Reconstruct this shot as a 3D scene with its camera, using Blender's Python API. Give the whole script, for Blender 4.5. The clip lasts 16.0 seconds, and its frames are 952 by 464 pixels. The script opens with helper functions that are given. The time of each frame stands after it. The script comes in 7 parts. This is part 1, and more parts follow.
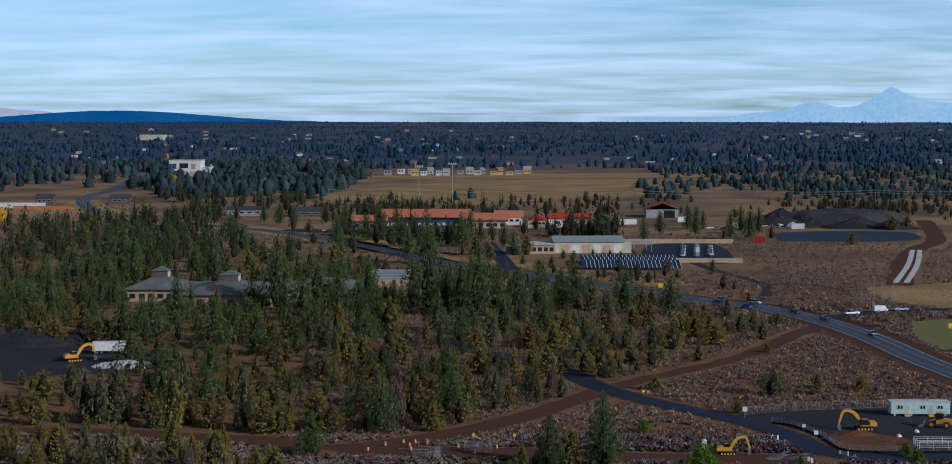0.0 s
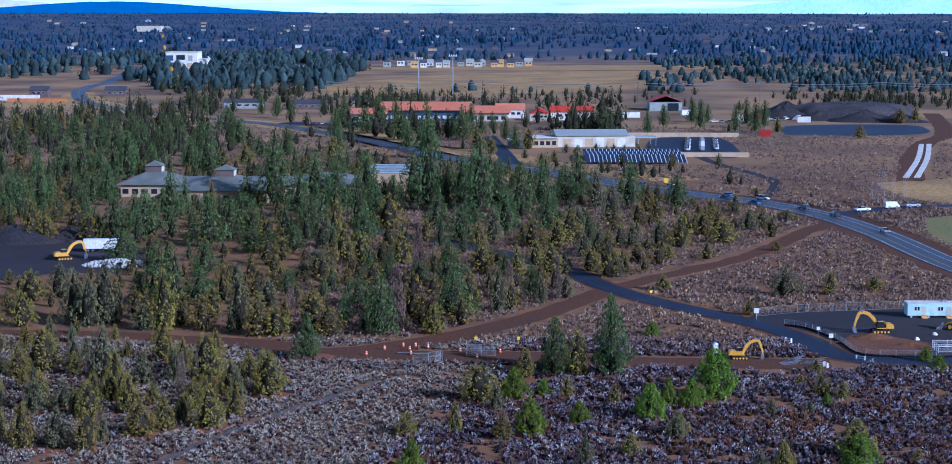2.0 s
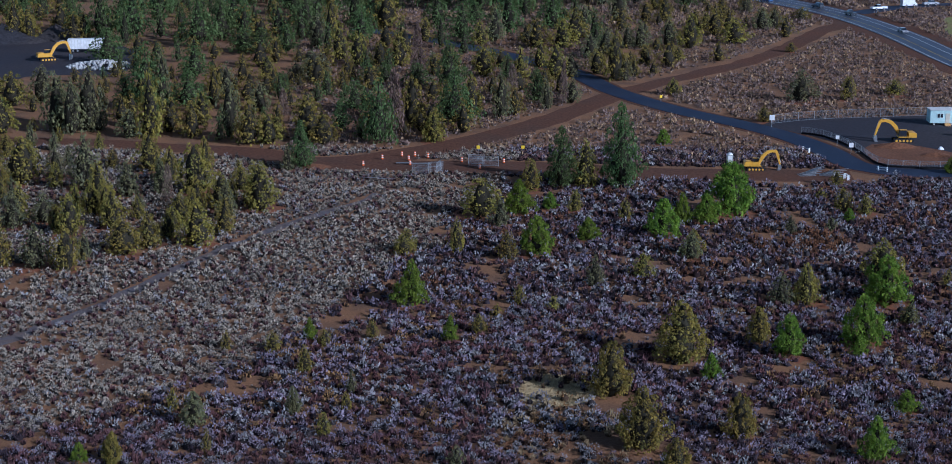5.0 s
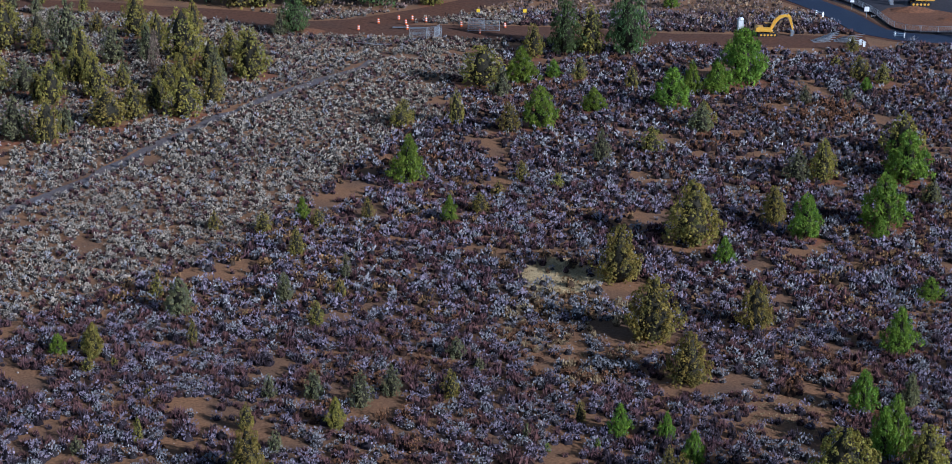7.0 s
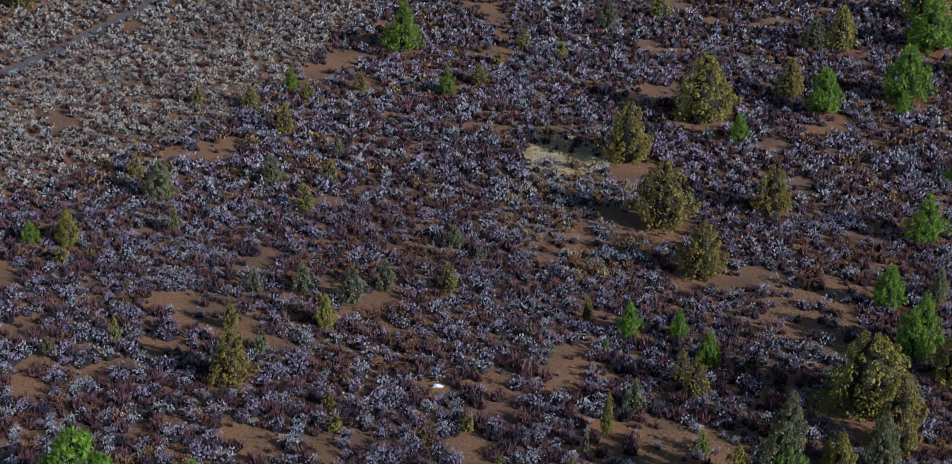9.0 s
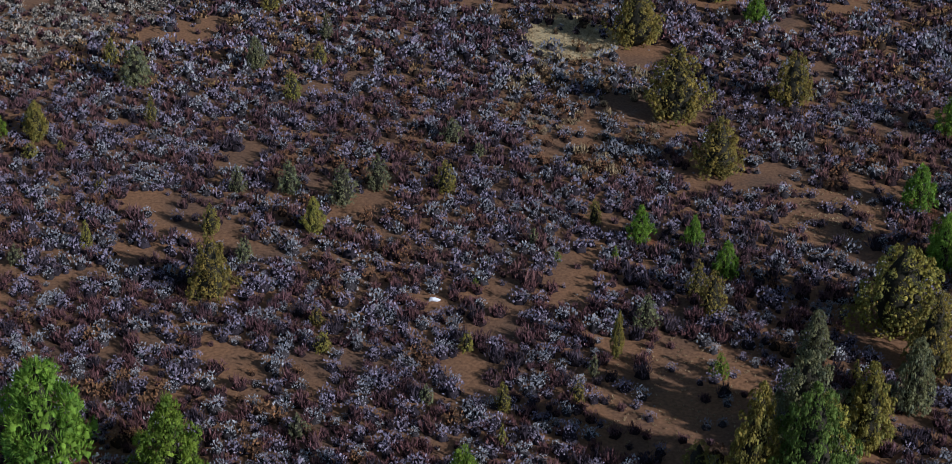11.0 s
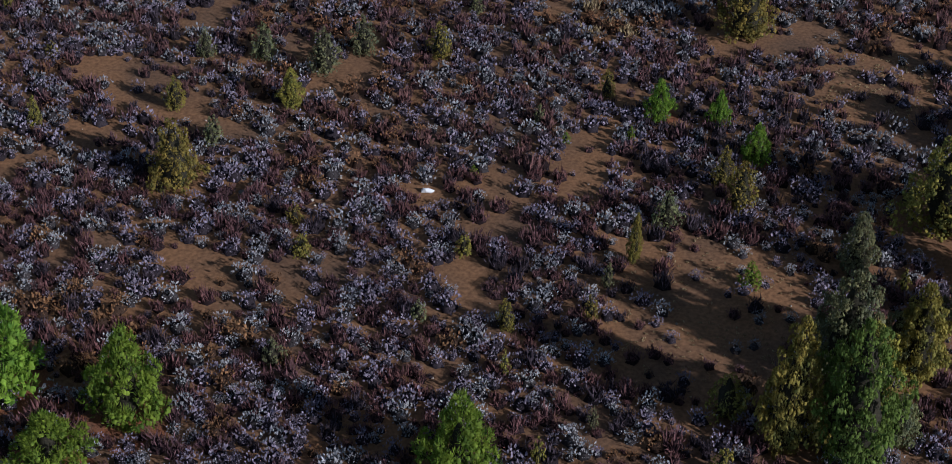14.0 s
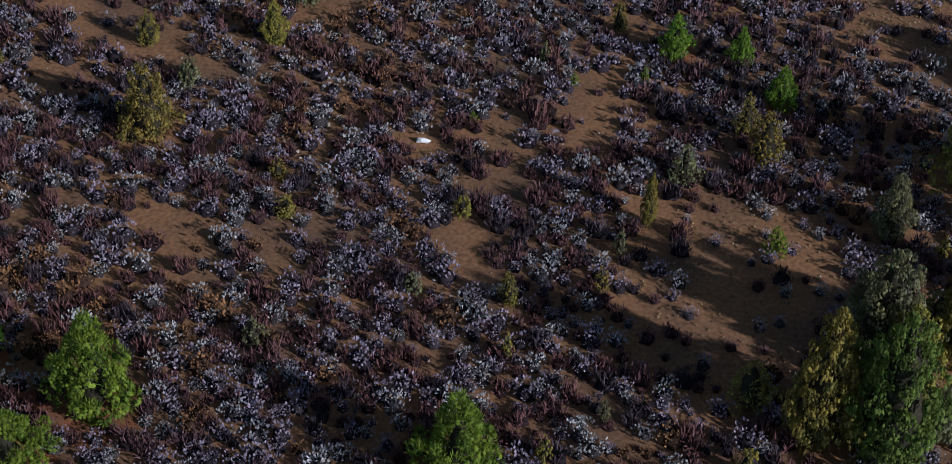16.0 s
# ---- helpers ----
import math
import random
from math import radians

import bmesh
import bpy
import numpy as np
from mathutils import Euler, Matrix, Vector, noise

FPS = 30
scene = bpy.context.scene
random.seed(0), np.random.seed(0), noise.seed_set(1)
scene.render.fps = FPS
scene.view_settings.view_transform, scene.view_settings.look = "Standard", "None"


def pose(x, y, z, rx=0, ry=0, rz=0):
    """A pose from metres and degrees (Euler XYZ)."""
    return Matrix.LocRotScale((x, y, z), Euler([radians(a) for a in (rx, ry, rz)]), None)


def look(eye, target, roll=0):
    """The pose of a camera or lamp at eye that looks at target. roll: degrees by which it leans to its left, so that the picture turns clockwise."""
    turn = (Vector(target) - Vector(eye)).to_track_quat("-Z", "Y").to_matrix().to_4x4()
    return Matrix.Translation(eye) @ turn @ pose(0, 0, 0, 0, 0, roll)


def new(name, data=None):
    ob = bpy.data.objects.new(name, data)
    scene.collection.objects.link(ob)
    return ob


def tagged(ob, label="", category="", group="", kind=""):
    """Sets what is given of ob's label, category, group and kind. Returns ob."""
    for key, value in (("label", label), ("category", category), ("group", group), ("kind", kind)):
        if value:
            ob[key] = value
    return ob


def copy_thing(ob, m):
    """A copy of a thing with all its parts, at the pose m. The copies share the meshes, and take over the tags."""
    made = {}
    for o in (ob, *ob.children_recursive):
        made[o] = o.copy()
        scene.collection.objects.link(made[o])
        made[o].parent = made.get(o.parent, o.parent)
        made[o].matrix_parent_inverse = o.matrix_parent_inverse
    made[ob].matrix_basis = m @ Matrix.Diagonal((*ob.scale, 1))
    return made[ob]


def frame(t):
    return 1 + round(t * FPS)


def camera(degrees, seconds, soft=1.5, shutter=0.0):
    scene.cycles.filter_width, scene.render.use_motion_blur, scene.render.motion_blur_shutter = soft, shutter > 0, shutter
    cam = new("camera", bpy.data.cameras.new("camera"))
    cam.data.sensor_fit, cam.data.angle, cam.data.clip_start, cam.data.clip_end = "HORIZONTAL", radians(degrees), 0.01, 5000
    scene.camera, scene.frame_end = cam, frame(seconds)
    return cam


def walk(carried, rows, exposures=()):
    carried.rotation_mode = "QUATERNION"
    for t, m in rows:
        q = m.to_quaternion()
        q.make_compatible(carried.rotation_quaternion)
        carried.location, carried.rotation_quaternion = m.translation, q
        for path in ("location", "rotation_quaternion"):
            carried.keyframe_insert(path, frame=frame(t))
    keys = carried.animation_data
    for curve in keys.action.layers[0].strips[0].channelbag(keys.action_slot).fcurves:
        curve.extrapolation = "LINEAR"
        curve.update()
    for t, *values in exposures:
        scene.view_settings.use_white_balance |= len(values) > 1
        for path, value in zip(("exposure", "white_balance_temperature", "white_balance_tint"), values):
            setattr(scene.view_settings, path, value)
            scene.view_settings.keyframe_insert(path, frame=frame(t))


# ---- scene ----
cam = camera(31.0, 16.0, soft=0.9)
# seconds, eye x, y, z, pitch, yaw, roll
ROWS = [
    (0.0, 5.61, -69.41, 68.61, -3.825, 0.972, 0.02),
    (0.5, 5.39, -64.27, 68.46, -3.977, 0.970, 0.02),
    (1.0, 5.19, -60.78, 68.35, -5.107, 0.969, 0.03),
    (1.5, 4.99, -57.48, 68.25, -6.278, 0.967, 0.04),
    (2.0, 4.81, -54.34, 68.18, -7.416, 0.965, 0.05),
    (2.5, 4.63, -51.31, 68.11, -8.535, 0.962, 0.06),
    (3.0, 4.46, -48.37, 68.06, -9.668, 0.957, 0.08),
    (3.5, 4.29, -45.49, 68.01, -10.802, 0.950, 0.09),
    (4.0, 4.14, -42.64, 67.97, -11.946, 0.941, 0.11),
    (4.5, 3.99, -39.82, 67.92, -13.112, 0.929, 0.13),
    (7.0, 3.30, -25.70, 67.53, -19.156, 0.822, 0.26),
    (7.5, 3.18, -22.85, 67.41, -20.395, 0.790, 0.29),
    (8.0, 3.06, -20.00, 67.27, -21.678, 0.755, 0.32),
    (8.5, 2.95, -17.14, 67.12, -22.981, 0.716, 0.35),
    (9.0, 2.84, -14.28, 66.96, -24.276, 0.674, 0.39),
    (11.5, 2.33, -0.23, 65.89, -30.586, 0.425, 0.58),
    (12.0, 2.25, 2.51, 65.65, -31.824, 0.370, 0.62),
    (12.5, 2.16, 5.21, 65.39, -33.062, 0.314, 0.67),
    (13.0, 2.08, 7.89, 65.14, -34.292, 0.259, 0.71),
    (13.5, 2.01, 10.55, 64.89, -35.487, 0.204, 0.76),
    (14.0, 1.94, 13.20, 64.64, -36.685, 0.150, 0.80),
    (14.5, 1.87, 15.84, 64.40, -37.872, 0.099, 0.85),
    (15.0, 1.81, 18.50, 64.18, -39.038, 0.051, 0.90),
    (15.5, 1.76, 21.19, 63.97, -40.206, 0.007, 0.95),
    (16.0, 1.71, 23.94, 63.79, -41.435, -0.032, 1.00),
]


def aim(x, y, z, pitch, yaw, roll):
    p, w = radians(pitch), radians(yaw)
    return look((x, y, z), (x - math.sin(w) * math.cos(p), y + math.cos(w) * math.cos(p), z + math.sin(p)), roll)


EXPOSURES = [(0.0, -0.93, 5200, 15), (0.5, -0.88, 5050, 16), (1.0, -0.68, 4650, 22), (1.5, -0.13, 4450, 24), (2.0, 0.07, 4330, 24), (2.5, 0.24, 4350, 23), (3.5, 0.27, 4330, 21), (4.0, -0.05, 4330, 21), (4.5, -0.29, 4450, 19), (7.0, 0.22, 4700, 14), (9.0, 0.09, 4830, 13), (12.0, -0.11, 5000, 13), (16.0, -0.18, 5080, 13)]
walk(cam, [(t, aim(x, y, z, p, w, r)) for t, x, y, z, p, w, r in ROWS], EXPOSURES)

# ---- light: low sun from behind, to the right, broken high cloud ----
SUN_ELEV, SUN_AZ = 23.0, 124.0          # azimuth clockwise from +y
sun_way = Vector((math.sin(radians(SUN_AZ)) * math.cos(radians(SUN_ELEV)), math.cos(radians(SUN_AZ)) * math.cos(radians(SUN_ELEV)), math.sin(radians(SUN_ELEV))))
world = bpy.data.worlds.new("sky")
scene.world = world
world.use_nodes = True
wn, wl = world.node_tree.nodes, world.node_tree.links
wn.clear()
w_out = wn.new("ShaderNodeOutputWorld")
w_bg = wn.new("ShaderNodeBackground")
w_sky = wn.new("ShaderNodeTexSky")
w_sky.sky_type, w_sky.sun_disc = "NISHITA", False
w_sky.sun_elevation, w_sky.sun_rotation = radians(SUN_ELEV), radians(SUN_AZ)
w_sky.air_density, w_sky.dust_density, w_sky.ozone_density = 1.0, 0.6, 2.0
w_geo = wn.new("ShaderNodeTexCoord")
w_sep = wn.new("ShaderNodeSeparateXYZ")
wl.new(w_geo.outputs["Generated"], w_sep.inputs[0])
w_up = wn.new("ShaderNodeMath")
w_up.operation = "MAXIMUM"
w_up.inputs[1].default_value = 0.0
wl.new(w_sep.outputs["Z"], w_up.inputs[0])
w_lift = wn.new("ShaderNodeMath")
w_lift.operation = "ADD"
w_lift.inputs[1].default_value = 0.07
wl.new(w_up.outputs[0], w_lift.inputs[0])
w_dx, w_dy = wn.new("ShaderNodeMath"), wn.new("ShaderNodeMath")
w_dx.operation = w_dy.operation = "DIVIDE"
wl.new(w_sep.outputs["X"], w_dx.inputs[0])
wl.new(w_sep.outputs["Y"], w_dy.inputs[0])
wl.new(w_lift.outputs[0], w_dx.inputs[1])
wl.new(w_lift.outputs[0], w_dy.inputs[1])
w_xyz = wn.new("ShaderNodeCombineXYZ")
wl.new(w_dx.outputs[0], w_xyz.inputs[0])
wl.new(w_dy.outputs[0], w_xyz.inputs[1])
w_map = wn.new("ShaderNodeMapping")
w_map.inputs["Scale"].default_value = (0.9, 1.5, 1.0)
w_map.inputs["Rotation"].default_value = (0, 0, 0.12)
wl.new(w_xyz.outputs[0], w_map.inputs[0])
w_n = wn.new("ShaderNodeTexNoise")
w_n.inputs["Scale"].default_value, w_n.inputs["Detail"].default_value, w_n.inputs["Roughness"].default_value = 0.9, 9, 0.58
w_n.inputs["Distortion"].default_value = 0.35
wl.new(w_map.outputs[0], w_n.inputs["Vector"])
w_ramp = wn.new("ShaderNodeValToRGB")
w_ramp.color_ramp.elements[0].position, w_ramp.color_ramp.elements[1].position = 0.30, 0.80
wl.new(w_n.outputs["Fac"], w_ramp.inputs[0])
w_mix = wn.new("ShaderNodeMix")
w_mix.data_type = "RGBA"
wl.new(w_ramp.outputs[0], w_mix.inputs["Factor"])
w_tint = wn.new("ShaderNodeMix")
w_tint.data_type, w_tint.blend_type = "RGBA", "MULTIPLY"
w_tint.inputs["Factor"].default_value = 1.0
w_tint.inputs["B"].default_value = (0.72, 1.0, 1.24, 1)
wl.new(w_sky.outputs[0], w_tint.inputs["A"])
wl.new(w_tint.outputs["Result"], w_mix.inputs["A"])
w_mix.inputs["B"].default_value = (7.3, 8.6, 9.3, 1)
# bright haze low over the horizon
w_low = wn.new("ShaderNodeMapRange")
w_low.interpolation_type = "SMOOTHSTEP"
w_low.inputs["From Min"].default_value, w_low.inputs["From Max"].default_value = 0.0, 0.30
w_low.inputs["To Min"].default_value, w_low.inputs["To Max"].default_value = 3.4, 0.46
wl.new(w_sep.outputs["Z"], w_low.inputs["Value"])
w_hor = wn.new("ShaderNodeVectorMath")
w_hor.operation = "SCALE"
wl.new(w_mix.outputs["Result"], w_hor.inputs[0])
wl.new(w_low.outputs[0], w_hor.inputs["Scale"])
wl.new(w_hor.outputs[0], w_bg.inputs["Color"])
w_bg.inputs["Strength"].default_value = 0.054
wl.new(w_bg.outputs[0], w_out.inputs[0])

sun = new("sun", bpy.data.lights.new("sun", "SUN"))
sun.data.energy, sun.data.angle, sun.data.color = 5.0, radians(1.0), (1.0, 0.89, 0.76)
sun.matrix_world = look((0, 0, 300), Vector((0, 0, 300)) - sun_way)


# ---- materials ----
def material(name, base, rough=0.8, metal=0.0, scale=1.0, spread=0.35, fine=8.0, bump=0.3, island=0.0, second=None, amount=0.5, patch=0.55, spec=0.3, coord="Object"):
    """A surface with two scales of variation: large patches towards `second`, fine grain in brightness, fine relief."""
    m = bpy.data.materials.new(name)
    m.use_nodes = True
    n, l = m.node_tree.nodes, m.node_tree.links
    b = n["Principled BSDF"]
    b.inputs["Roughness"].default_value, b.inputs["Metallic"].default_value = rough, metal
    b.inputs["Specular IOR Level"].default_value = spec
    tc = n.new("ShaderNodeTexCoord")
    big, small = n.new("ShaderNodeTexNoise"), n.new("ShaderNodeTexNoise")
    big.inputs["Scale"].default_value, big.inputs["Detail"].default_value = scale, 4
    small.inputs["Scale"].default_value, small.inputs["Detail"].default_value = scale * fine, 6
    for q in (big, small):
        l.new(tc.outputs[coord], q.inputs["Vector"])
    ramp = n.new("ShaderNodeValToRGB")
    ramp.color_ramp.elements[0].position, ramp.color_ramp.elements[1].position = patch - 0.12, patch + 0.12
    l.new(big.outputs["Fac"], ramp.inputs[0])
    fac = n.new("ShaderNodeMath")
    fac.operation = "MULTIPLY"
    fac.inputs[1].default_value = amount
    l.new(ramp.outputs[0], fac.inputs[0])
    mix = n.new("ShaderNodeMix")
    mix.data_type = "RGBA"
    mix.inputs["A"].default_value = (*base, 1)
    mix.inputs["B"].default_value = (*(second or [c * 0.6 for c in base]), 1)
    l.new(fac.outputs[0], mix.inputs["Factor"])
    hsv = n.new("ShaderNodeHueSaturation")
    l.new(mix.outputs["Result"], hsv.inputs["Color"])
    val = n.new("ShaderNodeMapRange")
    val.inputs["To Min"].default_value, val.inputs["To Max"].default_value = 1 - spread, 1 + spread
    val.inputs["From Min"].default_value, val.inputs["From Max"].default_value = 0.3, 0.7
    l.new(small.outputs["Fac"], val.inputs["Value"])
    last = val.outputs[0]
    if island:
        g = n.new("ShaderNodeNewGeometry")
        o = n.new("ShaderNodeObjectInfo")
        r = n.new("ShaderNodeMapRange")
        r.inputs["To Min"].default_value, r.inputs["To Max"].default_value = 1 - island, 1 + island
        l.new(g.outputs["Random Per Island"], r.inputs["Value"])
        r2 = n.new("ShaderNodeMapRange")
        r2.inputs["To Min"].default_value, r2.inputs["To Max"].default_value = 1 - island * 0.5, 1 + island * 0.5
        l.new(o.outputs["Random"], r2.inputs["Value"])
        for extra in (r.outputs[0], r2.outputs[0]):
            mul = n.new("ShaderNodeMath")
            mul.operation = "MULTIPLY"
            l.new(last, mul.inputs[0])
            l.new(extra, mul.inputs[1])
            last = mul.outputs[0]
        hue = n.new("ShaderNodeMapRange")
        hue.inputs["To Min"].default_value, hue.inputs["To Max"].default_value = 0.485, 0.515
        l.new(o.outputs["Random"], hue.inputs["Value"])
        l.new(hue.outputs[0], hsv.inputs["Hue"])
    l.new(last, hsv.inputs["Value"])
    l.new(hsv.outputs[0], b.inputs["Base Color"])
    if bump:
        bp = n.new("ShaderNodeBump")
        bp.inputs["Strength"].default_value, bp.inputs["Distance"].default_value = bump, 0.05
        l.new(small.outputs["Fac"], bp.inputs["Height"])
        l.new(bp.outputs[0], b.inputs["Normal"])
    return m


DRY_GRASS = material("dry_grass", (0.46, 0.295, 0.105), 0.9, scale=0.02, fine=25, spread=0.4, second=(0.28, 0.175, 0.075), amount=0.8, patch=0.5)
GRASS = material("faded_lawn", (0.20, 0.20, 0.06), 0.9, scale=0.06, fine=25, spread=0.35, second=(0.28, 0.19, 0.08), amount=0.9)
DIRT = material("packed_dirt", (0.125, 0.062, 0.038), 0.95, scale=0.08, fine=20, spread=0.3, second=(0.10, 0.060, 0.042), amount=0.8, bump=0.4, spec=0.08)
RED_SOIL = material("turned_red_soil", (0.17, 0.075, 0.035), 0.95, scale=0.2, fine=12, spread=0.4, bump=0.8)
PAD = material("dark_gravel_pad", (0.032, 0.029, 0.036), 0.85, scale=0.06, fine=25, spread=0.3, second=(0.045, 0.038, 0.04), amount=0.8)
# blue of the reflected sky is partly put into the highway's base colour
SHEEN_ASPHALT = material("sheen_highway_asphalt", (0.040, 0.050, 0.075), 0.48, scale=0.08, fine=30, spread=0.2, second=(0.058, 0.068, 0.09), amount=0.7, bump=0.02, spec=0.45)
ASPHALT = material("asphalt", (0.020, 0.029, 0.056), 0.65, scale=0.08, fine=30, spread=0.2, second=(0.034, 0.044, 0.068), amount=0.7, bump=0.1, spec=0.25)
PAINT = material("road_paint", (0.75, 0.74, 0.70), 0.7, scale=0.5, spread=0.15, bump=0)
YELLOW_PAINT = material("yellow_road_paint", (0.65, 0.45, 0.08), 0.7, scale=0.5, spread=0.15, bump=0)
SAGE = material("sagebrush_leaf", (0.36, 0.345, 0.34), 0.9, scale=0.05, fine=20, spread=0.3, island=0.32, second=(0.20, 0.19, 0.215), amount=0.9, bump=0, spec=0.1)
BITTER = material("bitterbrush_twig", (0.155, 0.080, 0.070), 0.9, scale=0.05, fine=20, spread=0.3, island=0.32, second=(0.13, 0.075, 0.085), amount=0.8, bump=0, spec=0.1)
RUST = material("rusty_brush", (0.27, 0.15, 0.065), 0.9, scale=0.05, fine=20, spread=0.3, island=0.32, second=(0.16, 0.085, 0.045), amount=0.9, bump=0, spec=0.1)
STRAW = material("bunch_grass", (0.50, 0.40, 0.20), 0.9, scale=0.1, island=0.4, bump=0, spec=0.1)
# twig core of the crowns, its near-black colour painting the shade inside
SHADED_TWIG = material("shaded_inner_twigs", (0.034, 0.030, 0.020), 0.95, scale=6, bump=0, spec=0.05)
JUNIPER = material("juniper_foliage", (0.265, 0.208, 0.038), 0.85, scale=5.0, fine=6, spread=0.25, island=0.25, second=(0.122, 0.124, 0.034), amount=0.9, bump=0, spec=0.15)
PINE = material("young_pine_needles", (0.205, 0.275, 0.026), 0.75, scale=5.0, fine=6, spread=0.25, island=0.28, second=(0.085, 0.145, 0.02), amount=0.9, bump=0, spec=0.2)
TALL_PINE = material("ponderosa_needles", (0.110, 0.152, 0.050), 0.8, scale=5.0, fine=6, spread=0.25, island=0.28, second=(0.066, 0.096, 0.026), amount=0.9, bump=0, spec=0.15)
DEAD_LEAF = material("dead_needles", (0.16, 0.11, 0.085), 0.9, scale=0.6, island=0.4, bump=0, spec=0.1)
# bluish base colour carries the haze over far trees
HAZED_LEAF = material("hazed_far_foliage", (0.028, 0.046, 0.046), 0.9, scale=0.01, fine=10, spread=0.3, island=0.45, second=(0.038, 0.052, 0.045), amount=0.7, bump=0, spec=0.05)
AUTUMN = material("autumn_leaf", (0.45, 0.22, 0.03), 0.85, scale=0.5, island=0.35, bump=0, spec=0.1)
BARK = material("pine_bark", (0.15, 0.075, 0.042), 0.95, scale=3, fine=5, spread=0.4, bump=0.6, second=(0.08, 0.045, 0.03))
GREY_BARK = material("juniper_bark", (0.13, 0.10, 0.08), 0.95, scale=3, fine=5, spread=0.4, bump=0.6)
STONE = material("pale_stone", (0.42, 0.36, 0.29), 0.9, scale=2, spread=0.25, island=0.3)


def leafy(m, share):
    """Let part of the light through, as thin leaves do."""
    n, l = m.node_tree.nodes, m.node_tree.links
    b = n["Principled BSDF"]
    t, mix = n.new("ShaderNodeBsdfTranslucent"), n.new("ShaderNodeMixShader")
    l.new(b.inputs["Base Color"].links[0].from_socket, t.inputs["Color"])
    mix.inputs["Fac"].default_value = share
    l.new(b.outputs[0], mix.inputs[1])
    l.new(t.outputs[0], mix.inputs[2])
    l.new(mix.outputs[0], n["Material Output"].inputs["Surface"])


for foliage, share in ((PINE, 0.4), (JUNIPER, 0.25), (TALL_PINE, 0.25), (SAGE, 0.2), (RUST, 0.2), (STRAW, 0.3), (AUTUMN, 0.3)):
    leafy(foliage, share)


# ---- mesh helpers ----
def mesh_of(name, verts, faces, mats=(), slots=None, smooth=False):
    me = bpy.data.meshes.new(name)
    me.from_pydata([tuple(map(float, v)) for v in verts], [], [tuple(map(int, f)) for f in faces])
    for m in mats:
        me.materials.append(m)
    if slots is not None:
        me.polygons.foreach_set("material_index", np.asarray(slots, dtype=np.int32))
    if smooth:
        me.polygons.foreach_set("use_smooth", np.ones(len(me.polygons), dtype=bool))
    me.update()
    return me


def quads_mesh(name, verts, quads, mats, slots=None, smooth=False):
    """A large mesh of quads straight from arrays."""
    me = bpy.data.meshes.new(name)
    nv, nf = len(verts), len(quads)
    me.vertices.add(nv)
    me.vertices.foreach_set("co", np.asarray(verts, dtype=np.float32).ravel())
    me.loops.add(nf * 4)
    me.loops.foreach_set("vertex_index", np.asarray(quads, dtype=np.int32).ravel())
    me.polygons.add(nf)
    me.polygons.foreach_set("loop_start", np.arange(0, nf * 4, 4, dtype=np.int32))
    for m in mats:
        me.materials.append(m)
    if slots is not None:
        me.polygons.foreach_set("material_index", np.asarray(slots, dtype=np.int32))
    if smooth:
        me.polygons.foreach_set("use_smooth", np.ones(nf, dtype=bool))
    me.update(calc_edges=True)
    return me


def part(name, bm, mat, parent=None, label=""):
    me = bpy.data.meshes.new(name)
    bm.to_mesh(me)
    bm.free()
    if mat:
        me.materials.append(mat)
    ob = new(name, me)
    if parent is not None:
        ob.parent = parent
    if label:
        ob["label"] = label
    return ob


def box(bm, x0, y0, z0, x1, y1, z1, bevel=0.0):
    r = bmesh.ops.create_cube(bm, size=1.0)
    vs = r["verts"]
    for v in vs:
        v.co = Vector((x0 + (v.co.x + 0.5) * (x1 - x0), y0 + (v.co.y + 0.5) * (y1 - y0), z0 + (v.co.z + 0.5) * (z1 - z0)))
    if bevel:
        es = list({e for v in vs for e in v.link_edges})
        bmesh.ops.bevel(bm, geom=es, offset=bevel, segments=1, affect="EDGES")
    return vs


def rod(bm, a, b, r0, r1=None, seg=8):
    a, b = Vector(a), Vector(b)
    d = b - a
    m = Matrix.Translation((a + b) / 2) @ d.to_track_quat("Z", "Y").to_matrix().to_4x4()
    return bmesh.ops.create_cone(bm, cap_ends=True, segments=seg, radius1=r0, radius2=r0 if r1 is None else r1, depth=d.length, matrix=m)["verts"]


def empty(name, x, y, z=0.0, rz=0.0):
    ob = new(name)
    ob.matrix_basis = pose(x, y, z, 0, 0, rz)
    ob.empty_display_size = 0.2
    return ob


def smooth_line(points, step=4.0):
    """A Catmull-Rom line through points, at about even steps."""
    p = [Vector((*q[:2], 0)) for q in points]
    p = [p[0] * 2 - p[1]] + p + [p[-1] * 2 - p[-2]]
    out = []
    for i in range(1, len(p) - 2):
        k = max(2, int((p[i + 1] - p[i]).length / step))
        for j in range(k):
            t = j / k
            out.append(0.5 * (2 * p[i] + (p[i + 1] - p[i - 1]) * t + (2 * p[i - 1] - 5 * p[i] + 4 * p[i + 1] - p[i + 2]) * t * t
                              + (3 * p[i] - p[i - 1] - 3 * p[i + 1] + p[i + 2]) * t ** 3))
    return out + [p[-2]]


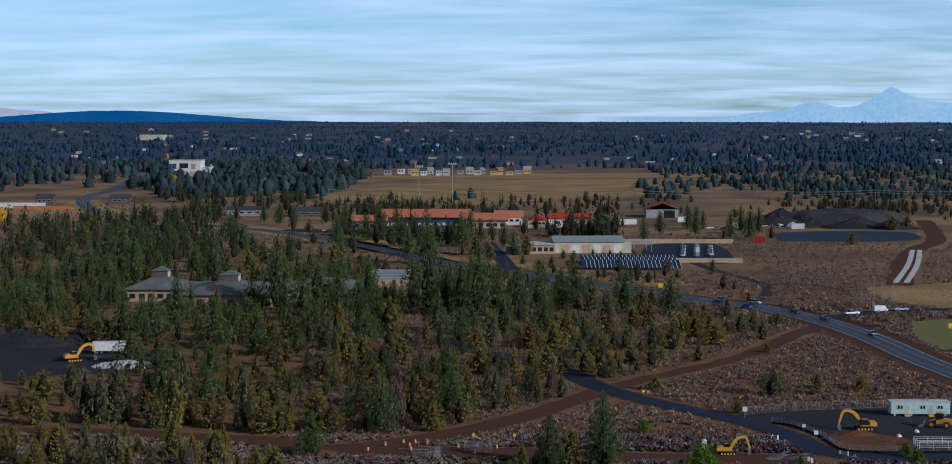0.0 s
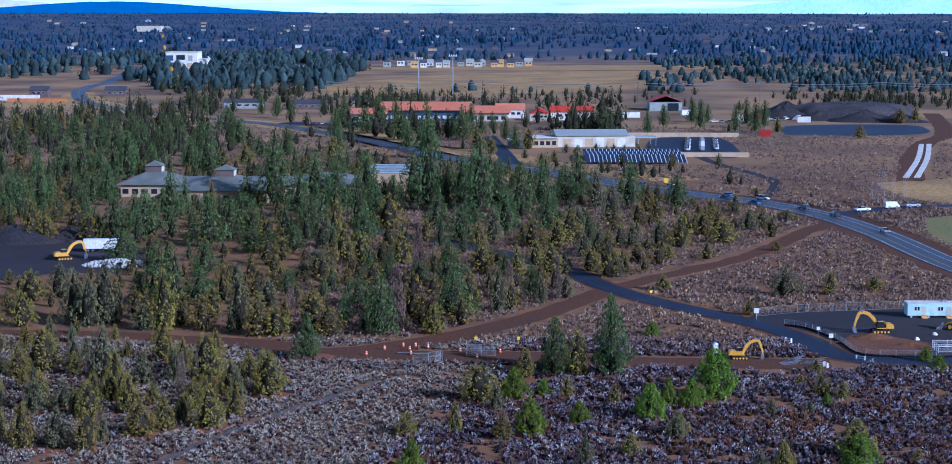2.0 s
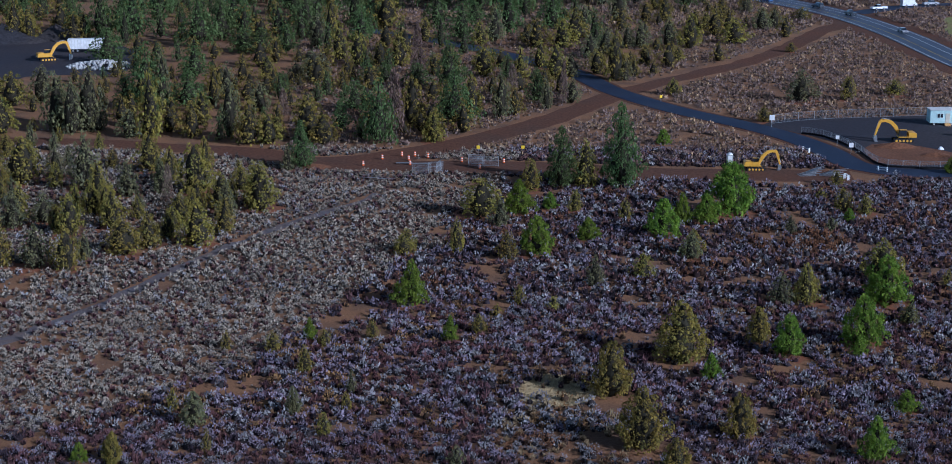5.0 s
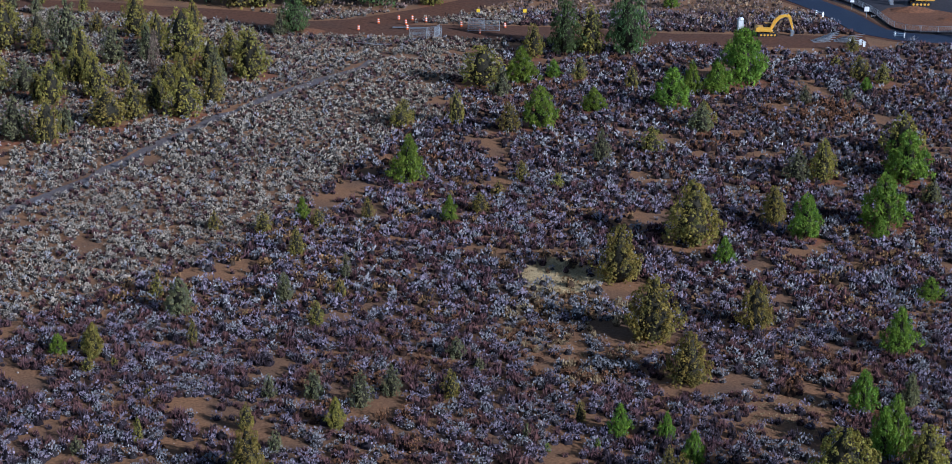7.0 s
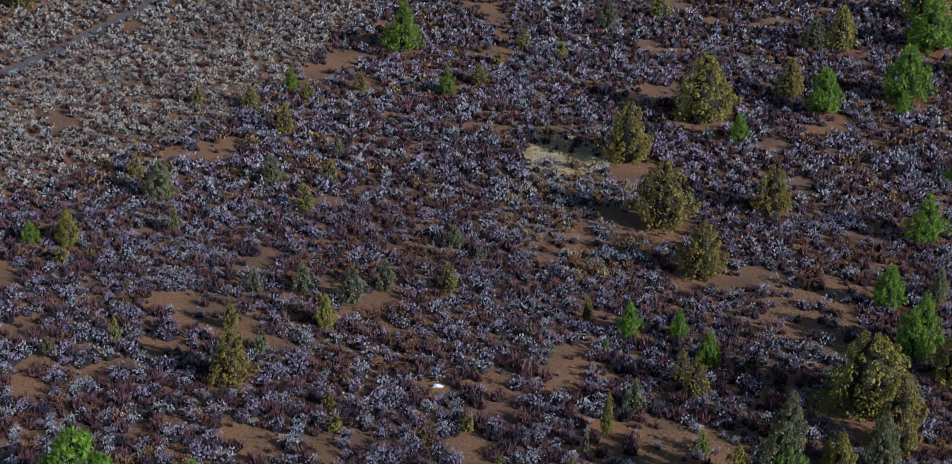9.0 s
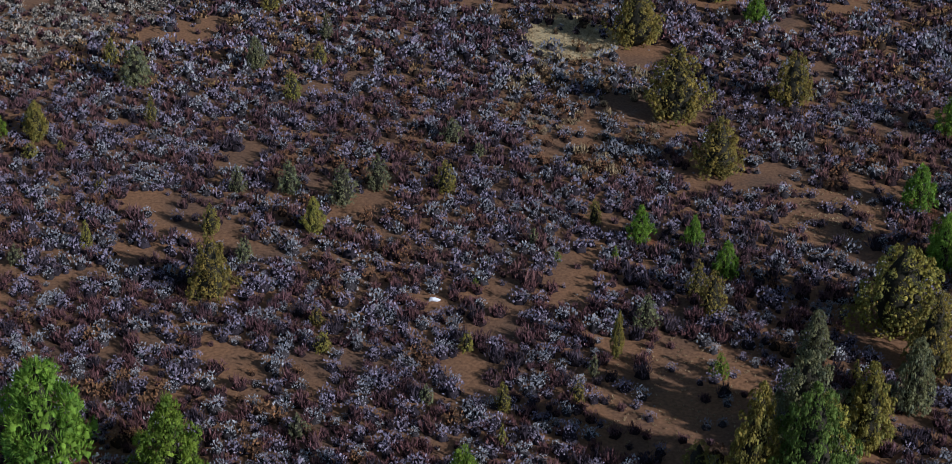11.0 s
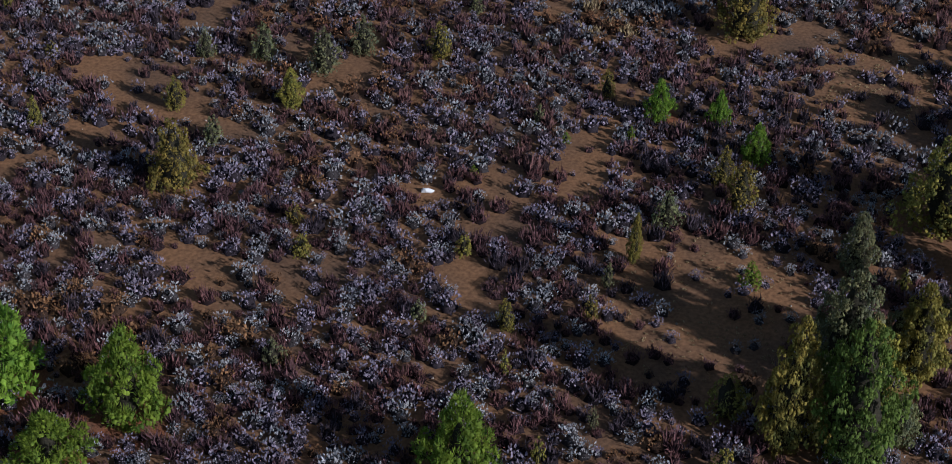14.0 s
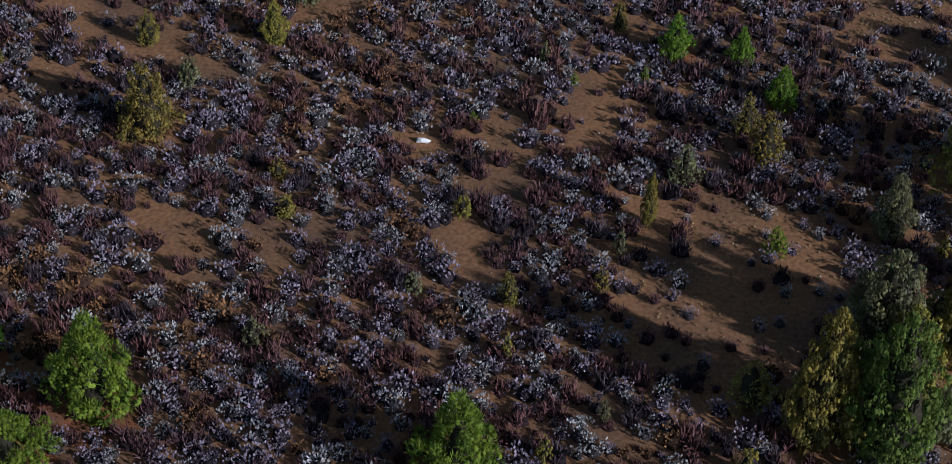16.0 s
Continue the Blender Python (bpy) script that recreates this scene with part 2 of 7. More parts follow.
def ribbon(name, points, width, z, mat, wobble=0.0, offset=0.0, step=4.0, thick=0.06):
    """A road or stripe along a line; width may be a list, one value for each point."""
    line = smooth_line(points, step)
    n = len(line)
    ws = np.interp(np.linspace(0, 1, n), np.linspace(0, 1, len(width)), width) if isinstance(width, (list, tuple)) else np.full(n, width)
    verts, faces = [], []
    for i, p in enumerate(line):
        d = (line[min(i + 1, n - 1)] - line[max(i - 1, 0)]).normalized()
        s = Vector((d.y, -d.x, 0))
        a = ws[i] / 2 + wobble * noise.noise(p * 0.13)
        b = ws[i] / 2 + wobble * noise.noise(p * 0.13 + Vector((40, 9, 3)))
        c = p + s * offset
        zz = z + rise(p.x, p.y)
        for q, h in ((c - s * (a + thick), -thick), (c - s * a, 0), (c + s * b, 0), (c + s * (b + thick), -thick)):
            verts.append((q.x, q.y, zz + h))
        if i:
            k = 4 * i
            faces += [(k - 4 + j, k - 3 + j, k + 1 + j, k + j) for j in range(3)]
    return new(name, mesh_of(name, verts, faces, [mat]))


def patch(name, outline, z, mat, wobble=1.0, step=3.0):
    """A flat piece of ground with an uneven edge."""
    line = smooth_line(list(outline) + [outline[0]], step)[:-1]
    verts = []
    cx, cy = sum(p.x for p in line) / len(line), sum(p.y for p in line) / len(line)
    for p in line:
        k = wobble * noise.noise(p * 0.2)
        d = Vector((p.x - cx, p.y - cy, 0)).normalized()
        verts.append((p.x + d.x * k, p.y + d.y * k, z + rise(p.x, p.y)))
    verts.append((cx, cy, z + rise(cx, cy)))
    n = len(line)
    return new(name, mesh_of(name, verts, [(i, (i + 1) % n, n) for i in range(n)], [mat]))


def inside(x, y, poly):
    hit = False
    j = len(poly) - 1
    for i in range(len(poly)):
        (xi, yi), (xj, yj) = poly[i], poly[j]
        if (yi > y) != (yj > y) and x < (xj - xi) * (y - yi) / (yj - yi) + xi:
            hit = not hit
        j = i
    return hit


def near_line(x, y, pts, d):
    for (ax, ay), (bx, by) in zip(pts, pts[1:]):
        vx, vy = bx - ax, by - ay
        t = max(0.0, min(1.0, ((x - ax) * vx + (y - ay) * vy) / (vx * vx + vy * vy)))
        if (x - ax - t * vx) ** 2 + (y - ay - t * vy) ** 2 < d * d:
            return True
    return False


# ---- ground: flat, rising gently towards the far plain ----
def rise(x, y):
    r = math.hypot(x - 5, y + 69)
    return 0.0 if r < 2300 else 54.0 * min(1.0, (r - 2300) / 2550.0) ** 1.15


def ground_sheet():
    radii = [0, 20, 40, 70, 100, 140, 190, 250, 320, 400, 500, 650, 850, 1100, 1400, 1800, 2100, 2300, 2500, 2750, 3000, 3300, 3600, 3900, 4200, 4500, 4800, 4900]
    seg = 96
    verts, faces = [(5, -69, 0)], []
    for r in radii[1:]:
        for k in range(seg):
            a = 2 * math.pi * k / seg
            x, y = 5 + r * math.sin(a), -69 + r * math.cos(a)
            verts.append((x, y, rise(x, y)))
    for k in range(seg):
        faces.append((0, 1 + (k + 1) % seg, 1 + k))
    for i in range(len(radii) - 2):
        for k in range(seg):
            a, b = 1 + i * seg + k, 1 + i * seg + (k + 1) % seg
            faces.append((a, b, b + seg, a + seg))
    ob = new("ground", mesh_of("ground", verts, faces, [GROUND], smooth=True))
    tagged(ob, "dry sandy high-desert ground reaching to a far plain coloured with blue haze", "ground", kind="structure")


def ground_material():
    m = material("desert_ground", (0.24, 0.122, 0.054), 0.95, scale=0.14, fine=28, spread=0.35, second=(0.12, 0.072, 0.044), amount=0.85, bump=0.5)
    n, l = m.node_tree.nodes, m.node_tree.links
    hsv = next(q for q in n if q.type == "HUE_SAT")
    tc = next(q for q in n if q.type == "TEX_COORD")
    sep = n.new("ShaderNodeSeparateXYZ")
    l.new(tc.outputs["Object"], sep.inputs[0])
    mr = n.new("ShaderNodeMapRange")
    mr.inputs["From Min"].default_value, mr.inputs["From Max"].default_value = 420, 900
    l.new(sep.outputs["Y"], mr.inputs["Value"])
    far = n.new("ShaderNodeTexNoise")
    far.inputs["Scale"].default_value, far.inputs["Detail"].default_value = 0.012, 8
    l.new(tc.outputs["Object"], far.inputs["Vector"])
    ramp = n.new("ShaderNodeValToRGB")
    for e, (pos, col) in zip(ramp.color_ramp.elements, ((0.34, (0.125, 0.084, 0.056, 1)), (0.62, (0.36, 0.225, 0.105, 1)))):
        e.position, e.color = pos, col
    l.new(far.outputs["Fac"], ramp.inputs[0])
    mix = n.new("ShaderNodeMix")
    mix.data_type = "RGBA"
    l.new(mr.outputs[0], mix.inputs["Factor"])
    l.new(hsv.outputs[0], mix.inputs["A"])
    l.new(ramp.outputs[0], mix.inputs["B"])
    # the wooded plain beyond the fields, blue haze painted into its colour
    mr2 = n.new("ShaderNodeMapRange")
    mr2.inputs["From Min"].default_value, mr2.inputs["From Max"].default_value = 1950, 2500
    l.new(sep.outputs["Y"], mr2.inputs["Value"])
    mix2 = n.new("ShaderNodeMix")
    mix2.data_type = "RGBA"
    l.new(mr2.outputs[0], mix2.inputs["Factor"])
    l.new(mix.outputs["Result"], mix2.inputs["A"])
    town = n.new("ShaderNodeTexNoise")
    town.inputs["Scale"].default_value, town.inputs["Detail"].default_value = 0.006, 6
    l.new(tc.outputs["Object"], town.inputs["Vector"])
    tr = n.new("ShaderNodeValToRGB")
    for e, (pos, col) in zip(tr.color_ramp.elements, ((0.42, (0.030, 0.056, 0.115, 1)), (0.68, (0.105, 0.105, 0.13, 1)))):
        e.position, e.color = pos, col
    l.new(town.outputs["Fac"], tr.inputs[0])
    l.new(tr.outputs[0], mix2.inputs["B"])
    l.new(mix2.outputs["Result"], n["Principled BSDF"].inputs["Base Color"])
    return m


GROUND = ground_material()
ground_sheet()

HIGHWAY = [(135, 330), (127.3, 386), (123.5, 417), (119.2, 470), (110.5, 516), (95, 553), (74.5, 578), (55.5, 606), (13, 679), (-17, 725), (-36, 766), (-70, 845), (-102, 905), (-140, 968), (-200, 1035), (-262, 1122), (-304, 1206), (-344, 1347), (-360, 1460), (-363, 1537), (-418, 1939)]
LOCAL = [(-40, 475), (-8, 440), (12, 410), (22, 391), (28.5, 368.7), (35.7, 352.2), (43.2, 338.6), (53.2, 325), (61.2, 312.5), (67.2, 297), (71, 281), (80, 275.5), (93.3, 275.5), (140, 276)]
TRACK = [(111, 489), (101, 479), (82.4, 438.6), (65, 408), (38.4, 372.7), (26.4, 352), (18, 335), (6.9, 316.3), (-9, 296), (-23, 284), (-34, 282.5), (-46, 291), (-61, 295), (-87, 301), (-150, 303)]
WORKS = [(-30, 281), (-11, 279.5), (12.6, 278), (28.6, 274.5), (47, 273.5), (68, 272)]
SIDE_ROAD = [(117, 517), (135, 534), (150, 541), (175, 546), (260, 550)]
PATH_LINE = [(-75, 150), (-57, 175.6), (-50.5, 189), (-42, 211), (-35, 227), (-25.5, 242), (-18, 256)]
ROADS = ((HIGHWAY, 9.0), (LOCAL, 4.4), (TRACK, 4.5), (WORKS, 5.5), (SIDE_ROAD, 5.0))

tagged(ribbon("road", HIGHWAY, [11, 11, 12, 16.5, 17, 14, 12, 11, 11, 11, 11, 11, 11, 11, 12, 13, 14, 14, 13, 12, 12], 0.16, SHEEN_ASPHALT), "two-lane asphalt highway with painted lines, blue sky sheen put into its colour", "road", kind="structure")
for off, mat in ((-4.9, PAINT), (4.9, PAINT)):
    tagged(ribbon("road_line", HIGHWAY[:10], [0.22] * 10, 0.175, mat, offset=off, thick=0.004), "white painted edge line on asphalt", "road line", kind="structure")
for off in (-1.9, 1.9):
    tagged(ribbon("road_line", HIGHWAY[:6], 0.2, 0.178, PAINT if off > 0 else YELLOW_PAINT, offset=off, thick=0.004), "painted turn lane line on asphalt", "road line", kind="structure")
tagged(ribbon("road_line", HIGHWAY[5:], 0.25, 0.178, YELLOW_PAINT, thick=0.004), "yellow centre line on asphalt", "road line", kind="structure")
tagged(ribbon("road_shoulder", HIGHWAY[:12], [19] * 3 + [24] * 3 + [20] * 6, 0.05, DIRT, wobble=1.5), "brown dirt verge along the highway", "verge", kind="structure")
tagged(ribbon("road_shoulder", HIGHWAY[9:18], [18, 24, 26, 30, 30, 34, 34, 30, 24], 0.04, DRY_GRASS, wobble=4.0, step=8), "straw-coloured dry verge along the far highway", "verge", kind="structure")
tagged(ribbon("road", LOCAL, 6.4, 0.12, ASPHALT, wobble=0.2), "narrow dark asphalt lane", "road", kind="structure")
tagged(ribbon("road_shoulder", LOCAL, 8.6, 0.045, DIRT, wobble=0.9), "gravelly dirt verge along the lane", "verge", kind="structure")
tagged(ribbon("dirt_track", TRACK, [7, 6.5, 6, 6, 6, 6.5, 7, 7.5, 8, 10, 9, 6.5, 6, 6, 6], 0.035, DIRT, wobble=1.2), "brown graded dirt track through sagebrush", "dirt track", kind="structure")
tagged(ribbon("dirt_track", WORKS, [9, 10, 10, 10, 10, 11], 0.03, DIRT, wobble=1.2), "wide brown graded dirt strip of the works", "dirt track", kind="structure")
tagged(ribbon("road", SIDE_ROAD, 7, 0.14, ASPHALT), "asphalt side road joining the highway", "road", kind="structure")
TROD = material("trodden_grey_soil", (0.125, 0.11, 0.112), 0.95, scale=0.3, fine=12, spread=0.3, second=(0.15, 0.105, 0.08), amount=0.8, bump=0.3)
tagged(ribbon("footpath", PATH_LINE, [1.8, 2.1, 2.4, 2.2, 1.9, 1.6, 1.3], 0.015, TROD, wobble=1.3), "grey trodden footpath between sagebrush", "footpath", kind="structure")
PAD_POLY = [(58, 322), (66, 330), (86, 333), (105, 337), (135, 340), (135, 279), (90, 278), (76, 280), (73, 296), (68, 310)]
SOIL_POLY = [(74.5, 285), (83, 282), (91, 286), (92, 295), (81, 304), (75.5, 298)]
tagged(patch("gravel_pad", PAD_POLY, 0.06, PAD, 0.8), "dark gravel yard of the building site", "gravel yard", kind="structure")
tagged(patch("bare_soil", SOIL_POLY, 0.075, RED_SOIL, 0.8), "freshly dug red-brown soil", "soil", kind="structure")
LEFT_PAD = [(-190, 470), (-146, 461), (-126, 448), (-99, 432), (-92, 405), (-93, 386), (-112, 383), (-125, 372), (-190, 380)]
tagged(patch("gravel_pad", LEFT_PAD, 0.05, PAD, 1.5), "dark bare yard in the forest", "gravel yard", kind="structure")
ORANGE_SOIL = material("bare_orange_sand", (0.30, 0.155, 0.068), 0.95, scale=0.3, fine=14, spread=0.35, second=(0.20, 0.105, 0.055), amount=0.7, bump=0.4)
for i, (cx, cy, ax, ay) in enumerate(((-59.0, 204.5, 7.0, 1.8), (-48.5, 217.2, 5.0, 1.6), (-39.5, 223.5, 3.2, 1.6), (-30.0, 265.0, 5.5, 2.6), (-23.0, 268.5, 3.5, 1.6))):
    tagged(patch("bare_soil", [(cx + ax * math.cos(k * 0.785 + 0.1), cy + ay * math.sin(k * 0.785 + 0.1) + 0.35 * ax * math.cos(k * 0.785)) for k in range(8)], 0.018 + 0.002 * i, ORANGE_SOIL, 1.2), "bare orange sand at the edge of the grove", "soil", kind="structure")
GRASS_POLY = [(5, 155), (9, 160.5), (14.5, 156), (14.5, 151), (9, 148.5), (6, 151)]
CLEARING = material("straw_clearing", (0.52, 0.40, 0.20), 0.95, scale=0.5, fine=10, spread=0.35, second=(0.34, 0.23, 0.11), amount=0.6, bump=0.5)
tagged(patch("dry_grass", GRASS_POLY, 0.012, CLEARING, 1.2), "straw-coloured dry grass clearing", "dry grass", kind="structure")


# ---- where trees stand: x, y, height, width ----
JUNIPERS_A = [
    (15.0, 78.7, 2.2, 1.3), (5.2, 79.3, 2.0, 0.7), (18.6, 81.0, 9.4, 3.5), (24.7, 81.4, 3.9, 1.9),
    (8.3, 82.1, 1.7, 0.6), (15.7, 83.3, 3.1, 2.2), (23.8, 84.8, 6.0, 3.5), (3.5, 86.3, 2.0, 0.6),
    (22.8, 86.9, 8.1, 3.8), (-9.7, 87.0, 2.0, 1.2), (26.9, 87.0, 7.0, 3.2), (25.5, 87.4, 4.5, 2.3),
    (3.6, 90.4, 2.5, 1.1), (30.6, 91.0, 6.2, 2.6), (-1.6, 91.2, 1.6, 0.9), (8.5, 91.6, 1.8, 0.9),
    (9.7, 94.5, 2.1, 0.7), (27.6, 94.7, 1.7, 0.8), (32.7, 95.8, 7.0, 3.8), (25.0, 96.4, 4.7, 2.2),
    (11.4, 97.1, 4.1, 0.9), (-9.0, 97.2, 1.9, 1.2), (1.0, 97.6, 1.7, 1.1), (-9.8, 100.7, 1.6, 1.0),
]
JUNIPERS_B = [
    (13.8, 100.8, 3.1, 1.8), (31.6, 101.1, 7.6, 5.6), (18.7, 103.0, 3.8, 2.3), (-17.9, 104.5, 5.4, 3.4),
    (17.8, 105.5, 3.1, 1.5), (39.8, 106.0, 5.3, 3.8), (-33.3, 108.5, 1.9, 1.1), (-16.2, 109.3, 1.9, 1.0),
    (-16.1, 110.1, 2.0, 1.1), (-28.5, 111.4, 2.5, 1.0), (5.9, 112.5, 1.8, 0.7), (-19.3, 113.7, 2.8, 1.4),
    (-11.3, 114.2, 3.4, 1.6), (10.8, 116.1, 2.4, 1.2), (-9.3, 118.9, 3.9, 2.4), (41.6, 120.4, 3.6, 1.6),
    (-13.9, 120.7, 3.1, 1.9), (-18.1, 120.7, 2.6, 1.3), (-29.3, 120.7, 1.2, 1.0), (-1.1, 121.2, 3.1, 1.8),
    (-6.7, 121.5, 3.4, 2.1), (21.5, 125.1, 5.7, 4.2), (-36.4, 126.3, 1.7, 1.4), (-34.0, 127.3, 1.3, 0.8),
]
JUNIPERS_C = [
    (1.5, 127.9, 1.4, 1.0), (-36.7, 129.9, 4.0, 1.9), (-0.8, 130.6, 2.4, 1.9), (-37.2, 131.2, 2.7, 2.0),
    (-27.4, 133.1, 3.2, 1.0), (18.9, 135.8, 7.3, 5.5), (-15.5, 138.6, 3.0, 1.6), (29.8, 138.9, 5.7, 3.2),
    (-30.2, 141.1, 4.5, 2.4), (-19.6, 145.5, 3.5, 1.7), (-33.5, 146.2, 2.8, 1.4), (-13.8, 146.4, 2.5, 1.3),
    (-13.7, 152.6, 3.1, 1.3), (16.6, 152.6, 7.1, 5.1), (-20.0, 160.0, 3.6, 2.2), (26.0, 165.4, 8.2, 6.5),
    (-24.9, 167.6, 2.9, 2.0), (-30.9, 168.3, 2.6, 1.6), (-18.6, 170.2, 2.4, 1.7), (36.7, 173.1, 5.1, 3.1),
    (-12.8, 173.6, 2.7, 1.6), (0.9, 176.0, 2.8, 1.9), (57.8, 180.5, 3.4, 2.2), (57.7, 181.4, 2.9, 2.3),
]
JUNIPERS_D = [
    (3.1, 183.0, 2.1, 1.7), (10.8, 186.7, 2.2, 1.7), (6.2, 189.2, 3.0, 1.6), (42.3, 189.7, 5.0, 3.3),
    (45.4, 189.7, 6.2, 3.3), (46.1, 192.2, 5.4, 3.2), (17.0, 198.5, 4.8, 2.8), (67.2, 199.0, 2.8, 1.8),
    (58.6, 202.4, 6.5, 5.2), (24.2, 202.8, 4.0, 3.0), (-60.1, 204.7, 7.3, 4.3), (-70.4, 206.3, 7.8, 4.4),
    (-65.1, 206.4, 6.8, 4.8), (-58.8, 210.1, 4.5, 2.5), (4.6, 212.8, 4.8, 2.9), (32.3, 213.5, 4.6, 3.2),
    (-53.8, 213.9, 6.0, 5.6), (-11.2, 214.6, 3.6, 2.9), (32.7, 215.3, 4.4, 3.3), (-3.2, 215.8, 5.9, 2.3),
    (-10.8, 217.2, 3.8, 3.1), (-50.6, 217.8, 6.1, 3.9), (-43.6, 219.8, 7.7, 5.9), (-48.7, 223.7, 4.7, 3.0),
]
JUNIPERS_E = [
    (-64.9, 225.5, 7.3, 4.3), (49.8, 229.4, 3.3, 2.0), (-75.0, 229.4, 6.4, 4.4), (-58.9, 229.7, 7.4, 4.3),
    (56.7, 231.6, 2.3, 1.8), (3.4, 232.9, 4.9, 3.2), (-71.0, 233.8, 5.4, 4.4), (-48.8, 235.0, 5.2, 3.7),
    (24.0, 238.4, 3.7, 2.1), (0.3, 239.4, 7.1, 6.8), (64.4, 242.7, 3.7, 2.6), (-63.9, 242.8, 8.8, 4.9),
    (-43.4, 243.1, 6.9, 4.2), (-36.9, 243.3, 9.0, 6.1), (16.0, 244.1, 4.0, 2.5), (61.1, 244.9, 4.5, 3.0),
    (-61.2, 252.3, 6.9, 4.4), (59.1, 254.3, 1.9, 1.8), (-49.8, 256.0, 9.5, 6.9), (-85.3, 256.9, 7.0, 4.8),
    (-69.9, 257.1, 10.9, 5.9), (-42.5, 258.6, 4.5, 3.8), (8.8, 259.5, 6.2, 3.5), (-82.3, 262.1, 9.3, 7.2),
]
JUNIPERS_F = [
    (18.6, 262.2, 9.1, 4.9), (63.7, 264.5, 3.1, 2.5), (-77.5, 267.4, 6.0, 4.2), (-61.7, 273.2, 7.9, 5.4),
    (-36.2, 274.7, 4.7, 2.8), (-10.1, 302.4, 6.8, 4.3), (59.7, 326.6, 3.7, 3.2), (71.9, 352.1, 7.9, 7.5),
    (83.0, 354.8, 6.1, 3.8), (43.5, 360.2, 4.1, 3.5), (95.1, 361.0, 4.1, 4.305), (82.2, 430.4, 2.9, 3.045),
]
PINES_A = [
    (1.0, 77.8, 6.4, 3.8), (-20.4, 77.8, 4.7, 3.7), (-17.1, 82.4, 6.7, 3.7), (-25.3, 84.0, 8.3, 5.5),
    (18.4, 94.9, 2.0, 1.2), (1.5, 106.3, 0.8, 0.5), (20.2, 107.9, 3.3, 1.7), (36.8, 109.7, 5.0, 2.3),
    (7.7, 110.2, 0.9, 0.6), (37.8, 110.6, 5.8, 3.1), (12.1, 110.7, 1.2, 0.6), (18.3, 112.8, 2.9, 1.4),
    (14.2, 113.5, 3.3, 1.8), (37.0, 119.0, 4.3, 2.4), (-40.3, 130.4, 2.4, 1.6), (43.3, 133.1, 5.0, 3.2),
    (49.9, 147.8, 2.7, 2.4), (29.0, 158.7, 3.4, 1.9), (48.4, 167.4, 2.9, 1.9), (39.7, 167.7, 5.7, 3.4),
    (49.8, 171.6, 6.9, 5.0), (-2.8, 172.4, 3.6, 1.7), (-20.8, 173.2, 2.9, 1.6), (-8.7, 188.7, 6.5, 3.9),
]
PINES_B = [
    (56.9, 191.2, 7.0, 5.5), (9.1, 215.3, 6.5, 4.5), (17.3, 224.8, 3.8, 3.2), (29.2, 227.0, 6.5, 4.8),
    (33.2, 235.5, 5.4, 2.9), (37.0, 235.6, 5.2, 3.7), (60.9, 238.2, 2.3, 1.7), (6.5, 241.7, 6.1, 4.4),
    (41.9, 242.3, 9.3, 7.6), (11.8, 245.0, 3.2, 2.1), (87.5, 267.5, 3.1, 3.0), (87.0, 275.7, 3.2, 2.6),
    (35.9, 301.2, 3.3, 2.8),
]
TALL_A = [
    (14.2, 261.1, 11.8, 6.2), (24.9, 261.3, 16.3, 7.4), (-33.7, 276.4, 9.7, 5.4),
]
DEAD_A = [
    (-53.2, 247.6, 6.8, 2.4),
]


# ---- trees ----
def blade_arrays(P, N, L, W, rng, droop=0.0, face=None):
    """One pointed leaf-like diamond for every point P, along N, L long and W wide, its flat side towards face."""
    n = len(P)
    N = N / np.maximum(np.linalg.norm(N, axis=1, keepdims=True), 1e-9)
    R = rng.normal(size=(n, 3))
    if face is not None:
        R = R * 0.38 + face / np.maximum(np.linalg.norm(face, axis=1, keepdims=True), 1e-9)
    S = np.cross(N, R)
    S /= np.maximum(np.linalg.norm(S, axis=1, keepdims=True), 1e-9)
    L, W = np.broadcast_to(L, (n,))[:, None], np.broadcast_to(W, (n,))[:, None]
    mid = P + N * L * 0.55 + np.cross(N, S) * W * 0.35
    tip = P + N * L - np.array([0, 0, 1.0]) * L * droop
    V = np.stack([P, mid + S * W, tip, mid - S * W], axis=1).reshape(-1, 3)
    return V, np.arange(n * 4).reshape(-1, 4)


def bud_arrays(P, N, R, H, rng):
    """One small rounded spray for every point P: three facets that meet in a tip along N, R wide and H high."""
    n = len(P)
    N = N / np.maximum(np.linalg.norm(N, axis=1, keepdims=True), 1e-9)
    S = np.cross(N, rng.normal(size=(n, 3)))
    S /= np.maximum(np.linalg.norm(S, axis=1, keepdims=True), 1e-9)
    T = np.cross(N, S)
    R, H = np.broadcast_to(R, (n,))[:, None], np.broadcast_to(H, (n,))[:, None]
    ring = []
    for k in range(6):
        a = math.pi * k / 3
        q = rng.uniform(0.8, 1.2, (n, 1)) * R
        ring.append(P + (S * math.cos(a) + T * math.sin(a)) * q * (0.86 if k % 2 == 0 else 1.0) + N * H * (0.55 if k % 2 == 0 else -0.05))
    V = np.stack([P + N * H] + ring, axis=1).reshape(-1, 3)
    quad = np.array([(0, 1, 2, 3), (0, 3, 4, 5), (0, 5, 6, 1)])
    return V, (quad[None] + np.arange(n)[:, None, None] * 7).reshape(-1, 4)


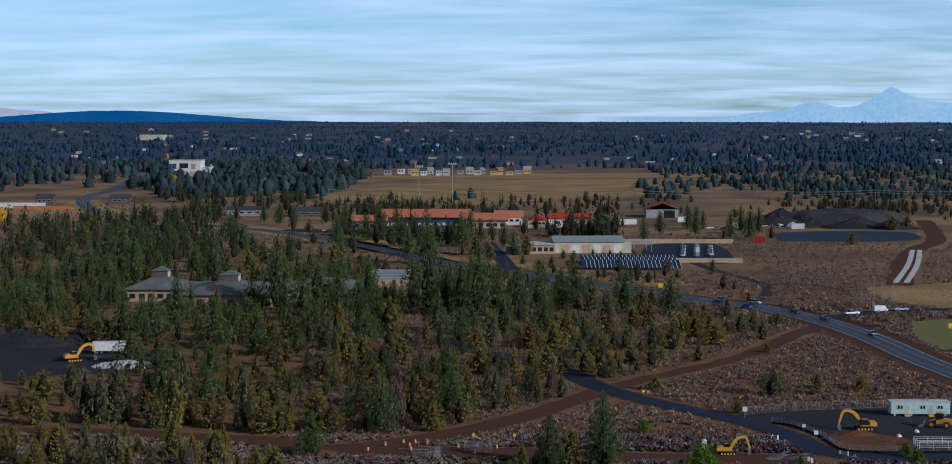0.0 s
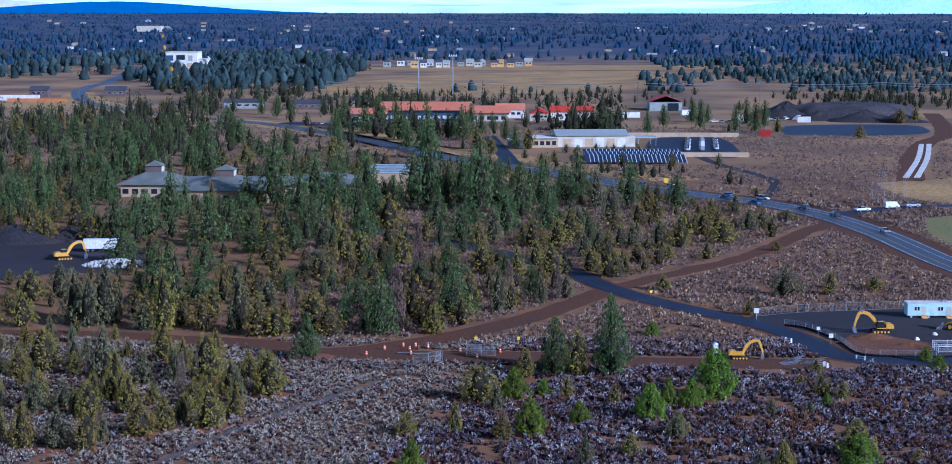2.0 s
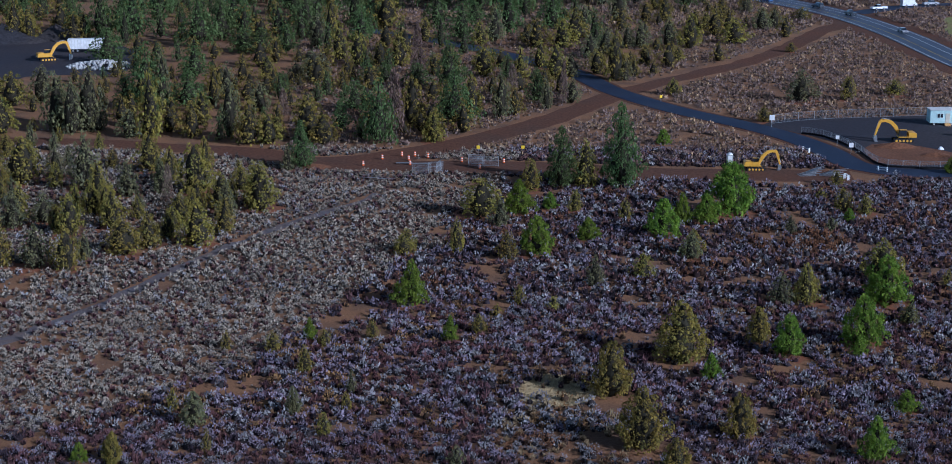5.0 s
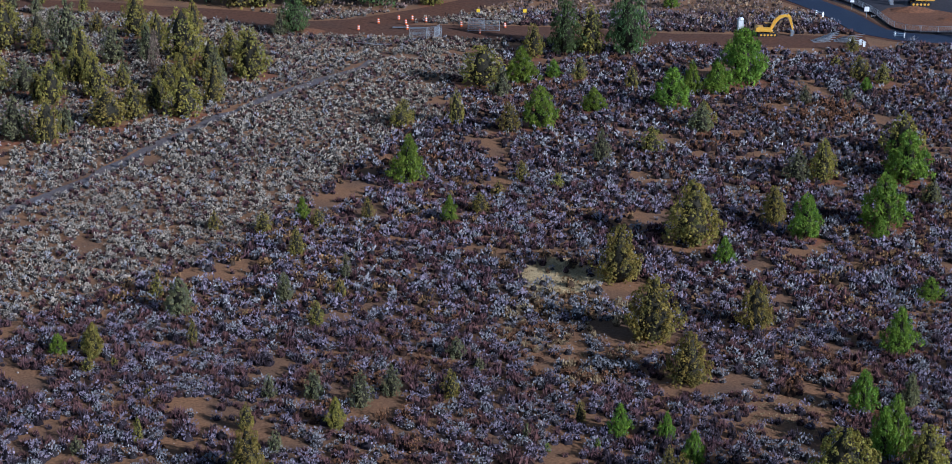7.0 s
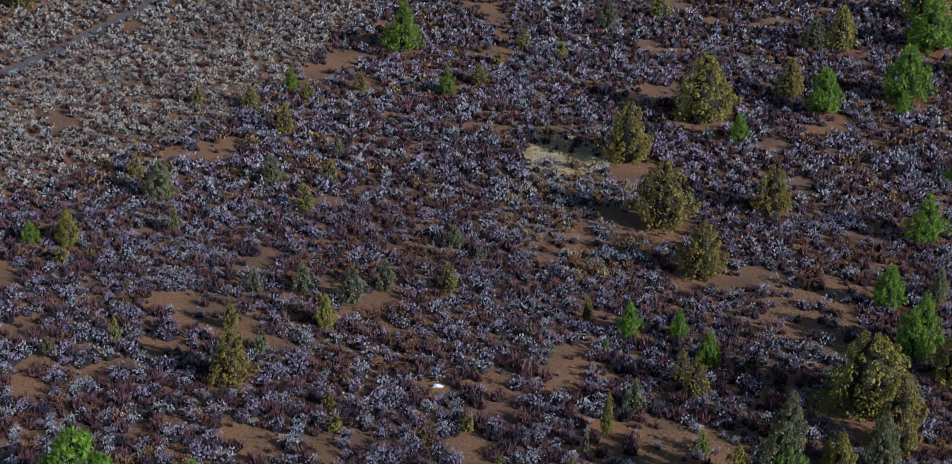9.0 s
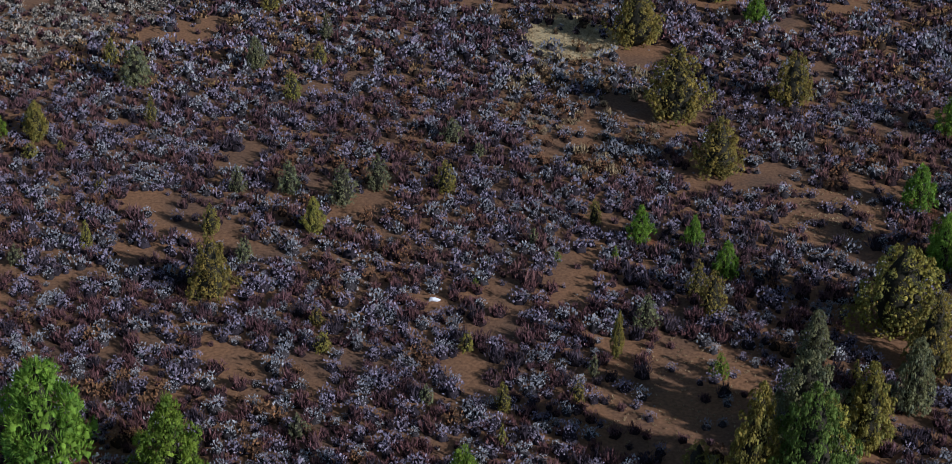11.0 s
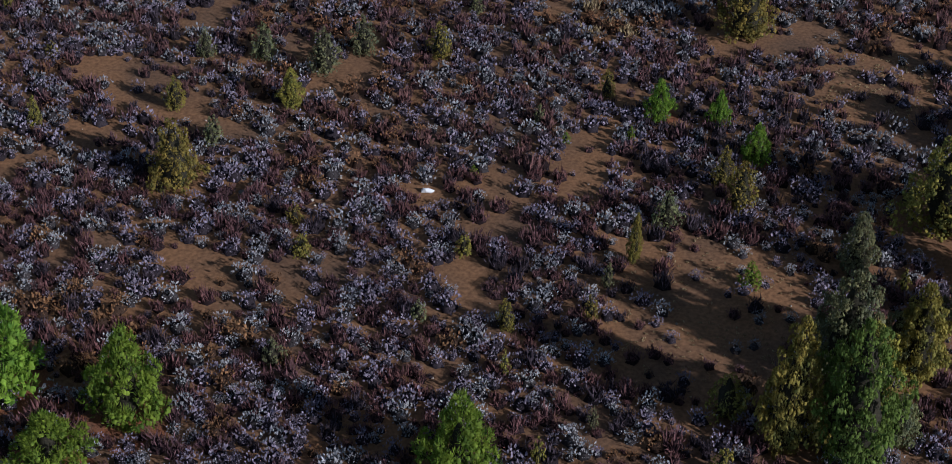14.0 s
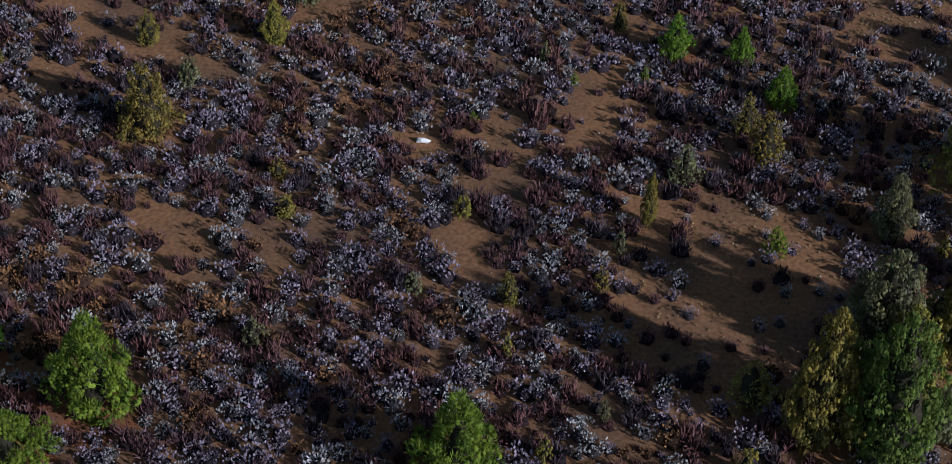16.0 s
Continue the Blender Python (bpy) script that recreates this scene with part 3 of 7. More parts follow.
def cone_core(profile, rng, seg=8, rings=7, jitter=0.15):
    """A closed lumpy body of revolution; profile: z and radius by ring."""
    V, Q = [], []
    for s in np.linspace(0, 1, rings):
        z, r = profile(s)
        for k in range(seg):
            a = 2 * math.pi * k / seg
            q = r * (1 + jitter * rng.normal())
            V.append((q * math.cos(a), q * math.sin(a), z))
    for i in range(rings - 1):
        for k in range(seg):
            Q.append((i * seg + k, i * seg + (k + 1) % seg, (i + 1) * seg + (k + 1) % seg, (i + 1) * seg + k))
    return np.array(V), np.array(Q)


def joined(name, pieces, mats, slots=None, smooth=False):
    V, Q, S, base = [], [], [], 0
    for i, (v, q) in enumerate(pieces):
        V.append(v)
        Q.append(q + base)
        S.append(np.full(len(q), 0 if slots is None else slots[i]))
        base += len(v)
    return quads_mesh(name, np.concatenate(V), np.concatenate(Q), mats, np.concatenate(S), smooth)


def trunk_mesh(mat, r=0.03, top=0.9, bend=0.02, seed=0, limbs=0, seg=6):
    rng = np.random.default_rng(seed)
    pieces = []

    def tube(pts, rads):
        V, Q = [], []
        for (x, y, z), q in zip(pts, rads):
            for k in range(seg):
                a = 2 * math.pi * k / seg
                V.append((x + q * math.cos(a), y + q * math.sin(a), z))
        for i in range(len(pts) - 1):
            for k in range(seg):
                Q.append((i * seg + k, i * seg + (k + 1) % seg, (i + 1) * seg + (k + 1) % seg, (i + 1) * seg + k))
        return np.array(V), np.array(Q)
    zs = np.linspace(-0.02, top, 7)
    pts = [(bend * rng.normal(), bend * rng.normal(), z) if i > 1 else (0, 0, z) for i, z in enumerate(zs)]
    pieces.append(tube(pts, [r * (1.35 if i == 0 else 1 - 0.85 * i / 6) for i in range(7)]))
    for _ in range(limbs):
        z = rng.uniform(0.2, 0.85)
        a, ln = rng.uniform(0, 6.28), 0.28 * (1.1 - z)
        p0, p1 = (0, 0, z), (ln * math.cos(a), ln * math.sin(a), z + 0.25 * ln)
        pieces.append(tube([p0, p1], [r * 0.3, r * 0.08]))
    return joined("trunk", pieces, [mat])


def ball_core(c, size, rng, seg=3):
    """A small lumpy closed body round c."""
    V, Q = [], []
    for zz, rr in ((-0.75, 0.6), (0.25, 1.0), (1.0, 0.3)):
        for k in range(seg):
            a = 2 * math.pi * (k + 0.5 * (zz > 0)) / seg
            q = rr * (1 + 0.15 * rng.normal())
            V.append((c[0] + size[0] * q * math.cos(a), c[1] + size[1] * q * math.sin(a), c[2] + size[2] * zz))
    for i in range(2):
        for k in range(seg):
            Q.append((i * seg + k, i * seg + (k + 1) % seg, (i + 1) * seg + (k + 1) % seg, (i + 1) * seg + k))
    return np.array(V), np.array(Q)


def plume_crown(plumes, per, seed, mat, profile, low=0.03, size=(0.1, 0.1), bud=0.04, tall=1.5, up=0.8, out=0.35, rough=0.2, inner=0.7, needles=0, length=0.06, ragged=0.12, thin=0.1):
    """A crown of many rounded plumes standing over an envelope, each covered with small sprays, round a heart of twigs
    coloured dark as inner shade.
    """
    rng = np.random.default_rng(seed)
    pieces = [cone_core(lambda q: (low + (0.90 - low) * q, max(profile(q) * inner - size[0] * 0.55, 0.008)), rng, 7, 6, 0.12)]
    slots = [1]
    ss = np.linspace(0, 1, 200)
    weight = np.array([profile(q) + 0.04 for q in ss])
    cdf = np.cumsum(weight) / weight.sum()
    ph = rng.uniform(0, 6.28, 4)
    for i in range(plumes):
        s = float(np.interp((i + rng.uniform(0, 1)) / plumes, cdf, ss))
        a = i * 2.399 + rng.uniform(-0.4, 0.4)
        bulge = 1 + rough * (math.sin(2 * a + ph[0] + 4 * s) * math.sin(8 * s + ph[1]) + 0.8 * math.sin(3 * a + ph[2]) * math.sin(15 * s + ph[3]))
        k = rng.uniform(0.7, 1.3) * (1.12 - 0.5 * s)
        pw, pz = size[0] * k, size[1] * k
        r = max(profile(s) * bulge * (1 + ragged * rng.normal()) - pw * 0.6, 0)
        c = np.array([r * math.cos(a), r * math.sin(a), max(low + (0.95 - low) * s - pz * 0.3, pz * 0.7)])
        side = np.array([math.cos(a), math.sin(a), 0.0])
        D = rng.normal(size=(per, 3)) + side * 0.45 + np.array([0, 0, 0.3])
        D /= np.linalg.norm(D, axis=1, keepdims=True)
        P = c + D * np.array([pw, pw, pz]) * rng.uniform(0.72, 1.0, (per, 1))
        P[:, :2] += side[None, :2] * (D[:, 2:3] * pw * out)
        P[:, 2] = np.maximum(P[:, 2], 0.012)
        N = D * 0.75 + np.array([0, 0, up]) + rng.normal(size=(per, 3)) * 0.22
        b = bud * rng.uniform(0.7, 1.25, per) * (1.1 - 0.3 * s)
        pieces.append(bud_arrays(P, N, b, b * tall, rng))
        slots.append(0)
        if needles:
            E = rng.normal(size=(needles, 3)) + side * 0.5 + np.array([0, 0, 0.7])
            E /= np.linalg.norm(E, axis=1, keepdims=True)
            B = c + E * np.array([pw, pw, pz]) * rng.uniform(0.7, 1.02, (needles, 1))
            B[:, 2] = np.maximum(B[:, 2], 0.012)
            ln = length * rng.uniform(0.6, 1.3, needles)
            pieces.append(blade_arrays(B, E + np.array([0, 0, up * 0.8]), ln, ln * thin, rng, face=E + side * 0.6))
            slots.append(0)
    return joined("crown", pieces, [mat, SHADED_TWIG], slots, True)


def twig_crown(sprays, per, seed, mat, length=0.07, low=0.1, width=0.06):
    """A leafless or dying crown: fine twigs standing out in uneven tiers."""
    rng = np.random.default_rng(seed)
    pieces = []
    for i in range(sprays):
        s, a = (i + rng.uniform(0, 1)) / sprays, i * 2.399
        r = cone_profile(s) * rng.uniform(0.45, 0.95)
        c = np.array([r * math.cos(a), r * math.sin(a), low + (0.95 - low) * s])
        D = rng.normal(size=(per, 3)) + np.array([math.cos(a), math.sin(a), 0.3]) * 0.6
        P = c + D / np.linalg.norm(D, axis=1, keepdims=True) * 0.05
        ln = length * rng.uniform(0.6, 1.5, per)
        pieces.append(blade_arrays(P, D + np.array([0, 0, 0.4]), ln, ln * width, rng))
    return joined("crown", pieces, [mat])


def round_profile(s):
    return 0.50 * min(1.0, 0.50 + 2.0 * s) * max(0.0, 1 - s ** 2.2) ** 0.72 + 0.01


def cone_profile(s):
    return 0.54 * min(1.0, 0.50 + 2.6 * s) * max(0.0, 1.02 - s) ** 0.80 + 0.008


def spire_profile(s):
    return 0.51 * min(1.0, 0.50 + 2.0 * s) * max(0.0, 1.02 - s) ** 0.58 + 0.01


def pole_profile(s):
    return 0.50 * min(1.0, 0.5 + 2.0 * s) * max(0.0, 1.02 - s ** 1.35) ** 0.72 + 0.006


def juniper_crown(plumes, per, seed, mat, bud=0.04, size=(0.10, 0.10), sprays=10, length=0.05):
    """Upright rounded plumes of scaly sprays down to the ground."""
    return plume_crown(plumes, per, seed, mat, (round_profile, spire_profile, pole_profile)[seed % 3], 0.02, size, bud, 1.0, 0.9, 0.3, 0.2, 0.7, sprays, length, 0.13, 0.26)


def pine_crown(plumes, per, seed, mat, bud=0.05, size=(0.10, 0.08), needles=14, length=0.07, low=0.05, thin=0.08):
    """Pompoms of needles at the ends of rising branches."""
    return plume_crown(plumes, per, seed, mat, (spire_profile, cone_profile)[seed % 2], low, size, bud, 1.0, 0.7, 0.5, 0.24, 0.5, needles, length, 0.16, thin)


def tall_crown(plumes, per, seed, mat, low=0.12, bud=0.06, size=(0.15, 0.055), sprays=8, length=0.055):
    """Flattened shelves of needles in an irregular, narrow dome."""
    return plume_crown(plumes, per, seed, mat, (cone_profile, cone_profile, spire_profile)[seed % 3], low, size, bud, 0.4, 0.25, 0.4, 0.26, 0.66, sprays, length, 0.15, 0.32)


def tree_template(name, crown, trunk, label, category, group):
    t = new(name)
    t.empty_display_size = 0.2
    for nm, me in (("trunk", trunk), ("crown", crown)):
        o = new(nm, me)
        o.parent = t
    return tagged(t, label, category, group)


used = {}


def plant(template, x, y, h, w, rng):
    """The first tree of a kind is the template itself; the rest are copies."""
    tilt = rng.uniform(-2, 2)
    m = pose(x, y, rise(x, y), tilt, rng.uniform(-2, 2), rng.uniform(0, 360))
    if template.name not in used:
        used[template.name] = (w, h)
        template.matrix_basis = m @ Matrix.Diagonal((w, w, h, 1))
        return template
    w0, h0 = used[template.name]
    return copy_thing(template, m @ Matrix.Diagonal((w / w0, w / w0, h / h0, 1)))


J_LABEL = "olive-green western juniper, dense and conical, in sagebrush"
P_LABEL = "bright green young ponderosa pine on bare soil"
GREY_JUN = material("grey_juniper_foliage", (0.185, 0.175, 0.072), 0.85, scale=5.0, fine=6, spread=0.25, island=0.25, second=(0.12, 0.13, 0.078), amount=0.9, bump=0, spec=0.15)
JUN_SMALL = [tree_template("juniper_tree", juniper_crown(22, 6, 11 + i, GREY_JUN if i % 2 else JUNIPER, 0.06, (0.14, 0.12), 14, 0.075), trunk_mesh(GREY_BARK, 0.03, 0.7, 0.01, i), "small grey-green juniper seedling among sagebrush", "juniper", "small junipers") for i in range(4)]
JUN_MID = [tree_template("juniper_tree", juniper_crown(54, 6, 21 + i, GREY_JUN if i == 2 else JUNIPER, 0.032, (0.11, 0.11), 34, 0.036), trunk_mesh(GREY_BARK, 0.035, 0.75, 0.01, i), J_LABEL, "juniper", "junipers") for i in range(5)]
JUN_BIG = [tree_template("juniper_tree", juniper_crown(100, 11, 31 + i, JUNIPER, 0.022, (0.085, 0.085), 56, 0.027), trunk_mesh(GREY_BARK, 0.04, 0.75, 0.01, i), "large full olive-green juniper with lumpy crown", "juniper", "large junipers") for i in range(5)]
JUN_TALL = [tree_template("juniper_tree", juniper_crown(130, 10, 35 + i, GREY_JUN if i in (1, 2) else JUNIPER, 0.024, (0.105, 0.055), 76, 0.026), trunk_mesh(GREY_BARK, 0.04, 0.75, 0.01, i), "tall slender olive-green juniper in a close group", "juniper", "tall junipers") for i in range(4)]
PINE_SMALL = [tree_template("pine_tree", pine_crown(24, 6, 41 + i, PINE, 0.06, (0.14, 0.10), 26, 0.10), trunk_mesh(BARK, 0.03, 0.85, 0.01, i), "small bright green pine sapling", "pine", "pine saplings") for i in range(2)]
PINE_MID = [tree_template("pine_tree", pine_crown(90, 9, 51 + i, PINE, 0.030, (0.085, 0.06), 64, 0.066), trunk_mesh(BARK, 0.03, 0.9, 0.01, i, 8), P_LABEL, "pine", "young pines") for i in range(4)]
TALL_NEAR = [tree_template("pine_tree", tall_crown(110, 6, 61 + i, TALL_PINE, 0.06, 0.022, (0.115, 0.045), 62, 0.026), trunk_mesh(BARK, 0.02, 0.93, 0.006, i, 14), "tall dark green ponderosa pine beside the dirt track", "pine", "tall pines") for i in range(2)]
DEAD_TREE = tree_template("dead_tree", twig_crown(90, 12, 71, DEAD_LEAF, 0.075, 0.08, 0.2), trunk_mesh(GREY_BARK, 0.03, 0.95, 0.01, 3, 14), "dead grey-brown conifer with bare twigs", "dead tree", "dead trees")

tree_rng = random.Random(5)
for x, y, h, w in JUNIPERS_A + JUNIPERS_B + JUNIPERS_C + JUNIPERS_D + JUNIPERS_E + JUNIPERS_F:
    kind = JUN_SMALL if h < 2.4 else JUN_TALL if y < 180 and h > 3.2 and h > 1.85 * w else JUN_MID if y > 180 or (h < 4.6 and w < 3) else JUN_BIG
    plant(tree_rng.choice(kind), x, y, h * 0.98, w * 1.08, tree_rng)
for x, y, h, w in PINES_A + PINES_B:
    plant(tree_rng.choice(PINE_SMALL if h < 2.2 else PINE_MID), x, y, h * 0.98, w * 1.10, tree_rng)
for x, y, h, w in TALL_A:
    plant(tree_rng.choice(TALL_NEAR if h > 8 else PINE_MID), x, y, h, w * 0.95, tree_rng)
GREEN_JUN = material("bright_juniper_foliage", (0.115, 0.175, 0.030), 0.85, scale=5.0, fine=6, spread=0.25, island=0.25, second=(0.085, 0.13, 0.026), amount=0.9, bump=0, spec=0.15)
leafy(GREEN_JUN, 0.25)
leafy(GREY_JUN, 0.25)
green = tree_template("juniper_tree", juniper_crown(130, 10, 39, GREEN_JUN, 0.024, (0.105, 0.055), 76, 0.026), trunk_mesh(GREY_BARK, 0.04, 0.75, 0.01, 5), "tall bright green juniper in a close group", "juniper", "tall junipers")
plant(green, 22.0, 80.0, 10.0, 4.6, tree_rng)
BARE_TWIG = material("pale_bare_twigs", (0.42, 0.38, 0.36), 0.9, scale=1, island=0.3, bump=0)
BARE_TREE = tree_template("bare_tree", twig_crown(34, 9, 75, BARE_TWIG, 0.10, 0.12, 0.03), trunk_mesh(BARE_TWIG, 0.012, 0.96, 0.004, 4, 18), "slender leafless pale poplar by the side road", "bare tree", "bare poplars")
for x, y, h in ((136, 547, 13), (138.5, 549, 12), (141, 546, 10), (146, 551, 11), (133, 543, 9)):
    plant(BARE_TREE, x, y, h, h * 0.3, tree_rng)
for x, y, h, w in DEAD_A:
    plant(DEAD_TREE, x, y, h, w, tree_rng)

# the forest behind the dirt track
F_JUN = [tree_template("juniper_tree", juniper_crown(42, 5, 81 + i, GREY_JUN if i in (1, 3) else JUNIPER, 0.036, (0.12, 0.09), 36, 0.037), trunk_mesh(GREY_BARK, 0.03, 0.7, 0.01, i), "tall olive juniper in the forest edge", "juniper", "forest junipers") for i in range(5)]
F_PINE = [tree_template("pine_tree", tall_crown(66, 4, 91 + i, TALL_PINE, 0.06 + 0.03 * (i % 3), 0.032, (0.16, 0.046), 42, 0.031), trunk_mesh(BARK, 0.022, 0.93, 0.006, i), "dark green forest ponderosa pine", "pine", "forest pines") for i in range(6)]
FOREST = [(-190, 306), (-100, 308), (-60, 302), (-46, 298), (-24, 291), (-9, 303), (6, 323), (17, 342), (19, 372), (14, 400), (-14, 436), (-45, 478), (-30, 520), (25, 470), (30, 385), (40, 382), (63, 414), (80, 445), (96, 480), (92, 515), (72, 556), (50, 590), (8, 660), (-22, 708), (-48, 760), (-110, 890), (-150, 900), (-240, 860), (-290, 860), (-260, 640)]
SCHOOL_POLY = [(-140, 560), (-118, 538), (-75, 540), (-44, 562), (-24, 583), (-22, 626), (-50, 626), (-52, 596), (-140, 596)]


WOOD_JUNIPERS_A = [
    (-47.1, 299.5, 9.6, 5.7), (-43.1, 299.5, 6.4, 4.8), (-32.0, 299.7, 6.4, 5.7), (-85.5, 300.8, 3.2, 1.5),
    (-10.2, 303.4, 6.4, 3.8), (-72.3, 305.7, 5.8, 5.1), (-67.9, 305.8, 14.2, 5.8), (-59.6, 305.9, 8.4, 5.1),
    (-51.9, 306.1, 12.3, 4.5), (-42.0, 306.2, 7.8, 3.2), (-35.9, 306.3, 9.1, 5.8), (-99.2, 308.7, 8.5, 5.8),
    (-84.7, 308.9, 11.8, 5.2), (-93.6, 310.9, 3.2, 1.8), (-88.8, 312.4, 12.5, 5.9), (-82.3, 312.5, 13.8, 5.9),
    (-80.3, 312.5, 6.6, 3.9), (-60.0, 320.0, 7.4, 4.0), (-15.5, 320.8, 11.4, 4.7), (-3.1, 328.5, 10.3, 4.7),
    (3.3, 328.6, 10.3, 3.8), (6.4, 332.5, 6.9, 4.1), (-71.2, 335.1, 14.0, 4.1), (-49.9, 335.5, 7.0, 4.8),
]
WOOD_JUNIPERS_B = [
    (13.5, 340.5, 7.1, 2.8), (-106.1, 341.0, 8.1, 5.6), (-69.9, 343.2, 6.4, 2.8), (-61.2, 343.4, 9.3, 4.2),
    (-101.0, 346.9, 8.6, 5.7), (19.3, 348.9, 5.8, 4.0), (-59.7, 351.8, 8.7, 4.3), (-34.7, 370.2, 4.6, 3.0),
    (-54.0, 379.5, 6.2, 4.6), (-47.1, 379.6, 4.7, 3.8), (-42.5, 379.7, 7.8, 6.9), (8.2, 380.5, 8.5, 3.8),
    (16.6, 380.7, 9.3, 5.4), (31.2, 380.9, 13.1, 5.4), (33.5, 380.9, 6.2, 3.8), (-1.1, 385.3, 8.6, 5.4),
    (20.7, 385.7, 6.3, 4.7), (36.2, 385.9, 5.2, 3.1), (27.1, 390.9, 6.3, 4.4), (-33.4, 400.3, 9.7, 4.8),
    (-27.8, 400.4, 7.3, 4.8), (-23.0, 400.5, 9.7, 5.6), (13.2, 401.1, 7.3, 4.8), (40.6, 407.0, 5.7, 4.9),
]
WOOD_JUNIPERS_C = [
    (-39.3, 411.2, 10.8, 5.8), (49.6, 412.7, 4.2, 4.1), (26.8, 418.0, 6.7, 5.0), (31.3, 423.9, 7.6, 5.9),
    (-47.5, 434.7, 9.6, 6.0), (13.0, 435.7, 8.7, 6.0), (19.9, 435.8, 8.7, 6.9), (38.0, 436.1, 7.0, 4.3),
    (41.5, 436.2, 7.8, 5.2), (49.2, 436.3, 8.7, 4.3), (55.3, 436.4, 10.4, 6.0), (-2.7, 441.7, 7.0, 4.4),
    (-134.8, 446.0, 13.3, 6.2), (-130.3, 446.0, 8.0, 4.4), (68.7, 446.8, 7.5, 7.9), (-45.3, 447.5, 13.3, 5.3),
    (-18.7, 447.9, 7.1, 4.4), (1.1, 448.2, 10.7, 5.3), (10.5, 448.4, 5.4, 5.3), (23.8, 448.6, 9.8, 8.0),
    (-126.3, 456.8, 5.8, 2.7), (65.2, 462.7, 8.2, 5.5), (-31.2, 475.2, 12.2, 7.5), (27.6, 476.2, 7.5, 4.7),
]
WOOD_JUNIPERS_D = [
    (64.1, 476.8, 5.6, 3.7), (80.9, 477.1, 6.6, 5.6), (85.0, 480.1, 5.7, 4.7), (-66.7, 489.5, 6.8, 3.8),
    (38.8, 491.3, 13.5, 5.8), (47.5, 491.4, 6.8, 4.8), (53.2, 491.5, 8.7, 4.8), (72.4, 499.6, 4.9, 4.9),
    (96.8, 500.0, 3.9, 5.1), (-141.8, 504.0, 9.9, 5.9), (81.4, 515.9, 4.6, 4.4), (53.1, 523.9, 11.2, 5.1),
    (36.2, 532.4, 14.5, 6.2), (-96.5, 534.5, 10.5, 2.9), (-110.2, 700.9, 9.3, 6.6), (-71.6, 701.5, 13.3, 7.4),
    (-60.9, 716.7, 6.8, 6.0), (-262.7, 880.3, 11.5, 7.2), (-252.9, 880.5, 11.5, 8.2), (-238.0, 880.7, 12.5, 7.2),
    (-228.8, 903.9, 13.4, 8.1),
]
WOOD_PINES_A = [
    (-21.3, 299.9, 14.0, 5.7), (-29.9, 313.4, 6.9, 3.3), (-6.1, 317.3, 12.6, 6.8), (-75.1, 335.1, 16.0, 6.9),
    (-65.4, 335.2, 9.8, 6.2), (-29.0, 335.8, 7.7, 5.5), (-80.1, 339.0, 7.8, 5.0), (11.5, 348.8, 8.6, 4.0),
    (-47.3, 356.4, 5.9, 3.2), (-8.9, 361.5, 13.0, 5.9), (-16.7, 370.5, 6.1, 5.3), (-29.0, 375.1, 6.1, 3.8),
    (-24.9, 375.1, 5.7, 3.8), (-71.9, 379.2, 9.3, 6.1), (4.8, 380.5, 6.5, 3.4), (-98.9, 404.7, 9.8, 7.3),
    (-65.6, 422.3, 7.6, 6.7), (-61.4, 422.4, 7.6, 6.7), (-54.7, 422.5, 8.5, 5.1), (-80.3, 434.2, 16.5, 7.8),
    (-110.0, 446.4, 17.8, 6.4), (-101.1, 446.5, 16.0, 7.4), (-76.3, 446.9, 13.3, 7.4), (-36.4, 447.6, 10.7, 6.2),
]
WOOD_PINES_B = [
    (-8.1, 448.1, 11.6, 7.1), (-121.2, 459.6, 7.3, 5.5), (-53.9, 460.7, 12.8, 7.3), (5.2, 461.7, 15.5, 6.4),
    (-110.6, 473.9, 12.2, 5.6), (-76.9, 474.4, 12.2, 7.5), (-40.5, 475.0, 17.8, 6.0), (-16.2, 475.4, 12.2, 6.7),
    (18.3, 476.0, 12.2, 7.5), (-35.5, 482.5, 14.2, 6.1), (-129.3, 485.4, 7.1, 4.8), (-101.7, 485.9, 18.5, 6.5),
    (-5.3, 490.5, 6.8, 5.8), (-158.6, 503.7, 15.8, 5.9), (-154.7, 503.8, 13.9, 8.9), (-62.9, 505.3, 15.8, 7.1),
    (-150.0, 512.1, 23.0, 5.6), (-50.8, 513.7, 20.0, 7.2), (-3.7, 514.5, 25.4, 9.0), (10.3, 514.8, 19.0, 8.0),
    (-103.5, 521.3, 12.2, 3.7), (-21.1, 522.7, 32.4, 8.5), (-15.0, 522.8, 15.3, 5.3), (63.2, 524.1, 14.3, 7.1),
]
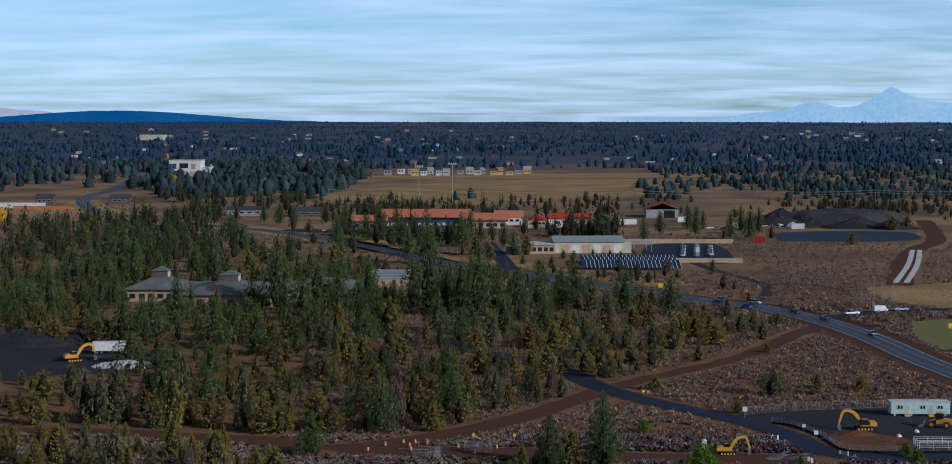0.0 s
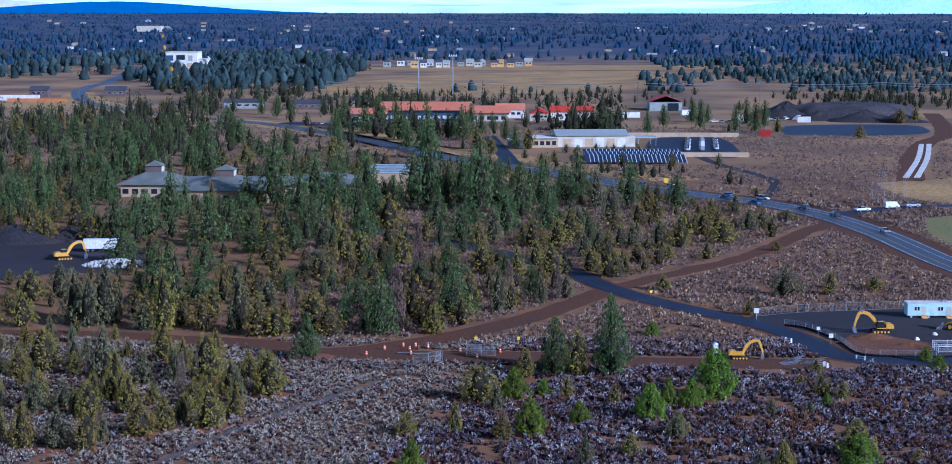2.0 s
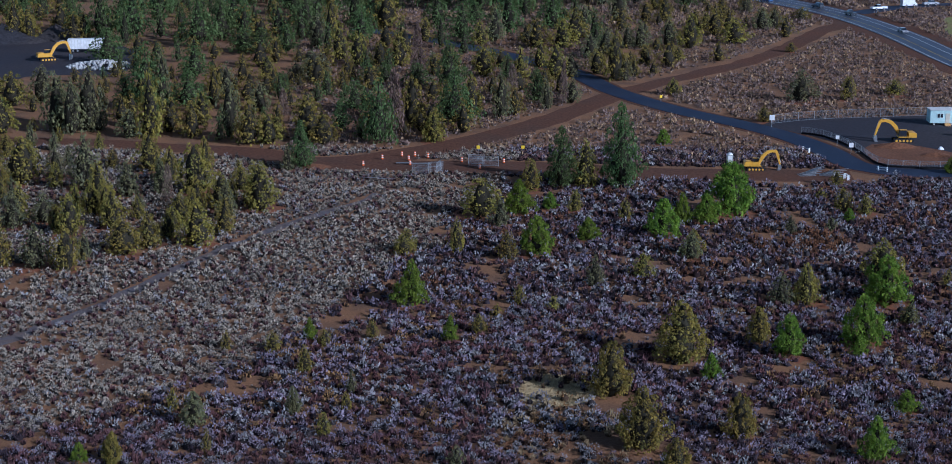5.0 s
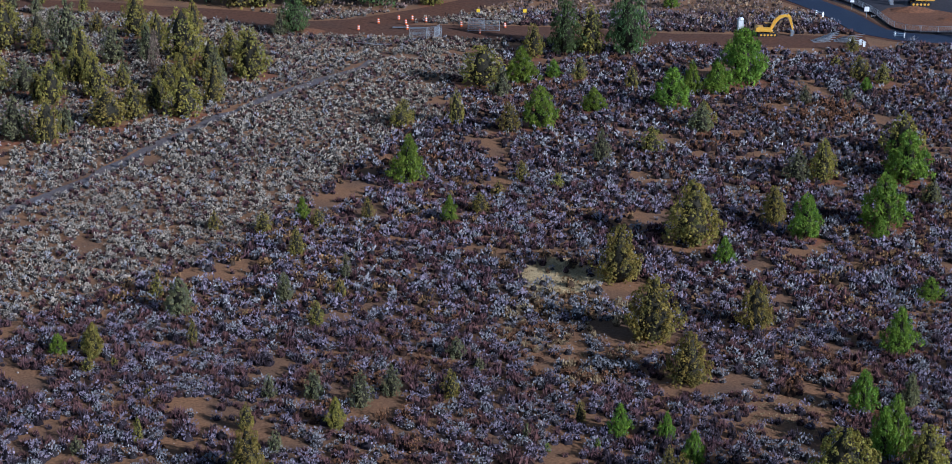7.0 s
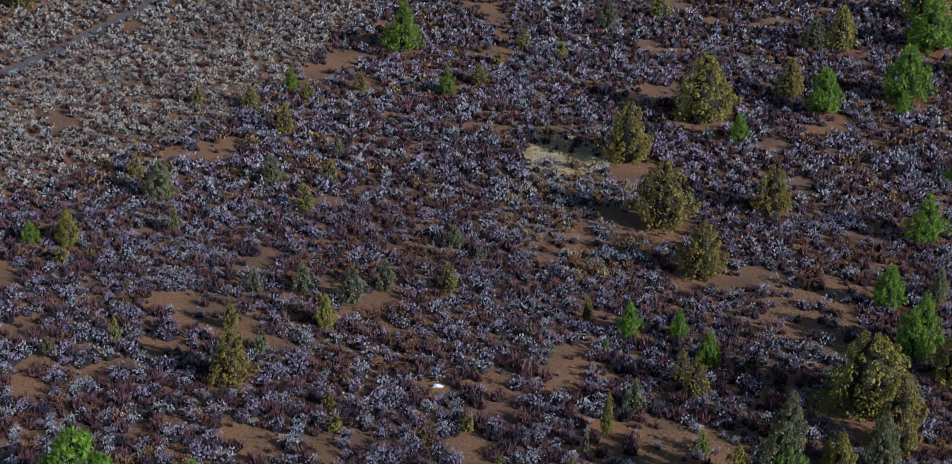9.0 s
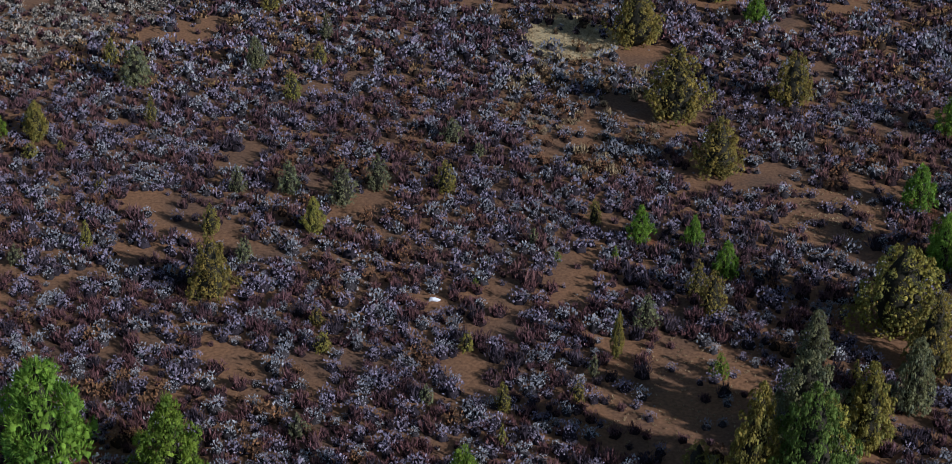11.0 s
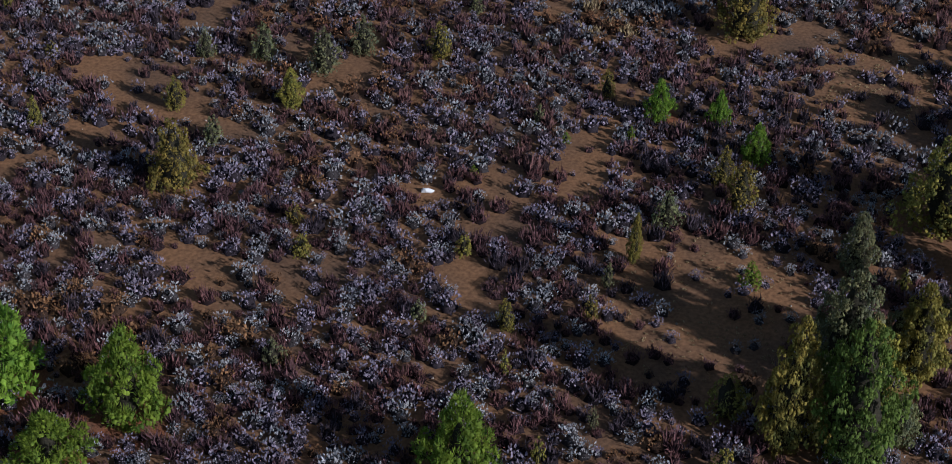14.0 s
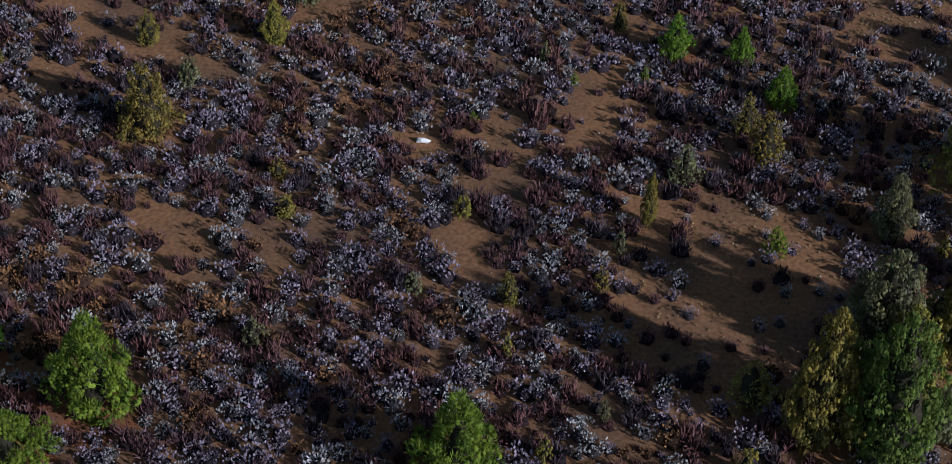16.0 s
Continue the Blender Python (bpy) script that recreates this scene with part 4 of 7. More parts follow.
WOOD_PINES_C = [
    (-10.2, 531.6, 19.6, 6.6), (2.6, 531.8, 18.6, 7.2), (17.7, 532.1, 17.5, 7.4), (-138.6, 538.4, 12.6, 5.2),
    (-133.6, 538.5, 15.7, 4.2), (-33.9, 540.2, 11.5, 4.6), (26.2, 541.2, 15.7, 7.5), (48.2, 541.5, 16.8, 7.3),
    (-75.2, 536.5, 24.8, 10.5), (-27.4, 543.9, 18.5, 7.6), (-84.5, 537.0, 11.7, 6.4), (31.1, 556.2, 20.8, 6.9),
    (-61.8, 545.0, 19.9, 9.1), (-44.0, 555.0, 19.4, 8.2), (-98.8, 537.0, 5.6, 4.0), (-162.7, 621.0, 19.0, 7.2),
    (-155.5, 621.1, 14.3, 7.2), (-144.8, 621.3, 21.4, 7.6), (-135.2, 621.5, 16.7, 6.2), (-114.7, 633.8, 24.2, 8.5),
    (-176.0, 645.2, 17.3, 7.4), (-131.5, 686.1, 14.3, 6.8), (-217.1, 729.7, 13.8, 8.3), (-174.3, 730.4, 22.0, 8.3),
]
WOOD_PINES_D = [
    (-161.8, 730.6, 17.9, 7.2), (-152.1, 730.7, 22.0, 8.3), (-107.9, 731.5, 11.0, 6.6), (-95.4, 731.7, 15.2, 6.6),
    (-188.9, 763.2, 18.7, 8.6), (-141.4, 764.0, 15.8, 8.1), (-222.9, 798.7, 20.9, 7.5), (-209.4, 798.9, 16.5, 7.8),
    (-158.3, 799.7, 16.5, 7.5), (-128.2, 800.2, 15.0, 8.4), (-189.3, 838.5, 15.0, 7.9), (-49.4, 840.8, 14.1, 10.7),
    (-17.9, 841.4, 15.7, 9.4), (-147.5, 882.2, 16.4, 8.2), (-71.7, 883.5, 16.4, 9.2),
]
WOOD_DEAD_A = [
    (-18.0, 306.6, 13.6, 5.1), (-18.1, 390.1, 11.9, 4.4),
]
WOOD_GREY_A = [
    (17.1, 344.7, 10.0, 2.5),
]


wood_rng = random.Random(29)
for x, y, h, w in WOOD_JUNIPERS_A + WOOD_JUNIPERS_B + WOOD_JUNIPERS_C + WOOD_JUNIPERS_D:
    plant(wood_rng.choice(F_JUN if h > 4 else JUN_SMALL), x, y, h, w * 1.25, wood_rng)
for x, y, h, w in WOOD_PINES_A + WOOD_PINES_B + WOOD_PINES_C + WOOD_PINES_D:
    plant(wood_rng.choice(F_PINE), x, y, h, w * 1.42, wood_rng)
for x, y, h, w in WOOD_DEAD_A + WOOD_GREY_A:
    plant(DEAD_TREE, x, y, h, w, wood_rng)
WOOD_FEET = [(q[0], q[1]) for q in WOOD_JUNIPERS_A + WOOD_JUNIPERS_B + WOOD_JUNIPERS_C + WOOD_JUNIPERS_D + WOOD_PINES_A + WOOD_PINES_B + WOOD_PINES_C + WOOD_PINES_D]


def forest():
    """The lower trees that fill the wood between the tall ones, and the thinner wood behind."""
    rng = random.Random(17)
    put, tries = list(WOOD_FEET), 0
    stuff, close = [], []
    while tries < 16000 and len(put) < 760:
        tries += 1
        y = 300 + (1010 - 300) * rng.random() ** 1.5
        half = 0.30 * (y + 75) + 6
        x = rng.uniform(-half, min(half, 110))
        if not inside(x, y, FOREST) or inside(x, y, SCHOOL_POLY) or inside(x, y, LEFT_PAD):
            continue
        if any(near_line(x, y, ln, d + 1.5) for ln, d in ROADS):
            continue
        c = noise.noise(Vector((x * 0.035, y * 0.022, 2.0)))
        if c < -0.12 - 0.35 * rng.random():
            continue
        if y > 690 and x > -110 - (y - 690) * 0.3 and rng.random() < 0.8:
            continue
        if y > 690 and rng.random() < 0.35:
            continue
        gap = 4.0 if y < 400 else 5.0
        if any((x - a) ** 2 + (y - b) ** 2 < gap * gap for a, b in put):
            continue
        put.append((x, y))
        if y > 690:
            stuff.append((x, y, rng.uniform(8, 14)))
            continue
        pine = rng.random() < (0.2 if y < 420 else 0.55) - (0.4 if x > 30 else 0)
        cap = 4.0 if x < -82 and y < 384 else 4 + (548 - y) * 0.09 if -140 < x < -52 and y < 545 else 99
        low = y < 420 or x > 30
        close.append((x, y, min(cap, rng.uniform(3.0, 7.0) if low else rng.uniform(4, 9) if not pine else rng.uniform(7, 13)), pine))
    return stuff, close


beyond, close = forest()
dead_rng = random.Random(8)
for x, y, h in ((-44, 330, 6), (-70, 345, 6), (6, 360, 7)):
    plant(DEAD_TREE, x, y, h, h * 0.5, dead_rng)

# single trees round the buildings beyond the highway
LONE = (
    (49, 775, 7), (34, 763, 8), (38, 753, 6), (57, 768, 7), (62, 764, 7), (69, 768, 7), (74, 764, 7), (53, 759, 7),
    (27, 712, 10), (21, 702, 9), (14, 732, 8), (132, 896, 17), (116, 926, 18), (78, 694, 6), (98, 694, 6), (143, 896, 18),
    (154, 936, 17), (145, 946, 18), (193, 858, 8), (97, 945, 14), (83, 884, 14), (60, 884, 13), (10, 785, 13), (16, 785, 11),
    (5, 834, 14), (-8, 888, 13), (-2, 903, 12), (119, 986, 14), (127, 986, 12), (116, 969, 16), (242, 981, 10), (253, 988, 10),
    (97, 572, 4), (96, 498, 4), (157, 906, 9), (-2, 752, 9), (-9, 785, 11), (-86, 917, 20), (-86, 859, 17), (-68, 942, 19),
    (-54, 882, 21), (-43, 784, 15), (-31, 731, 27), (-19, 882, 17), (-23, 846, 14), (-75, 766, 15), (-138, 1018, 15), (-127, 999, 13),
    (-153, 1056, 15), (-190, 1056, 15), (-203, 1076, 13), (-113, 1057, 13), (-120, 783, 11), (-133, 806, 12), (-15, 950, 14), (-225, 1097, 8),
)
for x, y, h in LONE:
    h = h * 0.6 if 700 < y < 780 and 10 < x < 80 else h
    kind = F_PINE if h > 11 else F_JUN
    plant(tree_rng.choice(kind), x, y, h, h * tree_rng.uniform(0.42, 0.56) if h > 11 else h * tree_rng.uniform(0.7, 0.9), tree_rng)
# small trees against the school's front
for x, y, h in ((-66, 538, 7), (-61, 540, 8), (-50, 541, 7), (-44, 546, 8), (-38, 550, 9), (-33, 556, 7), (-28, 562, 8), (-80, 535, 7), (-96, 533, 6), (-108, 531, 6), (-55, 537, 6), (-20, 575, 8), (-16, 590, 9)):
    plant(tree_rng.choice(F_JUN + F_PINE), x, y, h, h * tree_rng.uniform(0.5, 0.65), tree_rng)

# the close juniper grove below the dirt track
GROVE = [(-106.9, 305.2), (-78.0, 302.3), (-56.1, 286.7), (-37.8, 258.9), (-36.5, 226.4), (-53.5, 226.1), (-65.5, 213.9), (-76.7, 206.2)]
grove_rng = random.Random(61)
grove = [(q[0], q[1], q[3]) for q in JUNIPERS_A + JUNIPERS_B + JUNIPERS_C + JUNIPERS_D + JUNIPERS_E + JUNIPERS_F]
added = 0
for _ in range(1500):
    x, y = grove_rng.uniform(-110, 0), grove_rng.uniform(195, 300)
    h = grove_rng.uniform(3.4, 7.2)
    w = h * grove_rng.uniform(0.5, 0.68)
    if added >= 46 or not inside(x, y, GROVE) or any(near_line(x, y, ln, 5.5) for ln in (TRACK, WORKS)) or any((x - a) ** 2 + (y - b) ** 2 < (0.42 * (w + d)) ** 2 for a, b, d in grove):
        continue
    grove.append((x, y, w))
    plant(grove_rng.choice(JUN_MID), x, y, h, w, grove_rng)
    added += 1


# ---- far woods, one sheet of many small conifers ----
def far_trees(name, spots, mat, label, seed, per=16, blade=0.17, round_top=False, wide=1.0):
    """Ragged conifers: a slim core and sprays standing out of it in uneven tiers."""
    rng = np.random.default_rng(seed)
    pieces = []
    for x, y, h in spots:
        w = h * (rng.uniform(0.6, 0.95) if round_top else rng.uniform(0.30, 0.46) * wide)
        z0 = rise(x, y)
        V, Q = cone_core(lambda q: (0.04 + q * 0.93, (0.42 * (1.03 - q ** 2) ** 0.6 + 0.02 if round_top else 0.36 * (1.04 - q) ** 0.75)), rng, 5, 4, 0.25)
        pieces.append((V * np.array([w, w, h]) + np.array([x, y, z0]), Q))
        a, s = rng.uniform(0, 6.28, per), rng.uniform(0, 1, per) ** 1.25 * 0.92
        tier = 0.75 + 0.25 * np.sin(s * 26 + a * 2 + x)
        prof = (1 - s ** 2.2) ** 0.8 if round_top else (1.05 - s) ** 0.75 * np.minimum(1, 0.6 + 2 * s)
        r = w * 0.62 * prof * tier
        P = np.stack([x + r * np.cos(a), y + r * np.sin(a), z0 + (0.03 + s) * h], axis=1)
        N = np.stack([np.cos(a), np.sin(a), rng.uniform(-0.1, 0.9, per)], axis=1) + rng.normal(size=(per, 3)) * 0.25
        ln = h * blade * (1.1 - 0.6 * s) * rng.uniform(0.7, 1.25, per)
        out = np.stack([np.cos(a), np.sin(a), np.full(per, 0.5)], axis=1)
        pieces.append(blade_arrays(P, N, ln, ln * 0.3, rng, face=out))
    return tagged(new(name, joined(name, pieces, [mat])), label, "trees", kind="stuff")


def scatter_far():
    rng = random.Random(23)
    spots, town, autumn = [], [], []
    tries = 0
    while len(spots) < 2100 and tries < 60000:
        tries += 1
        y = 600 + 1700 * rng.random() ** 1.1
        half = 0.30 * (y + 75)
        x = rng.uniform(-half, half)
        if inside(x, y, FOREST) or any(near_line(x, y, ln, d + 4) for ln, d in ROADS) or any(inside(x, y, q) for q in OPEN):
            continue
        c = noise.noise(Vector((x * 0.008, y * 0.0045, 5.0)))
        thick = 0.26 if y < 1150 else 0.26 if y < 1900 else 0.55
        if x < -150 and y < 1900:
            thick = 0.6
        if x > 120 and y > 1150:
            thick = 0.5
        if 840 < y < 1150 and -130 < x < 115:
            thick = 0.42
        if x > 70 and y < 960:
            thick = 0.015
        if rng.random() > thick * (0.55 + 1.5 * c):
            continue
        h = rng.uniform(9, 17) if 840 < y < 1150 and x < 115 else rng.uniform(5, 10) if x > -150 else rng.uniform(9, 16)
        (autumn if x < -200 and rng.random() < 0.006 else spots).append((x, y, h))
    while len(town) < 5200:
        y = 2000 + 2850 * rng.random() ** 0.85
        half = 0.30 * (y + 75)
        x = rng.uniform(-half, half)
        if math.hypot(x - 5, y + 69) > 4850 or any(inside(x, y, q) for q in OPEN):
            continue
        c = noise.noise(Vector((x * 0.003, y * 0.0022, 8.0)))
        if rng.random() > 0.7 + 0.9 * c + (0.15 if y > 2900 else 0):
            continue
        k = 1.0 if y < 3000 else 0.75 if y < 3600 else 0.45
        (autumn if rng.random() < 0.002 else town).append((x, y, rng.uniform(5.5, 11.5) * k))
    return spots, town, autumn


OPEN = [[(-430, 1120), (-250, 1030), (-215, 1130), (-320, 1500), (-340, 1560), (-420, 1600)], [(-150, 1380), (120, 1400), (160, 1900), (-150, 1880)], [(-160, 1880), (190, 1900), (190, 2250), (-190, 2200)], [(-90, 978), (72, 985), (80, 1045), (-90, 1035)], [(150, 870), (290, 870), (300, 1130), (170, 1130)], [(-410, 1850), (-320, 1850), (-320, 1980), (-410, 1980)], [(84, 940), (150, 940), (150, 1150), (85, 1150)], [(0, 690), (120, 690), (120, 880), (0, 890)]]
spots, town, autumn = scatter_far()
mid = [q for q in beyond + spots if q[1] < 1350]
rest = [q for q in beyond + spots if q[1] >= 1350]
MID_LEAF = material("woodland_foliage", (0.062, 0.073, 0.028), 0.9, scale=0.03, fine=10, spread=0.3, island=0.4, second=(0.05, 0.066, 0.042), amount=0.8, bump=0, spec=0.08)
# town foliage is tinted blue to paint in the haze of distance
HAZED_TOWN_LEAF = material("hazed_town_foliage", (0.020, 0.046, 0.088), 0.9, scale=0.004, fine=10, spread=0.3, island=0.3, second=(0.04, 0.06, 0.078), amount=0.7, bump=0, spec=0.05)
far_trees("woodland", rest, HAZED_LEAF, "dark conifers on the plain, haze blue put into their colour", 5, 22, 0.19, True)


def crown_arrays(me):
    v, q = np.zeros(len(me.vertices) * 3, np.float32), np.zeros(len(me.loops), np.int32)
    me.vertices.foreach_get("co", v)
    me.loops.foreach_get("vertex_index", q)
    return v.reshape(-1, 3).astype(float), q.reshape(-1, 4)


def forest_trees():
    """The lower wood between the tall trees, joined by kind."""
    rng = random.Random(81)
    low_jun = [juniper_crown(22, 2, 181 + i, JUNIPER, 0.055, (0.15, 0.12), 20, 0.055) for i in range(3)]
    low_pine = [tall_crown(34, 2, 191 + i, TALL_PINE, 0.06, 0.045, (0.18, 0.055), 18, 0.045) for i in range(3)]
    for kinds, flag, mat, lab in ((low_jun, False, JUNIPER, "dense olive junipers deeper in the forest"), (low_pine, True, TALL_PINE, "dense dark pines deeper in the forest")):
        forms = [crown_arrays(me) for me in kinds]
        pieces = []
        for x, y, h, pine in close:
            if pine != flag:
                continue
            v, q = rng.choice(forms)
            a, w = rng.uniform(0, 6.28), h * (rng.uniform(0.5, 0.7) if pine else rng.uniform(0.8, 1.1))
            rot = np.array([[math.cos(a), math.sin(a), 0], [-math.sin(a), math.cos(a), 0], [0, 0, 1]])
            v = v @ rot * np.array([w, w, h]) + np.array([x, y, rise(x, y)])
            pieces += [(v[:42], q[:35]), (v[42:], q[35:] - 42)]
        tagged(new("forest_trees", joined("forest_trees", pieces, [mat, SHADED_TWIG], [1, 0] * (len(pieces) // 2), True)), lab, "trees", kind="stuff")
        for me in kinds:
            bpy.data.meshes.remove(me)


forest_trees()


def woodland():
    """The open woods of the plain: rough pines and junipers, joined."""
    rng = random.Random(83)
    forms = [tall_crown(16, 1, 201 + i, MID_LEAF, 0.06, 0.08, (0.2, 0.06), 11, 0.07) for i in range(4)] + [juniper_crown(14, 1, 211 + i, MID_LEAF, 0.08, (0.17, 0.14), 11, 0.08) for i in range(4)]
    shapes = [crown_arrays(me) for me in forms]
    pieces = []
    for x, y, h in mid:
        low = rng.random() < (0.75 if x > 60 or h < 9 else 0.35)
        v, q = shapes[rng.randrange(4) + 4 * low]
        h *= 0.75 if low else 1.05
        a, w = rng.uniform(0, 6.28), h * (rng.uniform(0.75, 1.05) if low else rng.uniform(0.42, 0.58))
        rot = np.array([[math.cos(a), math.sin(a), 0], [-math.sin(a), math.cos(a), 0], [0, 0, 1]])
        v = v @ rot * np.array([w, w, h]) + np.array([x, y, rise(x, y)])
        pieces += [(v[:42], q[:35]), (v[42:], q[35:] - 42)]
    tagged(new("woodland", joined("woodland", pieces, [MID_LEAF, SHADED_TWIG], [1, 0] * (len(pieces) // 2), True)), "dark green pines and junipers on the plain", "trees", kind="stuff")
    for me in forms:
        bpy.data.meshes.remove(me)


woodland()
far_trees("town_trees", town, HAZED_TOWN_LEAF, "dark conifers among the far town, haze blue put into their colour", 4, 8, 0.26, True)
far_trees("autumn_trees", autumn, AUTUMN, "yellow-orange autumn trees among the conifers", 6, 40, 0.16, True)


# ---- sagebrush ----
def shrubs(name, spots, mat, label, seed, count, style, heart):
    """Low rounded bushes of a few lobes over a woody heart, near ones darkened as inner shade; spots: x, y, radius,
    height.
    Their leafage is small round sprays and shoots (buds) or feathery twigs fanning out (twigs); count: how many of
    either."""
    rng = np.random.default_rng(seed)
    S = np.array(spots)
    n = len(S)
    lobes = 7 if count[0] > 7 else 5 if count[0] > 5 else 3 if count[0] > 3 else 2 if count[0] > 1 else 1
    # lobe centres within each bush
    la = rng.uniform(0, 2 * math.pi, (n, 1)) + np.arange(lobes) * 2 * math.pi / max(lobes - 1, 1) + rng.normal(size=(n, lobes)) * 0.25
    lr = S[:, 2:3] * rng.uniform(0.40, 0.68, (n, lobes))
    lr[:, 0] *= 0.15
    LX, LY = S[:, 0:1] + lr * np.cos(la), S[:, 1:2] + lr * np.sin(la)
    LR = S[:, 2:3] * rng.uniform(0.38, 0.60, (n, lobes)) * (1.0 if lobes > 3 else 1.2 if lobes > 1 else 1.9)
    LH = S[:, 3:4] * rng.uniform(0.55, 1.0, (n, lobes))
    LH[:, 0] = S[:, 3] * rng.uniform(0.85, 1.05, n)
    L = np.stack([LX, LY, LR, LH], axis=2).reshape(-1, 4)
    pieces, slots = [], []

    def spread(per, floor):
        k = max(1, int(round(per / lobes)))
        C = np.repeat(L, k, axis=0)
        D = rng.normal(size=(len(C), 3))
        D[:, 2] = np.abs(D[:, 2]) + floor
        return C, D / np.linalg.norm(D, axis=1, keepdims=True)
    buds, blades = count
    fine = min(1.8, (100 / blades) ** 0.25)
    if style == "buds":
        C, D = spread(buds, 0.25)
        P = np.stack([C[:, 0] + D[:, 0] * C[:, 2] * 0.9, C[:, 1] + D[:, 1] * C[:, 2] * 0.9, C[:, 3] * (0.15 + 0.70 * D[:, 2])], axis=1)
        b = C[:, 2] * rng.uniform(0.15, 0.27, len(C)) * fine
        pieces.append(bud_arrays(P, D + rng.normal(size=D.shape) * 0.3 + np.array([0, 0, 0.45]), b, b * 1.2, rng))
        slots.append(0)
        # short leafy shoots over them
        C, D = spread(blades, 0.3)
        P = np.stack([C[:, 0] + D[:, 0] * C[:, 2] * 0.85, C[:, 1] + D[:, 1] * C[:, 2] * 0.85, C[:, 3] * (0.15 + 0.72 * D[:, 2])], axis=1)
        ln = C[:, 2] * rng.uniform(0.32, 0.62, len(C)) * fine
        pieces.append(blade_arrays(P, D * 0.8 + np.array([0, 0, 0.7]) + rng.normal(size=D.shape) * 0.3, ln, ln * 0.25, rng, face=D + np.array([0, 0, 0.4])))
        slots.append(0)
    else:
        C, D = spread(buds * 2 + blades, 0.4)
        base = np.stack([C[:, 0] + D[:, 0] * C[:, 2] * 0.45, C[:, 1] + D[:, 1] * C[:, 2] * 0.45, C[:, 3] * 0.28], axis=1) + rng.normal(size=D.shape) * C[:, 2:3] * 0.14
        tip = np.stack([C[:, 0] + D[:, 0] * C[:, 2] * 1.1, C[:, 1] + D[:, 1] * C[:, 2] * 1.1, C[:, 3] * (0.25 + 0.80 * D[:, 2])], axis=1)
        N = tip - base
        ln = np.linalg.norm(N, axis=1) * rng.uniform(0.7, 1.2, len(C))
        wd = C[:, 2] * rng.uniform(0.05, 0.095, len(C)) * fine ** 1.3
        pieces.append(blade_arrays(base, N + rng.normal(size=N.shape) * ln[:, None] * 0.18, ln, wd, rng, face=D + np.array([0, 0, 0.4])))
        slots.append(0)
    # woody heart: a squat uneven dome, near ones coloured dark as inner shade
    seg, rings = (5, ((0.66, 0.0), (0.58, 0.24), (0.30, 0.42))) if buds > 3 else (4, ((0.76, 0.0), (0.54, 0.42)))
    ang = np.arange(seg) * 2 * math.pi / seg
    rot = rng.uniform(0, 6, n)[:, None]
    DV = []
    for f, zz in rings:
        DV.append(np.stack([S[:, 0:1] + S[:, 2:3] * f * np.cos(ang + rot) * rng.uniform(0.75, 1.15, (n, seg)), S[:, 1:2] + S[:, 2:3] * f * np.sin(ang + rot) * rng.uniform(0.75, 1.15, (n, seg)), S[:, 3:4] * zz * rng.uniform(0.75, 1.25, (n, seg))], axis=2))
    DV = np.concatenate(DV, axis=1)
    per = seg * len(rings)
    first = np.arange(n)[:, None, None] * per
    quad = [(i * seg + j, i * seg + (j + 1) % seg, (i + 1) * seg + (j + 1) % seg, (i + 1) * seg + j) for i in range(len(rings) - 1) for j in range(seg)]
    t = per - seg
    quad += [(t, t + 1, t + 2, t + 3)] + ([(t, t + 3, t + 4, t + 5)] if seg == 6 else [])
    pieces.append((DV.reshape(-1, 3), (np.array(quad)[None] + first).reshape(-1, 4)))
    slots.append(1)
    return tagged(new(name, joined(name, pieces, [mat, heart], slots, True)), label, "shrubs", kind="stuff")


def bare(x, y):
    """How bare the ground is: 1 in sandy gaps, 0 where brush is thick."""
    v = noise.noise(Vector((x * 0.16, y * 0.13, 0.3))) + 0.5 * noise.noise(Vector((x * 0.4, y * 0.33, 4.0)))
    return v


SAND_GAPS = [[(9, 96), (13, 99.5), (19, 100), (22.5, 97), (22.5, 91), (18, 85.5), (12, 84), (8.5, 88)], [(27.5, 124), (33, 122), (35, 117), (30, 112), (25.5, 115)], GRASS_POLY]


TREE_FEET = {}
for tx, ty, th, tw in PINES_A + PINES_B + JUNIPERS_A + JUNIPERS_B + JUNIPERS_C + JUNIPERS_D + JUNIPERS_E + JUNIPERS_F:
    for ci in (-1, 0, 1):
        for cj in (-1, 0, 1):
            TREE_FEET.setdefault((int(tx // 8) + ci, int(ty // 8) + cj), []).append((tx, ty, tw))


def litter_beds():
    """Reddish needle litter on the ground under the larger trees."""
    rng = random.Random(9)
    verts, faces = [], []
    for x, y, h, w in PINES_A + PINES_B + JUNIPERS_D + JUNIPERS_E + JUNIPERS_F:
        if h < 2.6:
            continue
        base = len(verts)
        verts.append((x, y, 0.03))
        for k in range(14):
            a = 2 * math.pi * k / 14
            r = 0.78 * w * rng.uniform(0.7, 1.4)
            verts.append((x + r * math.cos(a), y + r * math.sin(a), 0.008))
        faces += [(base, base + 1 + k, base + 1 + (k + 1) % 14) for k in range(14)]
    me = mesh_of("needle_litter", verts, faces, [material("needle_litter", (0.24, 0.090, 0.040), 0.95, scale=0.8, fine=14, spread=0.4, second=(0.15, 0.085, 0.048), amount=0.8, bump=0.5)])
    tagged(new("needle_litter", me), "reddish needle litter on sand under trees", "litter", kind="stuff")


litter_beds()


def band_edge(y):
    """The eastern edge of the pale dense band of sagebrush."""
    return float(np.interp(y, (120, 143, 157, 177, 213, 246, 262), (-75, -43, -31, -21, -11, 0, 6)))


